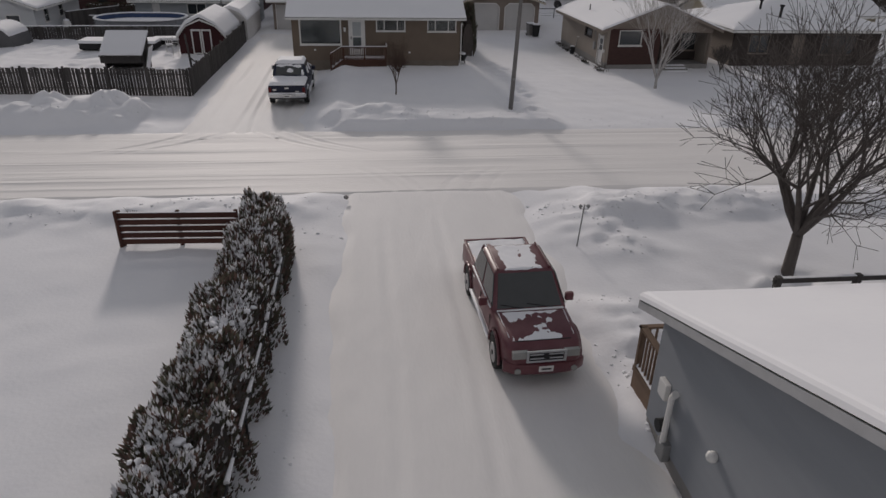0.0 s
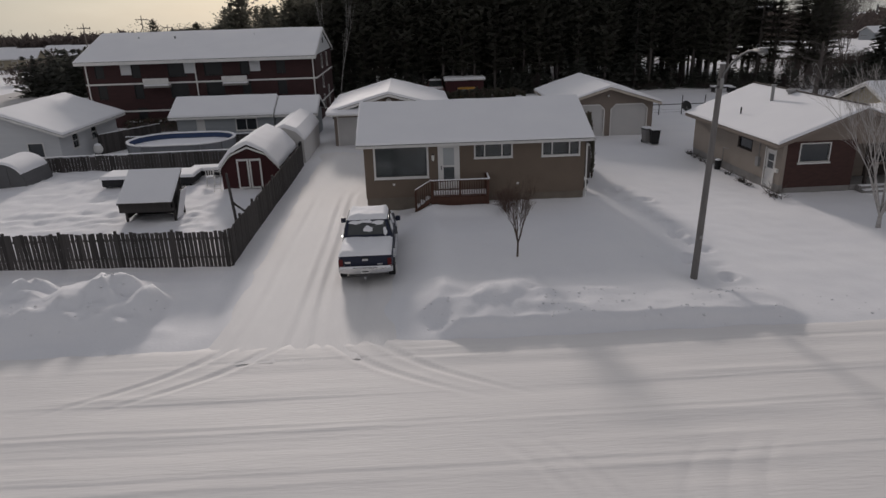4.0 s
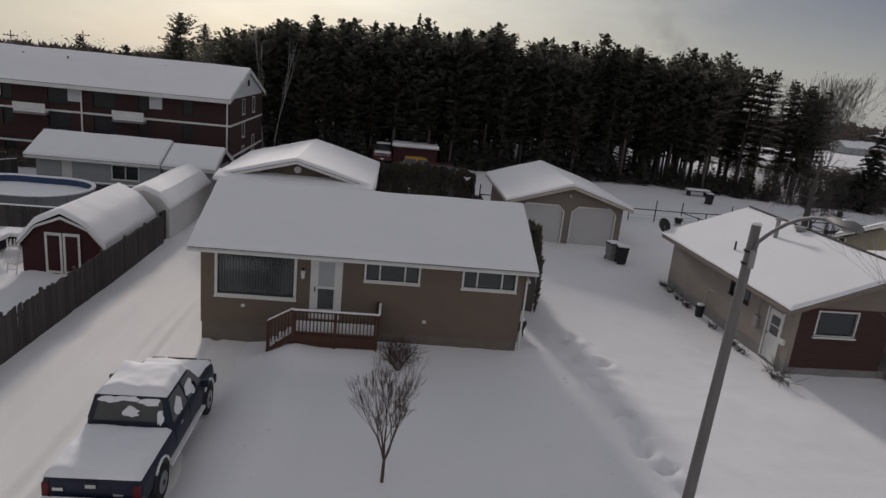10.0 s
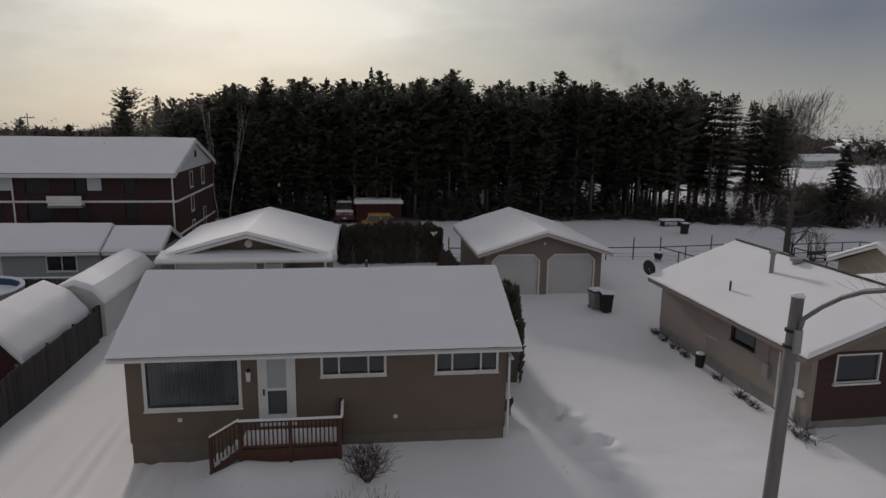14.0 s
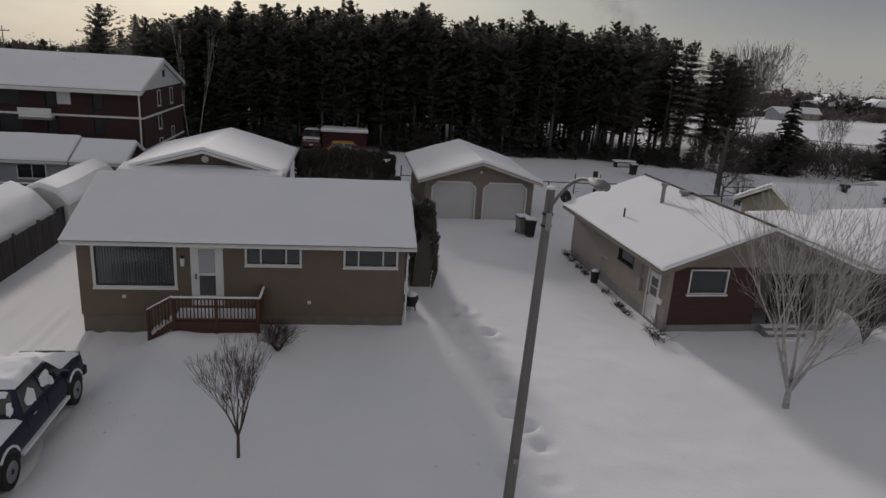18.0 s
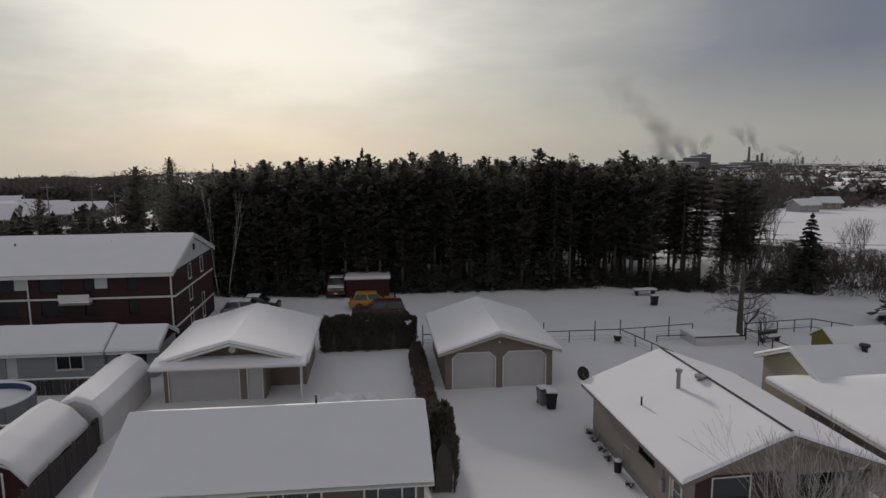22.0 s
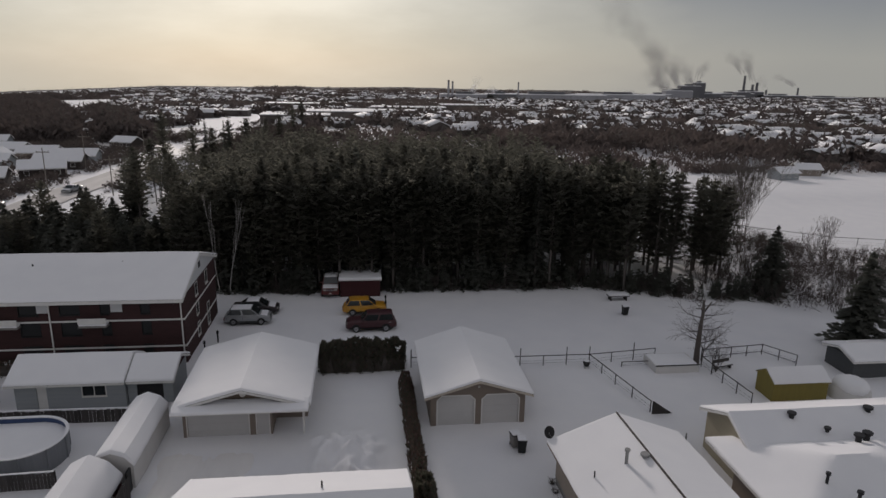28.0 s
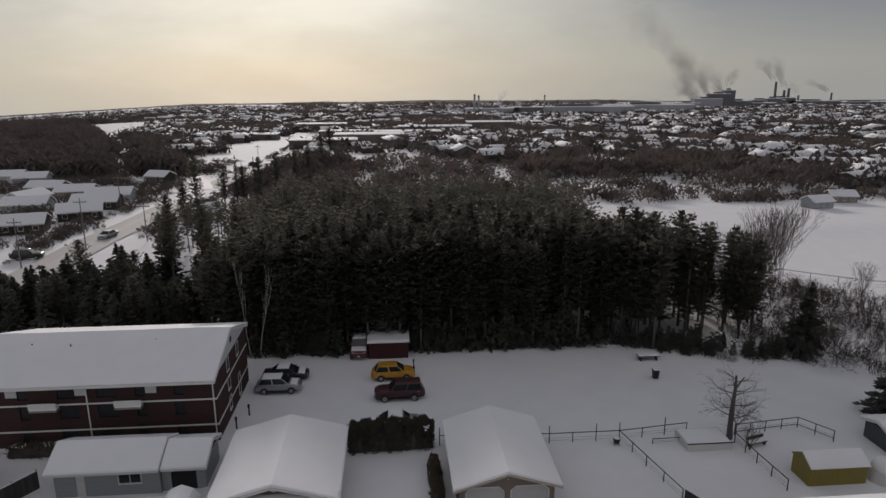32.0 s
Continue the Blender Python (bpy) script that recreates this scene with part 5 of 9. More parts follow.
def board_fence(p, q, h, label, pitch=0.155, gap=0.03, lean=0.0, z0=0.0, cap=0.0, every=2.4, material=None, group="garden fences"):
    """Upright boards on two rails between posts, from p to q."""
    m = material or FENCE
    p, q = Vector((*p, z0)), Vector((*q, z0))
    length = (q - p).length
    f = thing("fence", label, "fence", tuple(p), math.degrees(math.atan2(q.y - p.y, q.x - p.x)), group)
    for z in (0.35, h - 0.3):
        part("rail", B(((0, 0.012, z - 0.04), (length, 0.05, z + 0.04))), m, f)
    n = int(length / every) + 1
    for i in range(n + 1):
        x = min(length, i * length / n)
        part("post", B(((x - 0.045, 0.051, -0.3), (x + 0.045, 0.14, h + 0.06))), m, f)
    meshes = [B(((0, -0.012, -0.15), (pitch - gap, 0.010, h + d))).mesh("board") for d in (-0.03, 0.0, 0.03)]
    for i in range(int(length / pitch)):
        b = part("board", meshes[random.randrange(3)], m, f)
        b.location = (i * pitch, 0, random.uniform(-0.015, 0.015))
        b.rotation_euler = (random.uniform(-0.01, 0.01) + lean, random.uniform(-0.015, 0.015), 0)
    if cap:
        part("cap_snow", B(((0, -0.03, h + 0.045), (length, 0.10, h + 0.045 + cap))), SNOW, f, bevel=0.015)
    return f


board_fence((-30.0, 39.2), (-10.0, 38.1), 1.42, "weathered grey board fence facing the street, gaps between the boards", 0.165, 0.026, z0=0.05)
board_fence((-10.0, 38.1), (-9.85, 55.9), 1.45, "weathered brown board fence along the side drive", 0.155, 0.006)
board_fence((-30.0, 56.6), (-14.6, 57.3), 1.0, "low garden fence with snow along its top", 0.2, 0.02, cap=0.05, z0=-0.1)
board_fence((-25.0, 65.6), (-11.6, 65.4), 1.0, "grey fence behind the pool with snowy top rail", 0.25, 0.02, cap=0.06, z0=-0.45)


def pool(cx, cy, a, b, z0, h, label, straight=0.0):
    p = thing("swimming_pool", label, "pool", (cx, cy, z0))
    n = 40
    def ring(ra, rb):
        out = []
        for i in range(n):
            t = 2 * math.pi * i / n
            x = ra * math.cos(t)
            out.append((x + (straight if x > 0 else -straight), rb * math.sin(t)))
        return out
    def band(r0, r1, za, zb):
        s = Shape()
        vs = [(*q, za) for q in r0] + [(*q, zb) for q in r1]
        return s.add(vs, [(i, (i + 1) % n, n + (i + 1) % n, n + i) for i in range(n)])
    part("wall", band(ring(a, b), ring(a, b), 0, h), POOLWALL, p, "grey steel pool wall")
    part("liner", band(ring(a - 0.04, b - 0.04), ring(a - 0.04, b - 0.04), 0.2, h), POOLBLUE, p, "blue pool liner")
    rim = band(ring(a + 0.08, b + 0.08), ring(a - 0.12, b - 0.12), h + 0.03, h + 0.03)
    rim.add(*(lambda q: (q.v, q.f))(band(ring(a + 0.08, b + 0.08), ring(a + 0.08, b + 0.08), h - 0.05, h + 0.03)))
    rim.add(*(lambda q: (q.v, q.f))(band(ring(a - 0.12, b - 0.12), ring(a - 0.12, b - 0.12), h - 0.05, h + 0.03)))
    part("rim", rim, SNOW, p, "snow-covered rim")
    part("snow_fill", Shape().add([(*q, h - 0.42) for q in ring(a - 0.05, b - 0.05)] + [(0, 0, h - 0.36)], [(i, (i + 1) % n, n) for i in range(n)]), SNOW, p, "snow lying on the pool")
    for i in range(0, n, 4):
        x, y = ring(a + 0.03, b + 0.03)[i]
        part("upright", B(((x - 0.05, y - 0.05, 0), (x + 0.05, y + 0.05, h))), POOLWALL, p)


pool(-19.15, 61.1, 2.5, 2.6, -0.45, 1.6, "oval above-ground swimming pool with blue liner, closed for winter", 1.15)


def playhouse():
    p = thing("playhouse", "dark wooden play shelter with one steep snowy lean-to roof", "playhouse", (-15.5, 45.4, 0.0))
    for x in (-1.2, 1.1):
        for y, h in ((-0.6, 1.15), (0.7, 2.05)):
            part("post", B(((x - 0.05, y - 0.05, -0.1), (x + 0.05, y + 0.05, h))), FENCE, p)
    part("back_wall", B(((-1.2, 0.62, 0.0), (1.1, 0.68, 2.0))), FENCE, p)
    part("side_wall", Shape().prism([(-0.6, 0.1), (0.65, 0.1), (0.65, 2.0), (-0.6, 1.15)], "x", 1.06, 1.1), FENCE, p)
    part("side_wall", Shape().prism([(-0.6, 0.1), (0.65, 0.1), (0.65, 2.0), (-0.6, 1.15)], "x", -1.24, -1.2), FENCE, p)
    part("platform", B(((-1.35, -1.0, 0.55), (1.1, 0.62, 0.68))), FENCE, p)
    part("front_rail", B(((-1.35, -1.0, 0.68), (1.1, -0.94, 1.05))), FENCE, p)
    roof = part("roof", Shape().prism([(-1.15, 1.05), (0.85, 2.22), (0.85, 2.15), (-1.15, 0.98)], "x", -1.35, 1.25), SHINGLE, p)
    snow_cover(roof, -1.35, 1.25, -1.15, 0.85, lambda u, v: 1.05 + (v + 1.15) * 0.585, lambda u, v, z: (u, v, z), 0.09, 0.3, 31.0)
    b = thing("board", "snow-dusted panel leaning beside the play shelter", "panel", (-14.1, 45.3, 0.0))
    part("panel", Shape().prism([(-0.35, 0.0), (-0.28, 0.0), (0.12, 1.45), (0.05, 1.45)], "y", -0.45, 0.45), FENCE, b)
    part("snow_cover", Shape().prism([(-0.279, 0.02), (-0.24, 0.02), (0.15, 1.43), (0.121, 1.43)], "y", -0.43, 0.43), SNOW, b)


def covered_box(cx, cy, w, d, h, label):
    t = thing("storage_box", label, "storage box", (cx, cy, 0))
    part("body", B(((-w / 2, -d / 2, 0.12), (w / 2, d / 2, h))), DARKMETAL, t, bevel=0.03)
    for x in (-w / 2 + 0.2, w / 2 - 0.2):
        for y in (-d / 2 + 0.15, d / 2 - 0.15):
            part("leg", B(((x - 0.05, y - 0.05, -0.05), (x + 0.05, y + 0.05, 0.12))), DARKMETAL, t)
    snow_cover(t, -w / 2 - 0.1, w / 2 + 0.1, -d / 2 - 0.1, d / 2 + 0.1, lambda u, v: h, lambda u, v, z: (u, v, z), 0.18, 0.3, 33.0)


playhouse()
covered_box(-18.2, 52.4, 5.2, 1.7, 0.55, "long low dark box with thick snow on its lid")
covered_box(-15.4, 54.0, 1.8, 0.9, 0.45, "small bench-like box under snow by the garden fence")


def arch_shelter(x, y, r, d):
    a = thing("arch_shelter", "small dark grey arched shelter with snow over its top", "shelter", (x, y, -0.1))
    ring = [(r * math.cos(math.pi * i / 14), 1.55 * math.sin(math.pi * i / 14) ** 0.8) for i in range(15)]
    inn = [(u * 0.95, v * 0.96) for u, v in reversed(ring)]
    part("cover", Shape().prism(ring + inn, "y", -d / 2, d / 2), TARP_GREY, a)
    part("end_panel", Shape().prism(ring, "y", -d / 2 + 0.02, -d / 2 + 0.05), TARP_GREY, a)
    part("end_panel", Shape().prism(ring, "y", d / 2 - 0.05, d / 2 - 0.02), TARP_GREY, a)
    part("door_flap", B(((-0.45, -d / 2 - 0.012, 0.1), (0.45, -d / 2 + 0.015, 1.3))), TARP_GREY, a)
    def plane(u, v):
        return 1.55 * max(0.0, 1 - (v / r) ** 2) ** 0.4
    snow_cover(a, -d / 2 - 0.05, d / 2 + 0.05, -r * 0.86, r * 0.86, plane, lambda u, v, z: (v, u, z), 0.14, 0.2, 41.0)


TARP_GREY = mat("grey_shelter_fabric", (0.13, 0.13, 0.135), (0.10, 0.10, 0.105), 0.8, 1.0, 20, 0.2)
arch_shelter(-27.1, 54.2, 1.4, 3.0)


def privacy_panel(p, q, h):
    """Grey board screen beside the pool, with a lattice strip near its top."""
    f = thing("privacy_screen", "grey wooden privacy screen beside the pool, snow on its top", "fence", (*p, -0.45), math.degrees(math.atan2(q[1] - p[1], q[0] - p[0])))
    n = math.hypot(q[0] - p[0], q[1] - p[1])
    k = int(n / 0.2)
    for i in range(k):
        part("board", B(((i * n / k + 0.005, -0.015, 0.0), ((i + 1) * n / k - 0.005, 0.015, h))), FENCE, f)
    for i in range(4):
        part("post", B(((n * i / 3 - 0.05, 0.02, -0.1), (n * i / 3 + 0.05, 0.12, h + 0.08))), FENCE, f)
    part("cap_snow", B(((0, -0.05, h + 0.002), (n, 0.02, h + 0.05))), SNOW, f, bevel=0.012)


privacy_panel((-26.5, 64.5), (-23.5, 69.0), 1.5)
ht = thing("pool_pump", "white rounded pool pump housing with snow on top", "pump", (-26.0, 63.0, -0.4))
part("base", Shape().tube((0, 0, -0.05), (0, 0, 0.35), 0.3, 0.28, 14), DARKMETAL, ht)
part("drum", Shape().ball((0, 0, 0.65), 0.34, 14, 8, 0, 1.1), WHITE, ht, smooth=True)
part("snow_cover", Shape().ball((0, 0, 0.95), 0.24, 12, 6, 0.06, 0.5), SNOW, ht, smooth=True)


def clothes_pole():
    c = thing("clothesline_post", "dark leaning wooden post with a heavy diagonal brace", "post", (-11.35, 44.1, 0))
    part("pole", Shape().tube((0.05, 0, -0.2), (-0.16, 0.1, 2.35), 0.075, 0.06, 8), FENCE, c, smooth="angle")
    part("brace", Shape().tube((0.95, 0.2, 0.0), (-0.02, 0.02, 0.95), 0.06, 0.055, 8), FENCE, c, smooth="angle")
    part("brace_snow", Shape().tube((0.85, 0.19, 0.16), (0.1, 0.05, 0.90), 0.035, 0.035, 6), SNOW, c, smooth=True)


clothes_pole()


def garden_chair(x, y, turn):
    c = thing("garden_chair", "white garden chair standing in the snow", "chair", (x, y, 0.0), turn)
    for a in (-0.22, 0.22):
        for b in (-0.22, 0.22):
            part("leg", Shape().tube((a, b, 0), (a * 0.9, b * 0.9, 0.42), 0.02, 0.02, 6), WHITE, c)
    part("seat", B(((-0.24, -0.24, 0.42), (0.24, 0.24, 0.46))), WHITE, c, bevel=0.01)
    for i in range(4):
        part("back_slat", B(((-0.22 + i * 0.13, 0.2, 0.46), (-0.16 + i * 0.13, 0.23, 0.88))), WHITE, c)
    part("snow_cover", B(((-0.22, -0.22, 0.461), (0.22, 0.19, 0.54))), SNOW, c, bevel=0.03)


garden_chair(-14.6, 51.6, 20)


# ---- vehicles ----
def arch(yc, r, z, n=7):
    return [(yc + r * math.cos(math.pi * i / n), z + r * math.sin(math.pi * i / n) * 1.05) for i in range(n + 1)]


def wheel(parent, x, y, r, w, side):
    t = part("wheel", Shape().tube((x - w / 2, y, r), (x + w / 2, y, r), r, r, 20), RUBBER, parent, bevel=0.03)
    o = x + side * w / 2
    part("rim", Shape().tube((o - 0.01, y, r), (o + side * 0.012, y, r), r * 0.62, r * 0.58, 16), RIM, t)
    part("hub", Shape().tube((o, y, r), (o + side * 0.025, y, r), r * 0.16, r * 0.14, 10), DARKMETAL, t)
    return t


def snow_heap(parent, x0, x1, y0, y1, height, depth, seed):
    """A soft uneven pillow of snow with rounded edges."""
    nx, ny = max(6, round((x1 - x0) / 0.09)), max(6, round((y1 - y0) / 0.09))
    vs = []
    for j in range(ny + 1):
        for i in range(nx + 1):
            x, y = x0 + (x1 - x0) * i / nx, y0 + (y1 - y0) * j / ny
            e = min(x - x0, x1 - x, y - y0, y1 - y) / 0.2
            k = math.sqrt(max(0.0, 1 - max(0.0, 1 - e) ** 2))
            lump = 0.85 + 0.45 * noise.noise(Vector((x * 1.6, y * 1.4, seed))) + 0.25 * noise.noise(Vector((x * 4.5, y * 4.0, seed)))
            vs.append((x, y, height(x, y) + depth * k * lump - 0.02 * (1 - k)))
    n = nx + 1
    return part("snow_cover", Shape().add(vs, [(j * n + i, j * n + i + 1, (j + 1) * n + i + 1, (j + 1) * n + i) for j in range(ny) for i in range(nx)]), SNOW, parent, smooth=True, weld=False)


def vehicle(name, label, at, turn, paint, L, W, H, sill, belt, hood, nose, cab, deck_z, wheels, wheel_r, snow, group="", bed=False, category="car", screen_snow=False):
    """A road vehicle; front towards +y, origin between the wheels on the ground. cab: (rear foot, rear top, front top, front foot)."""
    v = thing(name, label, category, at, turn, group)
    y0, y1 = -L / 2, L / 2
    ra, fa = wheels
    c0, c1, c2, c3 = cab
    st = [(y0, 0.90, deck_z - 0.10, 0.10), (y0 + 0.05, 0.96, deck_z - 0.02, 0.05), (y0 + 0.16, 0.985, deck_z, 0.03), (c0 - 0.02, 1.0, deck_z, 0.0), (c0, 1.0, belt, 0.0), (c3 - 0.16, 1.0, belt, 0.0), (c3, 0.995, hood + 0.02, 0.0),
          (y1 - 0.70, 0.985, hood - 0.01, 0.0), (y1 - 0.42, 0.965, hood - 0.04, 0.01), (y1 - 0.24, 0.93, hood - 0.085, 0.02), (y1 - 0.12, 0.88, (hood + nose) / 2 - 0.07, 0.04), (y1 - 0.04, 0.80, nose - 0.06, 0.06), (y1, 0.70, nose - 0.16, 0.10)]
    vs, k = [], 16
    for y, w, top, up in st:
        h, zb = W / 2 * w, sill + up
        zm = zb + 0.45 * (top - zb)
        half = [(h * 0.90, zb), (h * 0.965, zb + 0.05), (h * 0.995, zb + 0.15), (h, zm), (h * 0.99, zm + 0.35 * (top - zm)), (h * 0.965, top - 0.09), (h * 0.925, top - 0.03), (h * 0.84, top)]
        vs += [(x, y, z) for x, z in half] + [(-x, y, z) for x, z in reversed(half)]
    shell = Shape().add(vs, [(i * k + j, (i + 1) * k + j, (i + 1) * k + (j + 1) % k, i * k + (j + 1) % k) for i in range(len(st) - 1) for j in range(k)] + [tuple(range(k)), tuple(range((len(st) - 1) * k + k - 1, (len(st) - 1) * k - 1, -1))])
    part("body", shell, paint, v, smooth="angle")
    for yc in (ra, fa):
        for sd in (-1, 1):
            o = sd * (W / 2 + 0.006)
            part("wheel_arch", Shape().prism(arch(yc, wheel_r * 1.2, sill - 0.03, 10), "x", min(o, o - sd * 0.2), max(o, o - sd * 0.2)), DARKMETAL, v)
    part("underbody", B(((-W / 2 + 0.12, y0 + 0.3, sill - 0.1), (W / 2 - 0.12, y1 - 0.25, sill + 0.05))), DARKMETAL, v)
    wt, wb = W / 2 * 0.78, W / 2 * 0.955
    frame4 = Shape().add([(-wb, c0, belt - 0.02), (wb, c0, belt - 0.02), (wb, c3, belt - 0.02), (-wb, c3, belt - 0.02), (-wt, c1, H), (wt, c1, H), (wt, c2, H), (-wt, c2, H)],
                        [(0, 3, 2, 1), (4, 5, 6, 7), (0, 1, 5, 4), (1, 2, 6, 5), (2, 3, 7, 6), (3, 0, 4, 7)])
    rows, rad = [], 0.13
    for t, ins in ((0.0, 0.0), (0.5, 0.0), (0.86, 0.0), (0.95, 0.025), (1.0, 0.09)):
        w, ya, yb, z = wb + (wt - wb) * t - ins, c0 + (c1 - c0) * t + ins, c3 + (c2 - c3) * t - ins, belt - 0.02 + (H - belt + 0.02) * t
        ring = []
        for sx, yy, a0 in ((1, yb, 0), (-1, yb, 1), (-1, ya, 2), (1, ya, 3)):
            cy = yy - rad if yy == yb else yy + rad
            ring += [(sx * (w - rad) + rad * math.cos(math.pi / 2 * (a0 + i / 4)), cy + rad * math.sin(math.pi / 2 * (a0 + i / 4)), z) for i in range(5)]
        rows.append(ring)
    m = len(rows[0])
    cabin = Shape().add([q for r in rows for q in r], [(i * m + j, i * m + (j + 1) % m, (i + 1) * m + (j + 1) % m, (i + 1) * m + j) for i in range(len(rows) - 1) for j in range(m)] + [tuple(range(m - 1, -1, -1)), tuple(range((len(rows) - 1) * m, len(rows) * m))])
    part("cabin", cabin, paint, v, smooth="angle")
    def lerp(a, b, t):
        return Vector(a) + (Vector(b) - Vector(a)) * t
    def quad(a, b, c, d, m, nm, inset, push):
        n = (Vector(b) - Vector(a)).cross(Vector(d) - Vector(a)).normalized() * push
        u, w = inset
        p = [lerp(lerp(a, b, u), lerp(d, c, u), w), lerp(lerp(a, b, 1 - u), lerp(d, c, 1 - u), w), lerp(lerp(a, b, 1 - u), lerp(d, c, 1 - u), 1 - w), lerp(lerp(a, b, u), lerp(d, c, u), 1 - w)]
        s = Shape().add([q + n for q in p] + [q - n for q in p], [(0, 1, 2, 3), (7, 6, 5, 4), (0, 4, 5, 1), (1, 5, 6, 2), (2, 6, 7, 3), (3, 7, 4, 0)])
        return part(nm, s, m, v)
    q = frame4.v
    quad(q[2], q[3], q[7], q[6], CARGLASS, "windshield", (0.06, 0.07), 0.014)
    quad(q[0], q[1], q[5], q[4], CARGLASS, "rear_window", (0.08, 0.14), 0.012)
    for a, b, c, d in ((q[1], q[2], q[6], q[5]), (q[3], q[0], q[4], q[7])):
        m0, m1 = lerp(a, b, 0.5), lerp(d, c, 0.5)
        quad(a, m0, m1, d, CARGLASS, "side_window", (0.06, 0.11), 0.012)
        quad(m0, b, c, m1, CARGLASS, "side_window", (0.06, 0.11), 0.012)
    for s in (-1, 1):
        for y in (ra, fa):
            wheel(v, s * (W / 2 - 0.09), y, wheel_r, 0.24, s)
        part("mirror", B(((s * (W / 2 + 0.02) if s > 0 else -W / 2 - 0.22, c3 - 0.42, belt - 0.02), (W / 2 + 0.22 if s > 0 else -W / 2 - 0.02, c3 - 0.30, belt + 0.18))), paint, v, bevel=0.03)
        part("headlight", B(((s * W / 2 * 0.62 - 0.17, y1 - 0.10, nose - 0.20), (s * W / 2 * 0.62 + 0.17, y1 + 0.012, nose - 0.02))), LENS_CLEAR, v, bevel=0.02)
        part("taillight", B(((s * W / 2 * 0.87 - 0.07, y0 - 0.012, deck_z - 0.44), (s * W / 2 * 0.87 + 0.07, y0 + 0.08, deck_z - 0.13))), LENS_RED, v, bevel=0.015)
        part("side_step", B(((s * W / 2 - 0.05 if s > 0 else -W / 2 - 0.06, ra + wheel_r * 1.25, sill - 0.02), (W / 2 + 0.06 if s > 0 else -W / 2 + 0.05, fa - wheel_r * 1.25, sill + 0.05))), SNOW if bed else DARKMETAL, v)
        part("door_handle", B(((s * (W / 2 + 0.02) - 0.012, c0 + 0.35, belt - 0.14), (s * (W / 2 + 0.02) + 0.012, c0 + 0.52, belt - 0.10))), CHROME, v)
    part("grille", B(((-W / 2 * 0.40, y1 - 0.04, nose - 0.26), (W / 2 * 0.40, y1 + 0.016, nose - 0.02))), DARKMETAL, v)
    for i in range(2):
        part("grille_bar", B(((-W / 2 * 0.40, y1 + 0.017, nose - 0.20 + 0.1 * i), (W / 2 * 0.40, y1 + 0.03, nose - 0.165 + 0.1 * i))), CHROME, v)
    def bow(ya, out, w):
        pts = [(w * (i / 6 - 1), ya + out * (1 - (i / 6 - 1) ** 4)) for i in range(13)]
        return pts + [(w * 0.96, ya - out * 0.9), (-w * 0.96, ya - out * 0.9)]
    part("front_bumper", Shape().prism(bow(y1 - 0.13, 0.20, W / 2 - 0.01), "z", sill - 0.02, sill + 0.24), paint, v, bevel=0.035, smooth="angle")
    part("rear_bumper", Shape().prism(bow(y0 + 0.05, -0.19, W / 2 - 0.01), "z", sill + 0.05, sill + 0.27), CHROME if bed else paint, v, bevel=0.03, smooth="angle")
    for s in (-1, 1):
        o = s * (W / 2 + 0.003)
        for yc in (c3 - 0.10, (c0 + c3) / 2, c0 + 0.10):
            part("door_seam", B(((min(o, o - s * 0.02), yc - 0.007, sill + 0.16), (max(o, o - s * 0.02), yc + 0.007, belt - 0.12))), DARKMETAL, v)
    part("number_plate", B(((-0.16, y1 + 0.071, sill + 0.06), (0.16, y1 + 0.08, sill + 0.2))), WHITE, v)
    if snow:
        snow_heap(v, -wt + 0.01, wt - 0.01, c1 + 0.0, c2 + 0.02, lambda a, b: H - 0.02, 0.11 * snow, at[0])
        if bed:
            snow_heap(v, -W / 2 + 0.05, W / 2 - 0.05, y0 + 0.04, c0 - 0.03, lambda a, b: deck_z - 0.01, 0.09 * snow, at[0] + 1)
        def hood_z(a, b):
            return hood + 0.02 + (hood - 0.05 - hood - 0.02) * (b - c3) / (y1 - 0.25 - c3)
        snow_heap(v, -W / 2 + 0.12, W / 2 - 0.12, c3 + 0.04, y1 - 0.28, lambda a, b: hood_z(a, b) - 0.01, 0.07 * snow, at[0] + 2)
    return v


PICKUP = dict(L=5.75, W=1.98, H=1.88, sill=0.48, belt=1.22, hood=1.20, nose=1.10, cab=(-0.92, -0.74, 0.72, 1.42), deck_z=1.18, wheels=(-1.80, 1.85), wheel_r=0.41)
truck = vehicle("pickup_truck", "dark navy crew-cab pickup with snow on roof, bed and rear window", (-4.55, 38.35, 0.0), 0, PAINT_NAVY, snow=1.55, bed=True, category="pickup truck", **PICKUP)
part("tailgate_badge", B(((-0.10, -2.90, 0.98), (0.10, -2.88, 1.06))), CHROME, truck)
part("tailgate_badge", B(((-0.72, -2.90, 0.90), (-0.52, -2.88, 0.97))), CHROME, truck)
part("tailgate_badge", B(((0.42, -2.90, 0.82), (0.62, -2.88, 0.87))), CHROME, truck)
part("hitch", Shape().tube((0, -3.0, 0.42), (0, -3.18, 0.42), 0.03, 0.03, 8).ball((0, -3.18, 0.46), 0.035), CHROME, truck)
part("step_plate", B(((-0.42, -3.03, 0.76), (0.42, -2.9, 0.775))), DARKMETAL, truck)
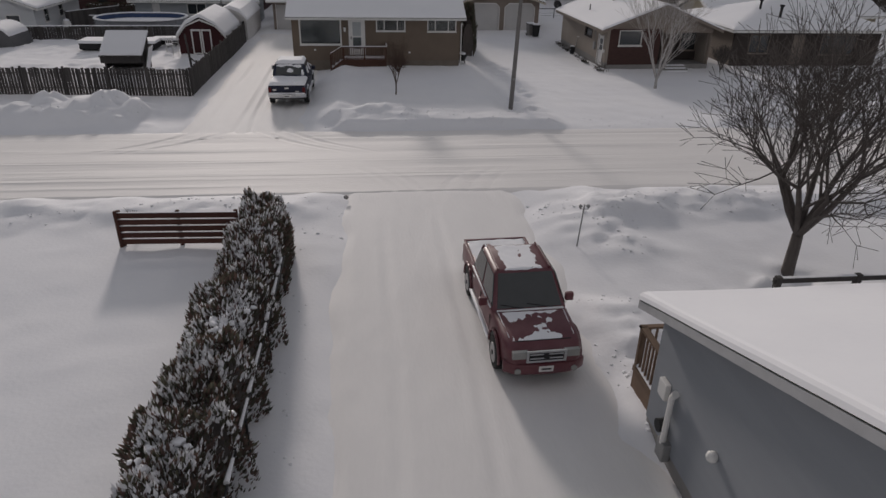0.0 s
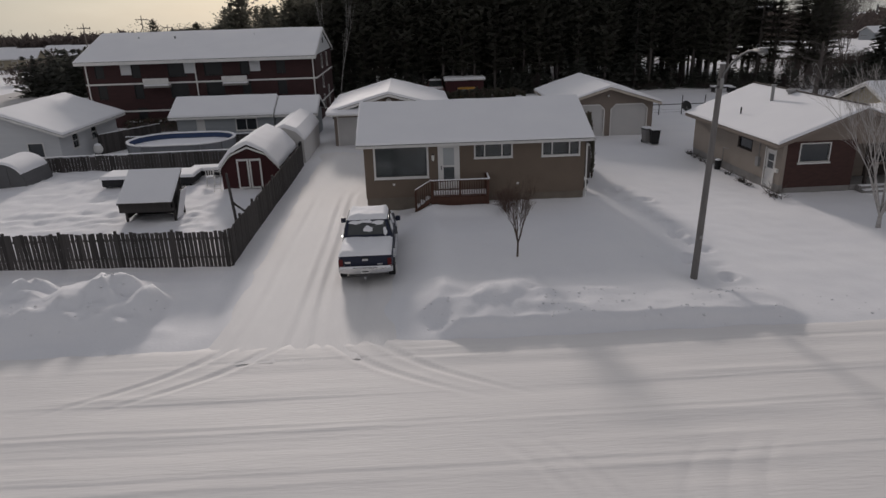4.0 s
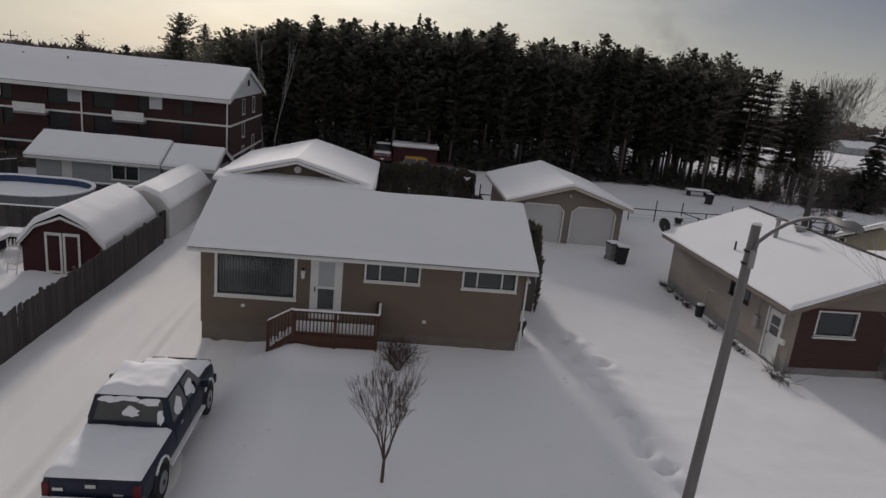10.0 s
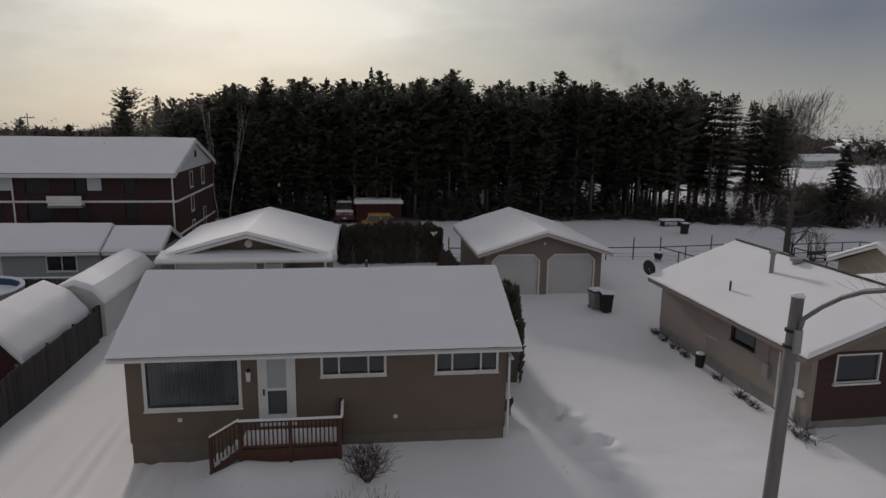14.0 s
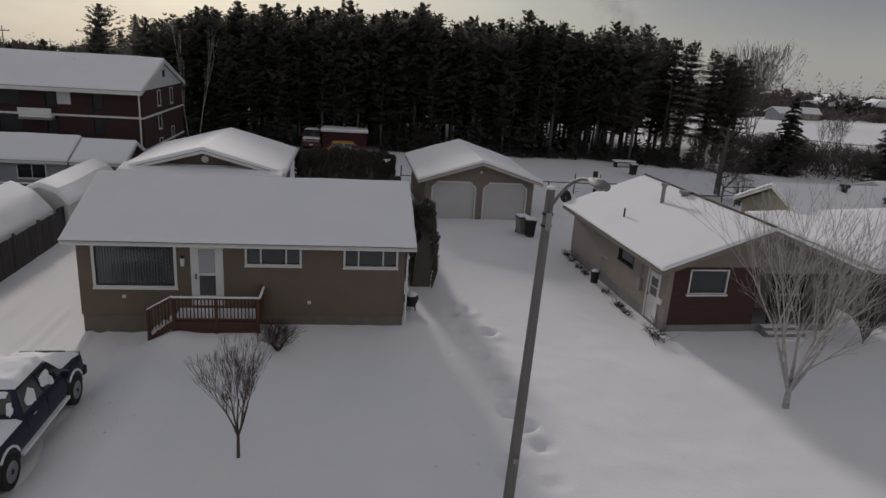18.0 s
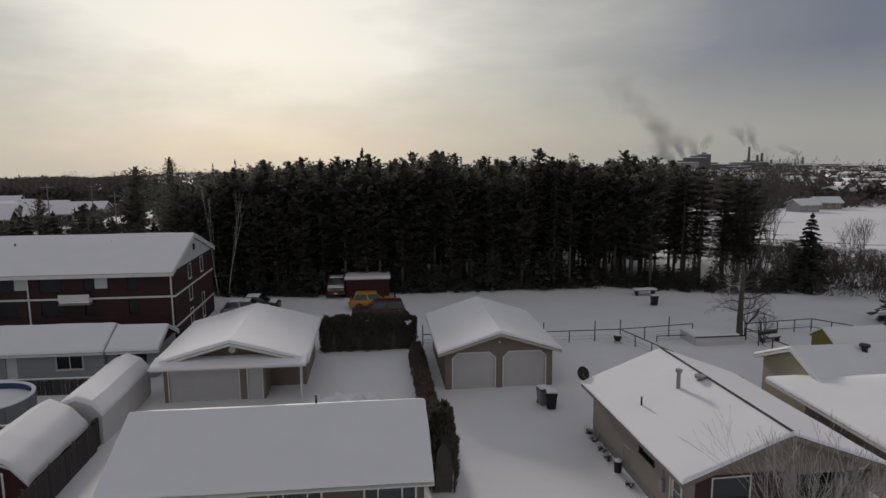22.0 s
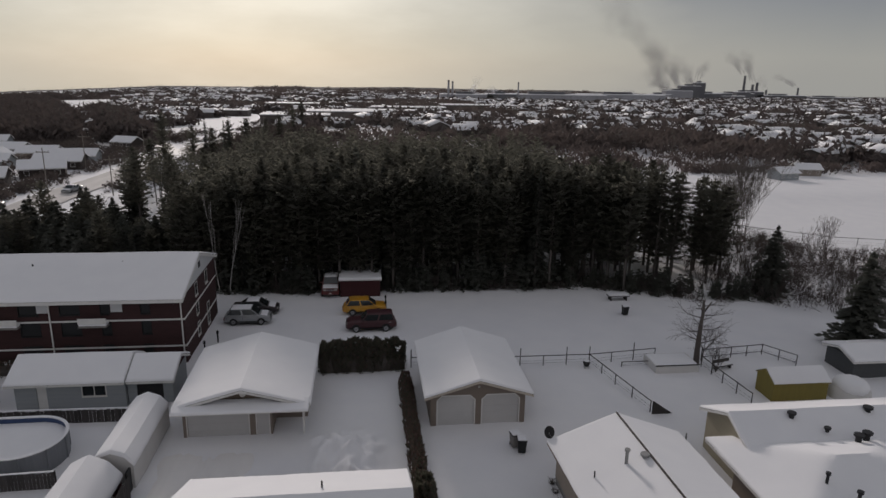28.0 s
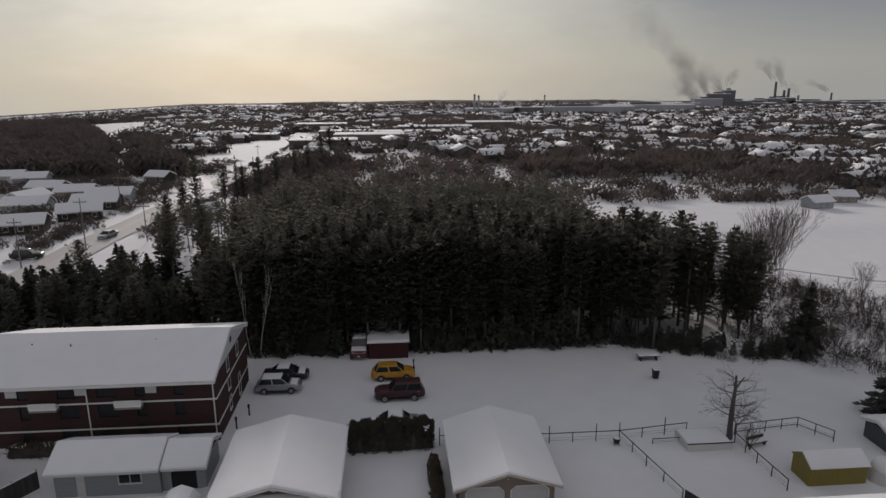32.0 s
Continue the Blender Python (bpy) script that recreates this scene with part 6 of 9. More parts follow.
for k, (px, pz, pw, ph) in enumerate(((-0.50, 1.76, 0.5, 0.15), (-0.08, 1.79, 0.6, 0.12), (0.02, 1.49, 0.36, 0.26), (0.42, 1.75, 0.5, 0.17), (0.66, 1.42, 0.16, 0.34))):
    random.seed(70 + k)
    out = [(px + pw / 2 * math.cos(a * 0.45) * random.uniform(0.7, 1.2), pz + ph / 2 * math.sin(a * 0.45) * random.uniform(0.55, 1.25)) for a in range(14)]
    sn = Shape().prism(out, "y", -0.045, -0.010)
    sn.v = [(x, -0.92 + 0.18 * (z - 1.2) / 0.68 + y, z) for x, y, z in sn.v]
    part("snow_patch", sn, SNOW, truck, bevel=0.006)
part("bumper_snow", Shape().tube((-0.9, -2.97, 0.765), (0.9, -2.97, 0.765), 0.05, 0.045, 8), SNOW, truck, smooth=True)
part("number_plate", B(((-0.16, -3.035, 0.56), (0.16, -3.02, 0.70))), WHITE, truck)
part("plate_writing", B(((-0.11, -3.038, 0.61), (0.11, -3.0355, 0.65))), DARKMETAL, truck)
part("tailgate_handle", B(((-0.14, -2.89, 1.06), (0.14, -2.87, 1.11))), DARKMETAL, truck)
part("tailgate_seam", B(((-0.80, -2.882, 0.60), (-0.785, -2.87, 1.10)), ((0.785, -2.882, 0.60), (0.80, -2.87, 1.10))), DARKMETAL, truck)
for sd in (-1, 1):
    for k, (py, pz, pw, ph) in enumerate(((-0.40, 1.46, 0.50, 0.40), (0.40, 1.52, 0.55, 0.34), (0.62, 1.34, 0.22, 0.2))):
        random.seed(90 + k)
        out = [(py + pw / 2 * math.cos(a * 0.45) * random.uniform(0.75, 1.2), pz + ph / 2 * math.sin(a * 0.45) * random.uniform(0.75, 1.2)) for a in range(14)]
        s = Shape().prism(out, "x", 0, 0.02)
        s.v = [(sd * (0.962 - 0.173 * (z - 1.2) / 0.68 + x), y, z) for x, y, z in s.v]
        part("snow_patch", s, SNOW, truck, bevel=0.005)
    for yc in (-1.80, 1.85):
        s = Shape()
        pts = [(yc + 0.50 * math.cos(math.pi * k / 8), 0.45 + 0.52 * math.sin(math.pi * k / 8)) for k in range(1, 7)]
        for (ya, za), (yb, zb) in zip(pts, pts[1:]):
            s.tube((sd * 0.995, ya, za), (sd * 0.995, yb, zb), 0.03, 0.03, 6)
        part("arch_snow", s, SNOW, truck, smooth=True)

SPORT = dict(L=5.25, W=1.83, H=1.78, sill=0.42, belt=1.12, hood=1.10, nose=0.98, cab=(-1.10, -0.86, 0.52, 1.22), deck_z=1.10, wheels=(-1.48, 1.74), wheel_r=0.39)
suv = vehicle("pickup_truck", "burgundy crew-cab pickup streaked with snow, parked on the drive", (3.2, 14.35, 0.0), 182.5, PAINT_RED, snow=0.0, bed=True, category="pickup truck", **SPORT)
def frost(parent, x0, x1, y0, y1, height, amp, bias, seed, label="", step=0.035):
    """Wind-blown snow clinging in uneven patches: a thin rough sheet that dips under the paint where it is bare."""
    nx, ny = round((x1 - x0) / step), round((y1 - y0) / step)
    vs = []
    for j in range(ny + 1):
        for i in range(nx + 1):
            x, y = x0 + (x1 - x0) * i / nx, y0 + (y1 - y0) * j / ny
            k = noise.noise(Vector((x * 2.4, y * 1.7, seed))) + 0.6 * noise.noise(Vector((x * 6.5, y * 4.5, seed))) + 0.3 * noise.noise(Vector((x * 15, y * 13, seed)))
            e = min(x - x0, x1 - x, y - y0, y1 - y)
            vs.append((x, y, height(x, y) + max(-0.03, amp * (k + (bias(x, y) if callable(bias) else bias))) - 0.03 * (1 - sm(0.0, 0.06, e))))
    n = nx + 1
    return part("snow_patch", Shape().add(vs, [(j * n + i, j * n + i + 1, (j + 1) * n + i + 1, (j + 1) * n + i) for j in range(ny) for i in range(nx)]), SNOW, parent, label, smooth=True, weld=False)


frost(suv, -0.70, 0.70, -0.80, 0.50, lambda x, y: 1.778 - 0.05 * (x / 0.7) ** 4, 0.013, 0.72, 3.0, "patchy snow frozen on the roof")
frost(suv, -0.80, 0.80, 1.24, 2.36, lambda x, y: float(np.interp(y, (1.22, 1.925, 2.205, 2.385), (1.122, 1.092, 1.062, 1.017))) - 0.035 * (abs(x) / 0.8) ** 5, 0.012, lambda x, y: -0.42 + 0.75 * sm(2.02, 2.22, y) + 0.8 * (1 - sm(1.28, 1.46, y)) + 0.5 * sm(0.52, 0.7, x) - 0.2 * sm(0.1, 0.5, -x), 7.0, "streaks of snow on the bonnet")
frost(suv, -0.80, 0.80, -2.52, -1.16, lambda x, y: 1.105, 0.02, 0.6, 5.0, "snow frozen over the bed cover")
for sd in (-1, 1):
    for yc in (-1.48, 1.74):
        a = Shape()
        pts = [(yc + 0.50 * math.cos(math.pi * k / 8), 0.40 + 0.52 * math.sin(math.pi * k / 8)) for k in range(9)]
        for (ya, za), (yb, zb) in zip(pts, pts[1:]):
            a.tube((sd * 0.925, ya, za), (sd * 0.925, yb, zb), 0.035, 0.035, 6)
        part("wheel_flare", a, PAINT_RED, suv, smooth=True)
    part("fog_lamp", Shape().tube((sd * 0.62, 2.68, 0.52), (sd * 0.62, 2.71, 0.52), 0.07, 0.07, 10), LENS_CLEAR, suv)
part("grille_surround", Shape().wall(lambda u, v, d: (u, 2.66 - d, v), -0.44, 0.44, 0.70, 0.98, 0.04, [(-0.38, 0.38, 0.75, 0.94)]), CHROME, suv)
part("badge", Shape().tube((0, 2.655, 0.845), (0, 2.675, 0.845), 0.07, 0.07, 14), DARKMETAL, suv)
for sd in (-1, 1):
    o = sd * 0.905
    part("sill_snow", Shape().tube((o, -1.0, 1.125), (o * 0.985, 1.05, 1.135), 0.022, 0.016, 6), SNOW, suv, smooth=True)
    part("side_snow", Shape().tube((sd * 0.94, -0.9, 0.475), (sd * 0.94, 1.1, 0.475), 0.035, 0.03, 6), SNOW, suv, smooth=True)
    part("crease_snow", Shape().tube((sd * 0.76, 1.3, 1.118), (sd * 0.72, 2.2, 1.06), 0.014, 0.010, 6), SNOW, suv, smooth=True)
part("cowl_snow", Shape().tube((-0.78, 1.24, 1.135), (0.78, 1.24, 1.135), 0.028, 0.022, 6), SNOW, suv, smooth=True)
part("hood_seam", B(((-0.62, 2.30, 1.03), (0.62, 2.33, 1.038))), DARKMETAL, suv)
part("wiper", Shape().tube((-0.55, 1.20, 1.14), (0.05, 1.12, 1.22), 0.012, 0.012, 6), DARKMETAL, suv)
part("wiper", Shape().tube((0.15, 1.20, 1.14), (0.66, 1.12, 1.22), 0.012, 0.012, 6), DARKMETAL, suv)
for x in (-0.62, 0.62):
    part("roof_rack", Shape().tube((x, -0.8, 1.82), (x, 0.5, 1.82), 0.016, 0.016, 6).tube((x, -0.7, 1.76), (x, -0.7, 1.82), 0.02, 0.02, 6).tube((x, 0.45, 1.76), (x, 0.45, 1.82), 0.02, 0.02, 6), PAINT_RED, suv)
part("tonneau_edge", Shape().wall(lambda u, v, d: (u, v, 1.09 + d), -0.87, 0.87, -2.56, -1.12, 0.035, [(-0.80, 0.80, -2.49, -1.19)]), PAINT_RED, suv, bevel=0.01)
part("cab_bar", Shape().tube((-0.80, -1.10, 1.15), (-0.66, -0.92, 1.74), 0.03, 0.03, 6).tube((0.80, -1.10, 1.15), (0.66, -0.92, 1.74), 0.03, 0.03, 6), PAINT_RED, suv)
part("plate_writing", B(((-0.11, 2.706, 0.53), (0.11, 2.709, 0.57))), DARKMETAL, suv)

HATCH = dict(L=4.4, W=1.80, H=1.62, sill=0.34, belt=1.00, hood=0.98, nose=0.82, cab=(-2.0, -1.55, 0.35, 1.15), deck_z=0.95, wheels=(-1.32, 1.34), wheel_r=0.33)
BIGSUV = dict(L=4.75, W=1.88, H=1.80, sill=0.42, belt=1.12, hood=1.12, nose=0.98, cab=(-2.25, -2.05, 0.35, 1.0), deck_z=1.05, wheels=(-1.4, 1.45), wheel_r=0.37)
SEDAN = dict(L=4.6, W=1.80, H=1.45, sill=0.32, belt=0.92, hood=0.90, nose=0.76, cab=(-1.6, -0.85, 0.4, 1.25), deck_z=0.92, wheels=(-1.38, 1.4), wheel_r=0.32)
LOT = "cars in the parking lot"
vehicle("car", "amber-yellow compact crossover parked in the snowy lot", (3.8, 86.2, -0.46), -88, PAINT_YELLOW, snow=0.0, group=LOT, **HATCH)
vehicle("car", "dark maroon sport-utility car in the snowy lot", (4.35, 81.5, -0.4), 92, PAINT_DUSK, snow=0.0, group=LOT, **BIGSUV)
vehicle("car", "pale sedan under snow behind the cedar hedge", (3.7, 75.5, -0.3), 90, PAINT_SILVER, snow=1.0, group=LOT, **SEDAN)
vehicle("car", "silver crossover parked beside the apartment block", (-7.7, 84.1, -0.4), -90, PAINT_SILVER, snow=0.6, group=LOT, **HATCH)
vehicle("car", "dark sedan with snow on its windows", (-7.4, 87.0, -0.48), -90, PAINT_BLACK, snow=1.0, group=LOT, **SEDAN)
vehicle("pickup_truck", "small maroon pickup with snow on its cab beside the red shed", (0.0, 93.6, -0.5), 180, PAINT_MAROON, snow=0.9, bed=True, category="pickup truck", **PICKUP)
vehicle("car", "dark car on the far road", (-51.3, 152.7, 0.0), 170, PAINT_SILVER, snow=0.3, group="cars on the far road", **SEDAN)
vehicle("car", "dark car at the roadside", (-58.6, 137.6, 0.0), -80, PAINT_BLACK, snow=0.0, group="cars on the far road", **BIGSUV)


# ---- bare trees and shrubs ----
def grow(s, p, d, length, r, depth, spread, ends, lift=0.15, sides=5, kids=3, min_r=0.006, jitter=0.25):
    n = 2 if depth > 1 else 1
    for k in range(n):
        d = (d + Vector((random.uniform(-1, 1), random.uniform(-1, 1), random.uniform(-0.3, 0.8))) * jitter * 0.5 + Vector((0, 0, lift * 0.3))).normalized()
        q = p + d * (length / n)
        r1 = max(min_r, r * 0.80)
        s.tube(p, q, r, r1, sides if r > 0.02 else 3, False)
        p, r = q, r1
        if depth > 0 and k < n - 1:
            side_dir = (d + Vector((random.uniform(-1, 1), random.uniform(-1, 1), random.uniform(-0.2, 0.6))) * spread).normalized()
            grow(s, p, side_dir, length * 0.62, r * 0.55, depth - 1, spread, ends, lift, sides, kids, min_r, jitter)
    if depth <= 0:
        ends.append(p)
        return
    for i in range(kids):
        a = 2 * math.pi * (i + random.random()) / kids
        u = d.orthogonal().normalized()
        w = d.cross(u)
        nd = (d + (u * math.cos(a) + w * math.sin(a)) * spread * random.uniform(0.6, 1.2) + Vector((0, 0, lift))).normalized()
        grow(s, p, nd, length * random.uniform(0.62, 0.85), r * random.uniform(0.55, 0.75), depth - 1, spread, ends, lift, sides, kids, min_r, jitter)


def bare_tree(name, label, at, stems, length, r, depth, spread, bark, lift=0.15, kids=3, trunk=0.0, min_r=0.006, group="", seed=1, category="tree"):
    random.seed(seed)
    t = thing(name, label, category, at, 0, group)
    base = Vector((0, 0, -0.2))
    tr = Shape()
    if trunk:
        top = Vector((random.uniform(-0.05, 0.05), 0, trunk))
        tr.tube(base, top, r * 1.25, r, 8, False)
    else:
        top = base
        tr.tube(base, base + Vector((0, 0, 0.35)), r * 1.6, r, 8, False)
        top = base + Vector((0, 0, 0.3))
    part("trunk", tr, bark, t, smooth=True)
    for i in range(stems):
        s = Shape()
        a = 2 * math.pi * (i + 0.6 * random.random()) / stems
        d = Vector((math.cos(a) * spread * 0.8, math.sin(a) * spread * 0.8, 1)).normalized()
        grow(s, top, d, length * random.uniform(0.8, 1.1), r * (0.75 if stems > 1 else 1.0), depth, spread, [], lift, 5, kids, min_r)
        part("branch", s, bark, t, smooth=True, weld=False)
    return t


bare_tree("tree", "bare spreading deciduous tree with dark branches beside the grey house", (11.75, 16.4, 0), 7, 2.1, 0.15, 4, 0.80, BARK, 0.13, 4, 1.2, 0.008, seed=12)
bare_tree("tree", "small bare ornamental tree on the snowy front lawn", (1.15, 37.1, 0.22), 5, 0.78, 0.036, 4, 0.36, BARK_TAN, 0.22, 3, 0.6, 0.0035, seed=5)
bare_tree("tree", "clump birch with many pale slender trunks", (17.0, 39.4, 0), 6, 2.1, 0.085, 4, 0.48, BARK_BIRCH, 0.14, 3, 0.5, 0.005, seed=8)


def garden_tree(x, y):
    """A leaning trunk broken off at the top, with level limbs and drooping twigs."""
    random.seed(21)
    t = thing("tree", "bare leaning tree with level drooping limbs beside the garden fence", "tree", (x, y, -0.2))
    trunk = Shape()
    stops = [Vector((0, 0, -0.2)), Vector((-0.05, 0, 1.6)), Vector((0.02, 0.1, 3.2)), Vector((0.1, 0.1, 4.7)), Vector((0.05, 0.1, 5.9))]
    for k, (p, q) in enumerate(zip(stops, stops[1:])):
        trunk.tube(p, q, 0.27 - 0.045 * k, 0.225 - 0.045 * k, 10, False)
    trunk.tube(stops[3], stops[3] + Vector((0.75, 0.1, 1.0)), 0.10, 0.05, 7)
    part("trunk", trunk, BARK, t, smooth=True)
    for i in range(15):
        z = 1.9 + 3.7 * i / 14
        at = Vector((0.02, 0.05, z))
        a = i * 2.4
        d = Vector((math.cos(a), math.sin(a), 0.30 - 0.1 * random.random()))
        s = Shape()
        grow(s, at, d.normalized(), (1.35 - 0.11 * (z - 1.9)) * random.uniform(0.8, 1.15), 0.055, 3, 0.62, [], -0.10, 5, 2, 0.008)
        part("branch", s, BARK, t, smooth=True, weld=False)


garden_tree(32.5, 70.9)
bare_tree("shrub", "bare red-twigged shrub beside the porch", (1.5, 42.8, 0.15), 46, 0.5, 0.010, 2, 0.85, BARK_RED, 0.2, 3, 0.0, 0.005, seed=3, category="shrub")
bare_tree("shrub", "thin leafless sapling behind the slatted fence", (-7.5, 19.8, 0), 4, 0.45, 0.014, 2, 0.3, BARK_TAN, 0.3, 2, 0.0, 0.006, seed=4, category="shrub")
bare_tree("tree", "slender pale birch at the edge of the pines", (-10.9, 92.3, -0.4), 1, 4.6, 0.06, 2, 0.18, BARK_BIRCH, 0.3, 3, 1.0, 0.012, seed=31, group="edge birches")
bare_tree("tree", "slender pale birch leaning from the pines", (-12.0, 91.8, -0.4), 1, 4.2, 0.05, 2, 0.2, BARK_BIRCH, 0.3, 3, 1.0, 0.012, seed=33, group="edge birches")
bare_tree("tree", "tall leafless tree behind the end of the wood", (53.6, 104.0, -0.3), 6, 4.0, 0.085, 4, 0.40, BARK_ASH, 0.2, 3, 0.6, 0.015, seed=61, group="leafless trees by the snowfield")
bare_tree("tree", "tall leafless tree beside the snowfield", (57.2, 106.5, -0.3), 6, 3.9, 0.085, 4, 0.42, BARK_ASH, 0.22, 3, 0.6, 0.015, seed=62, group="leafless trees by the snowfield")
bare_tree("tree", "leafless tree standing in the scrub", (62.0, 98.0, 0), 6, 1.5, 0.05, 4, 0.5, BARK_ASH, 0.2, 2, 0.8, 0.010, seed=63, group="leafless trees by the snowfield")
bare_tree("tree", "leafless tree at the back of the scrub", (68.5, 104.0, 0), 6, 1.6, 0.05, 4, 0.5, BARK_ASH, 0.2, 2, 0.8, 0.010, seed=64, group="leafless trees by the snowfield")
bare_tree("shrub", "snow-dusted leafless shrub beside the porch steps", (23.4, 44.0, 0), 14, 0.6, 0.02, 3, 0.55, BARK, 0.2, 3, 0.0, 0.008, seed=65, category="shrub")
bare_tree("tree", "low drooping bare branches round the old tree's foot", (33.4, 71.6, -0.2), 7, 1.2, 0.05, 3, 0.9, BARK, -0.02, 3, 0.9, 0.009, seed=22, group="garden trees")
bare_tree("shrub", "small bare shrub by the round tub", (33.2, 68.9, -0.15), 9, 1.0, 0.03, 2, 0.4, BARK, 0.25, 3, 0.0, 0.01, seed=35, category="shrub")


# ---- hedges ----
def cedar_hedge(label, p, q, width, h, sprays, size, seed, snow_clumps=0, rag=0.25, group="", ends=True, brown=0.35, dust=0.0):
    """A clipped cedar hedge of many small sprays over a dark core."""
    random.seed(seed)
    p, q = Vector((*p, 0)), Vector((*q, 0))
    length = math.hypot(q.x - p.x, q.y - p.y)
    p.z = min(ground_z(p.x, p.y), ground_z(q.x, q.y)) - 0.05
    hd = thing("hedge", label, "hedge", tuple(p), math.degrees(math.atan2(q.y - p.y, q.x - p.x)), group)
    core = Shape()
    n = max(3, int(length / 0.5))
    prof = [(-0.36, 0.0), (-0.38, 0.40), (-0.28, 0.70), (-0.10, 0.84), (0.10, 0.84), (0.28, 0.70), (0.38, 0.40), (0.36, 0.0)]
    vs = []
    for i in range(n + 1):
        k = 0.86 if i in (0, n) else 1
        for a, b in prof:
            vs.append((length * i / n, a * width * k + random.uniform(-0.05, 0.05), b * h * k * (1 + random.uniform(-0.06, 0.06))))
    m = len(prof)
    core.add(vs, [(i * m + j, (i + 1) * m + j, (i + 1) * m + j + 1, i * m + j + 1) for i in range(n) for j in range(m - 1)] + [tuple(range(m)), tuple(range(n * m + m - 1, n * m - 1, -1))])
    part("core", core, BARK, hd, "dark inner twigs")
    green, tan, white = Shape(), Shape(), Shape()
    for _ in range(sprays):
        x = random.uniform(-0.15, length + 0.15)
        a = random.random()
        edge = sm(0, 0.5, x) * sm(0, 0.5, length - x)
        bulge = 1 + rag * noise.noise(Vector((x * 1.6, 3, seed)))
        t = math.pi * (0.02 + 0.96 * a)
        y = -math.cos(t) * width / 2 * bulge * (0.8 + 0.2 * edge)
        z = h * (0.03 + 0.95 * min(1.0, math.sin(t) * 1.25)) * (0.86 + 0.14 * edge) * (1 + 0.35 * rag * noise.noise(Vector((x * 2.2, a * 5, seed)))) + random.uniform(-0.04, 0.06) * h * rag
        if a < 0.12 or a > 0.88:
            z = random.uniform(0.02, 0.6) * h
        c = Vector((x, y, z))
        out = Vector((random.uniform(-0.5, 0.5), -math.cos(t), 0.5 + math.sin(t))).normalized()
        u = (out + Vector((random.uniform(-1, 1), random.uniform(-1, 1), random.uniform(-0.4, 0.8))) * 0.7).normalized()
        w = u.orthogonal().normalized()
        w = (Matrix.Rotation(random.uniform(0, 6.28), 3, u) @ w)
        s = size * random.uniform(0.5, 1.7)
        u = (u + Vector((0, 0, 0.55))).normalized()
        w = u.orthogonal().normalized()
        w = Matrix.Rotation(random.uniform(0, 6.28), 3, u) @ w
        tgt = tan if random.random() < brown else green
        if 0.15 < a < 0.85 and random.random() < dust * (1 + 2 * noise.noise(Vector((x * 1.3, y * 2, seed)))):
            tgt, c = white, c + out * 0.03
        tgt.add([c - u * 0.4 * s, c + w * 0.34 * s + u * 0.2 * s, c + u * 1.5 * s, c - w * 0.34 * s + u * 0.35 * s], [(0, 1, 2), (0, 2, 3)])
    part("foliage", green, CEDAR, hd, weld=False)
    if tan.v:
        part("foliage", tan, CEDAR_BROWN, hd, "winter-browned foliage", weld=False)
    if white.v:
        part("snow_dust", white, SNOW, hd, "snow caught on the sprays", weld=False)
    for i in range(snow_clumps):
        x, y = random.uniform(0.1, length - 0.1), max(-0.4, min(0.4, random.gauss(0.02, 0.15))) * width
        big = random.random() < 0.14
        r = random.uniform(0.12, 0.2) if big else random.uniform(0.03, 0.09)
        s = Shape()
        for k in range(random.randrange(10, 16) if big else random.randrange(3, 6)):
            q = r * random.uniform(0.22, 0.55)
            s.ball((x + random.gauss(0, r * 0.7), y + random.gauss(0, r * 0.9), h * (1.02 - (abs(y) / width) ** 2) + random.uniform(-0.07, 0.04)), q, 8, 5, 0.32, 0.55)
        part("snow_clump", s, SNOW, hd, smooth=True, weld=False)
    return hd


cedar_hedge("ragged cedar hedge along the drive, tufted with snow", (-3.58, 3.5), (-3.4, 19.2), 1.5, 1.68, 36000, 0.066, 41, 190, 0.85, dust=0.27, brown=0.45)
cedar_hedge("tall dark cedars against the house side", (6.85, 49.8), (6.9, 52.2), 1.2, 3.3, 3600, 0.12, 42, 0, 0.4, "garden cedars", brown=0.15)
cedar_hedge("narrow cedar row between the drives", (7.0, 52.2), (6.85, 68.6), 0.9, 1.35, 6000, 0.11, 43, 0, 0.5, "garden cedars", brown=0.5)
cedar_hedge("dark cedar hedge closing the back of the yard", (0.0, 71.9), (7.0, 72.1), 1.6, 2.4, 13000, 0.12, 44, 30, 0.7, "garden cedars", brown=0.12)
cedar_hedge("low hedge buried in snow before the apartment block", (-28.0, 73.6), (-11.5, 73.6), 1.2, 0.95, 4000, 0.12, 45, 150, 0.4, "garden cedars", brown=0.4)


def hedge_rail():
    r = thing("hedge_rail", "snow-topped wire rail along the hedge", "rail")
    part("rail", Shape().tube((-2.69, 4.0, 0.95), (-2.62, 16.4, 1.0), 0.022, 0.022, 6), DARKMETAL, r)
    s = Shape()
    random.seed(51)
    y = 4.0
    while y < 16.2:
        l = random.uniform(0.3, 0.9)
        s.tube((-2.68, y, 0.985 + (y - 4) * 0.004), (-2.67, y + l, 0.985 + (y + l - 4) * 0.004), random.uniform(0.03, 0.05), 0.028, 6)
        y += l + random.uniform(0.03, 0.3)
    part("rail_snow", s, SNOW, r, "broken strips of snow")
    for y in (4.2, 7.2, 10.2, 13.2, 16.2):
        part("post", Shape().tube((-2.66, y, -0.1), (-2.66, y, 1.0), 0.025, 0.025, 6), DARKMETAL, r)


hedge_rail()


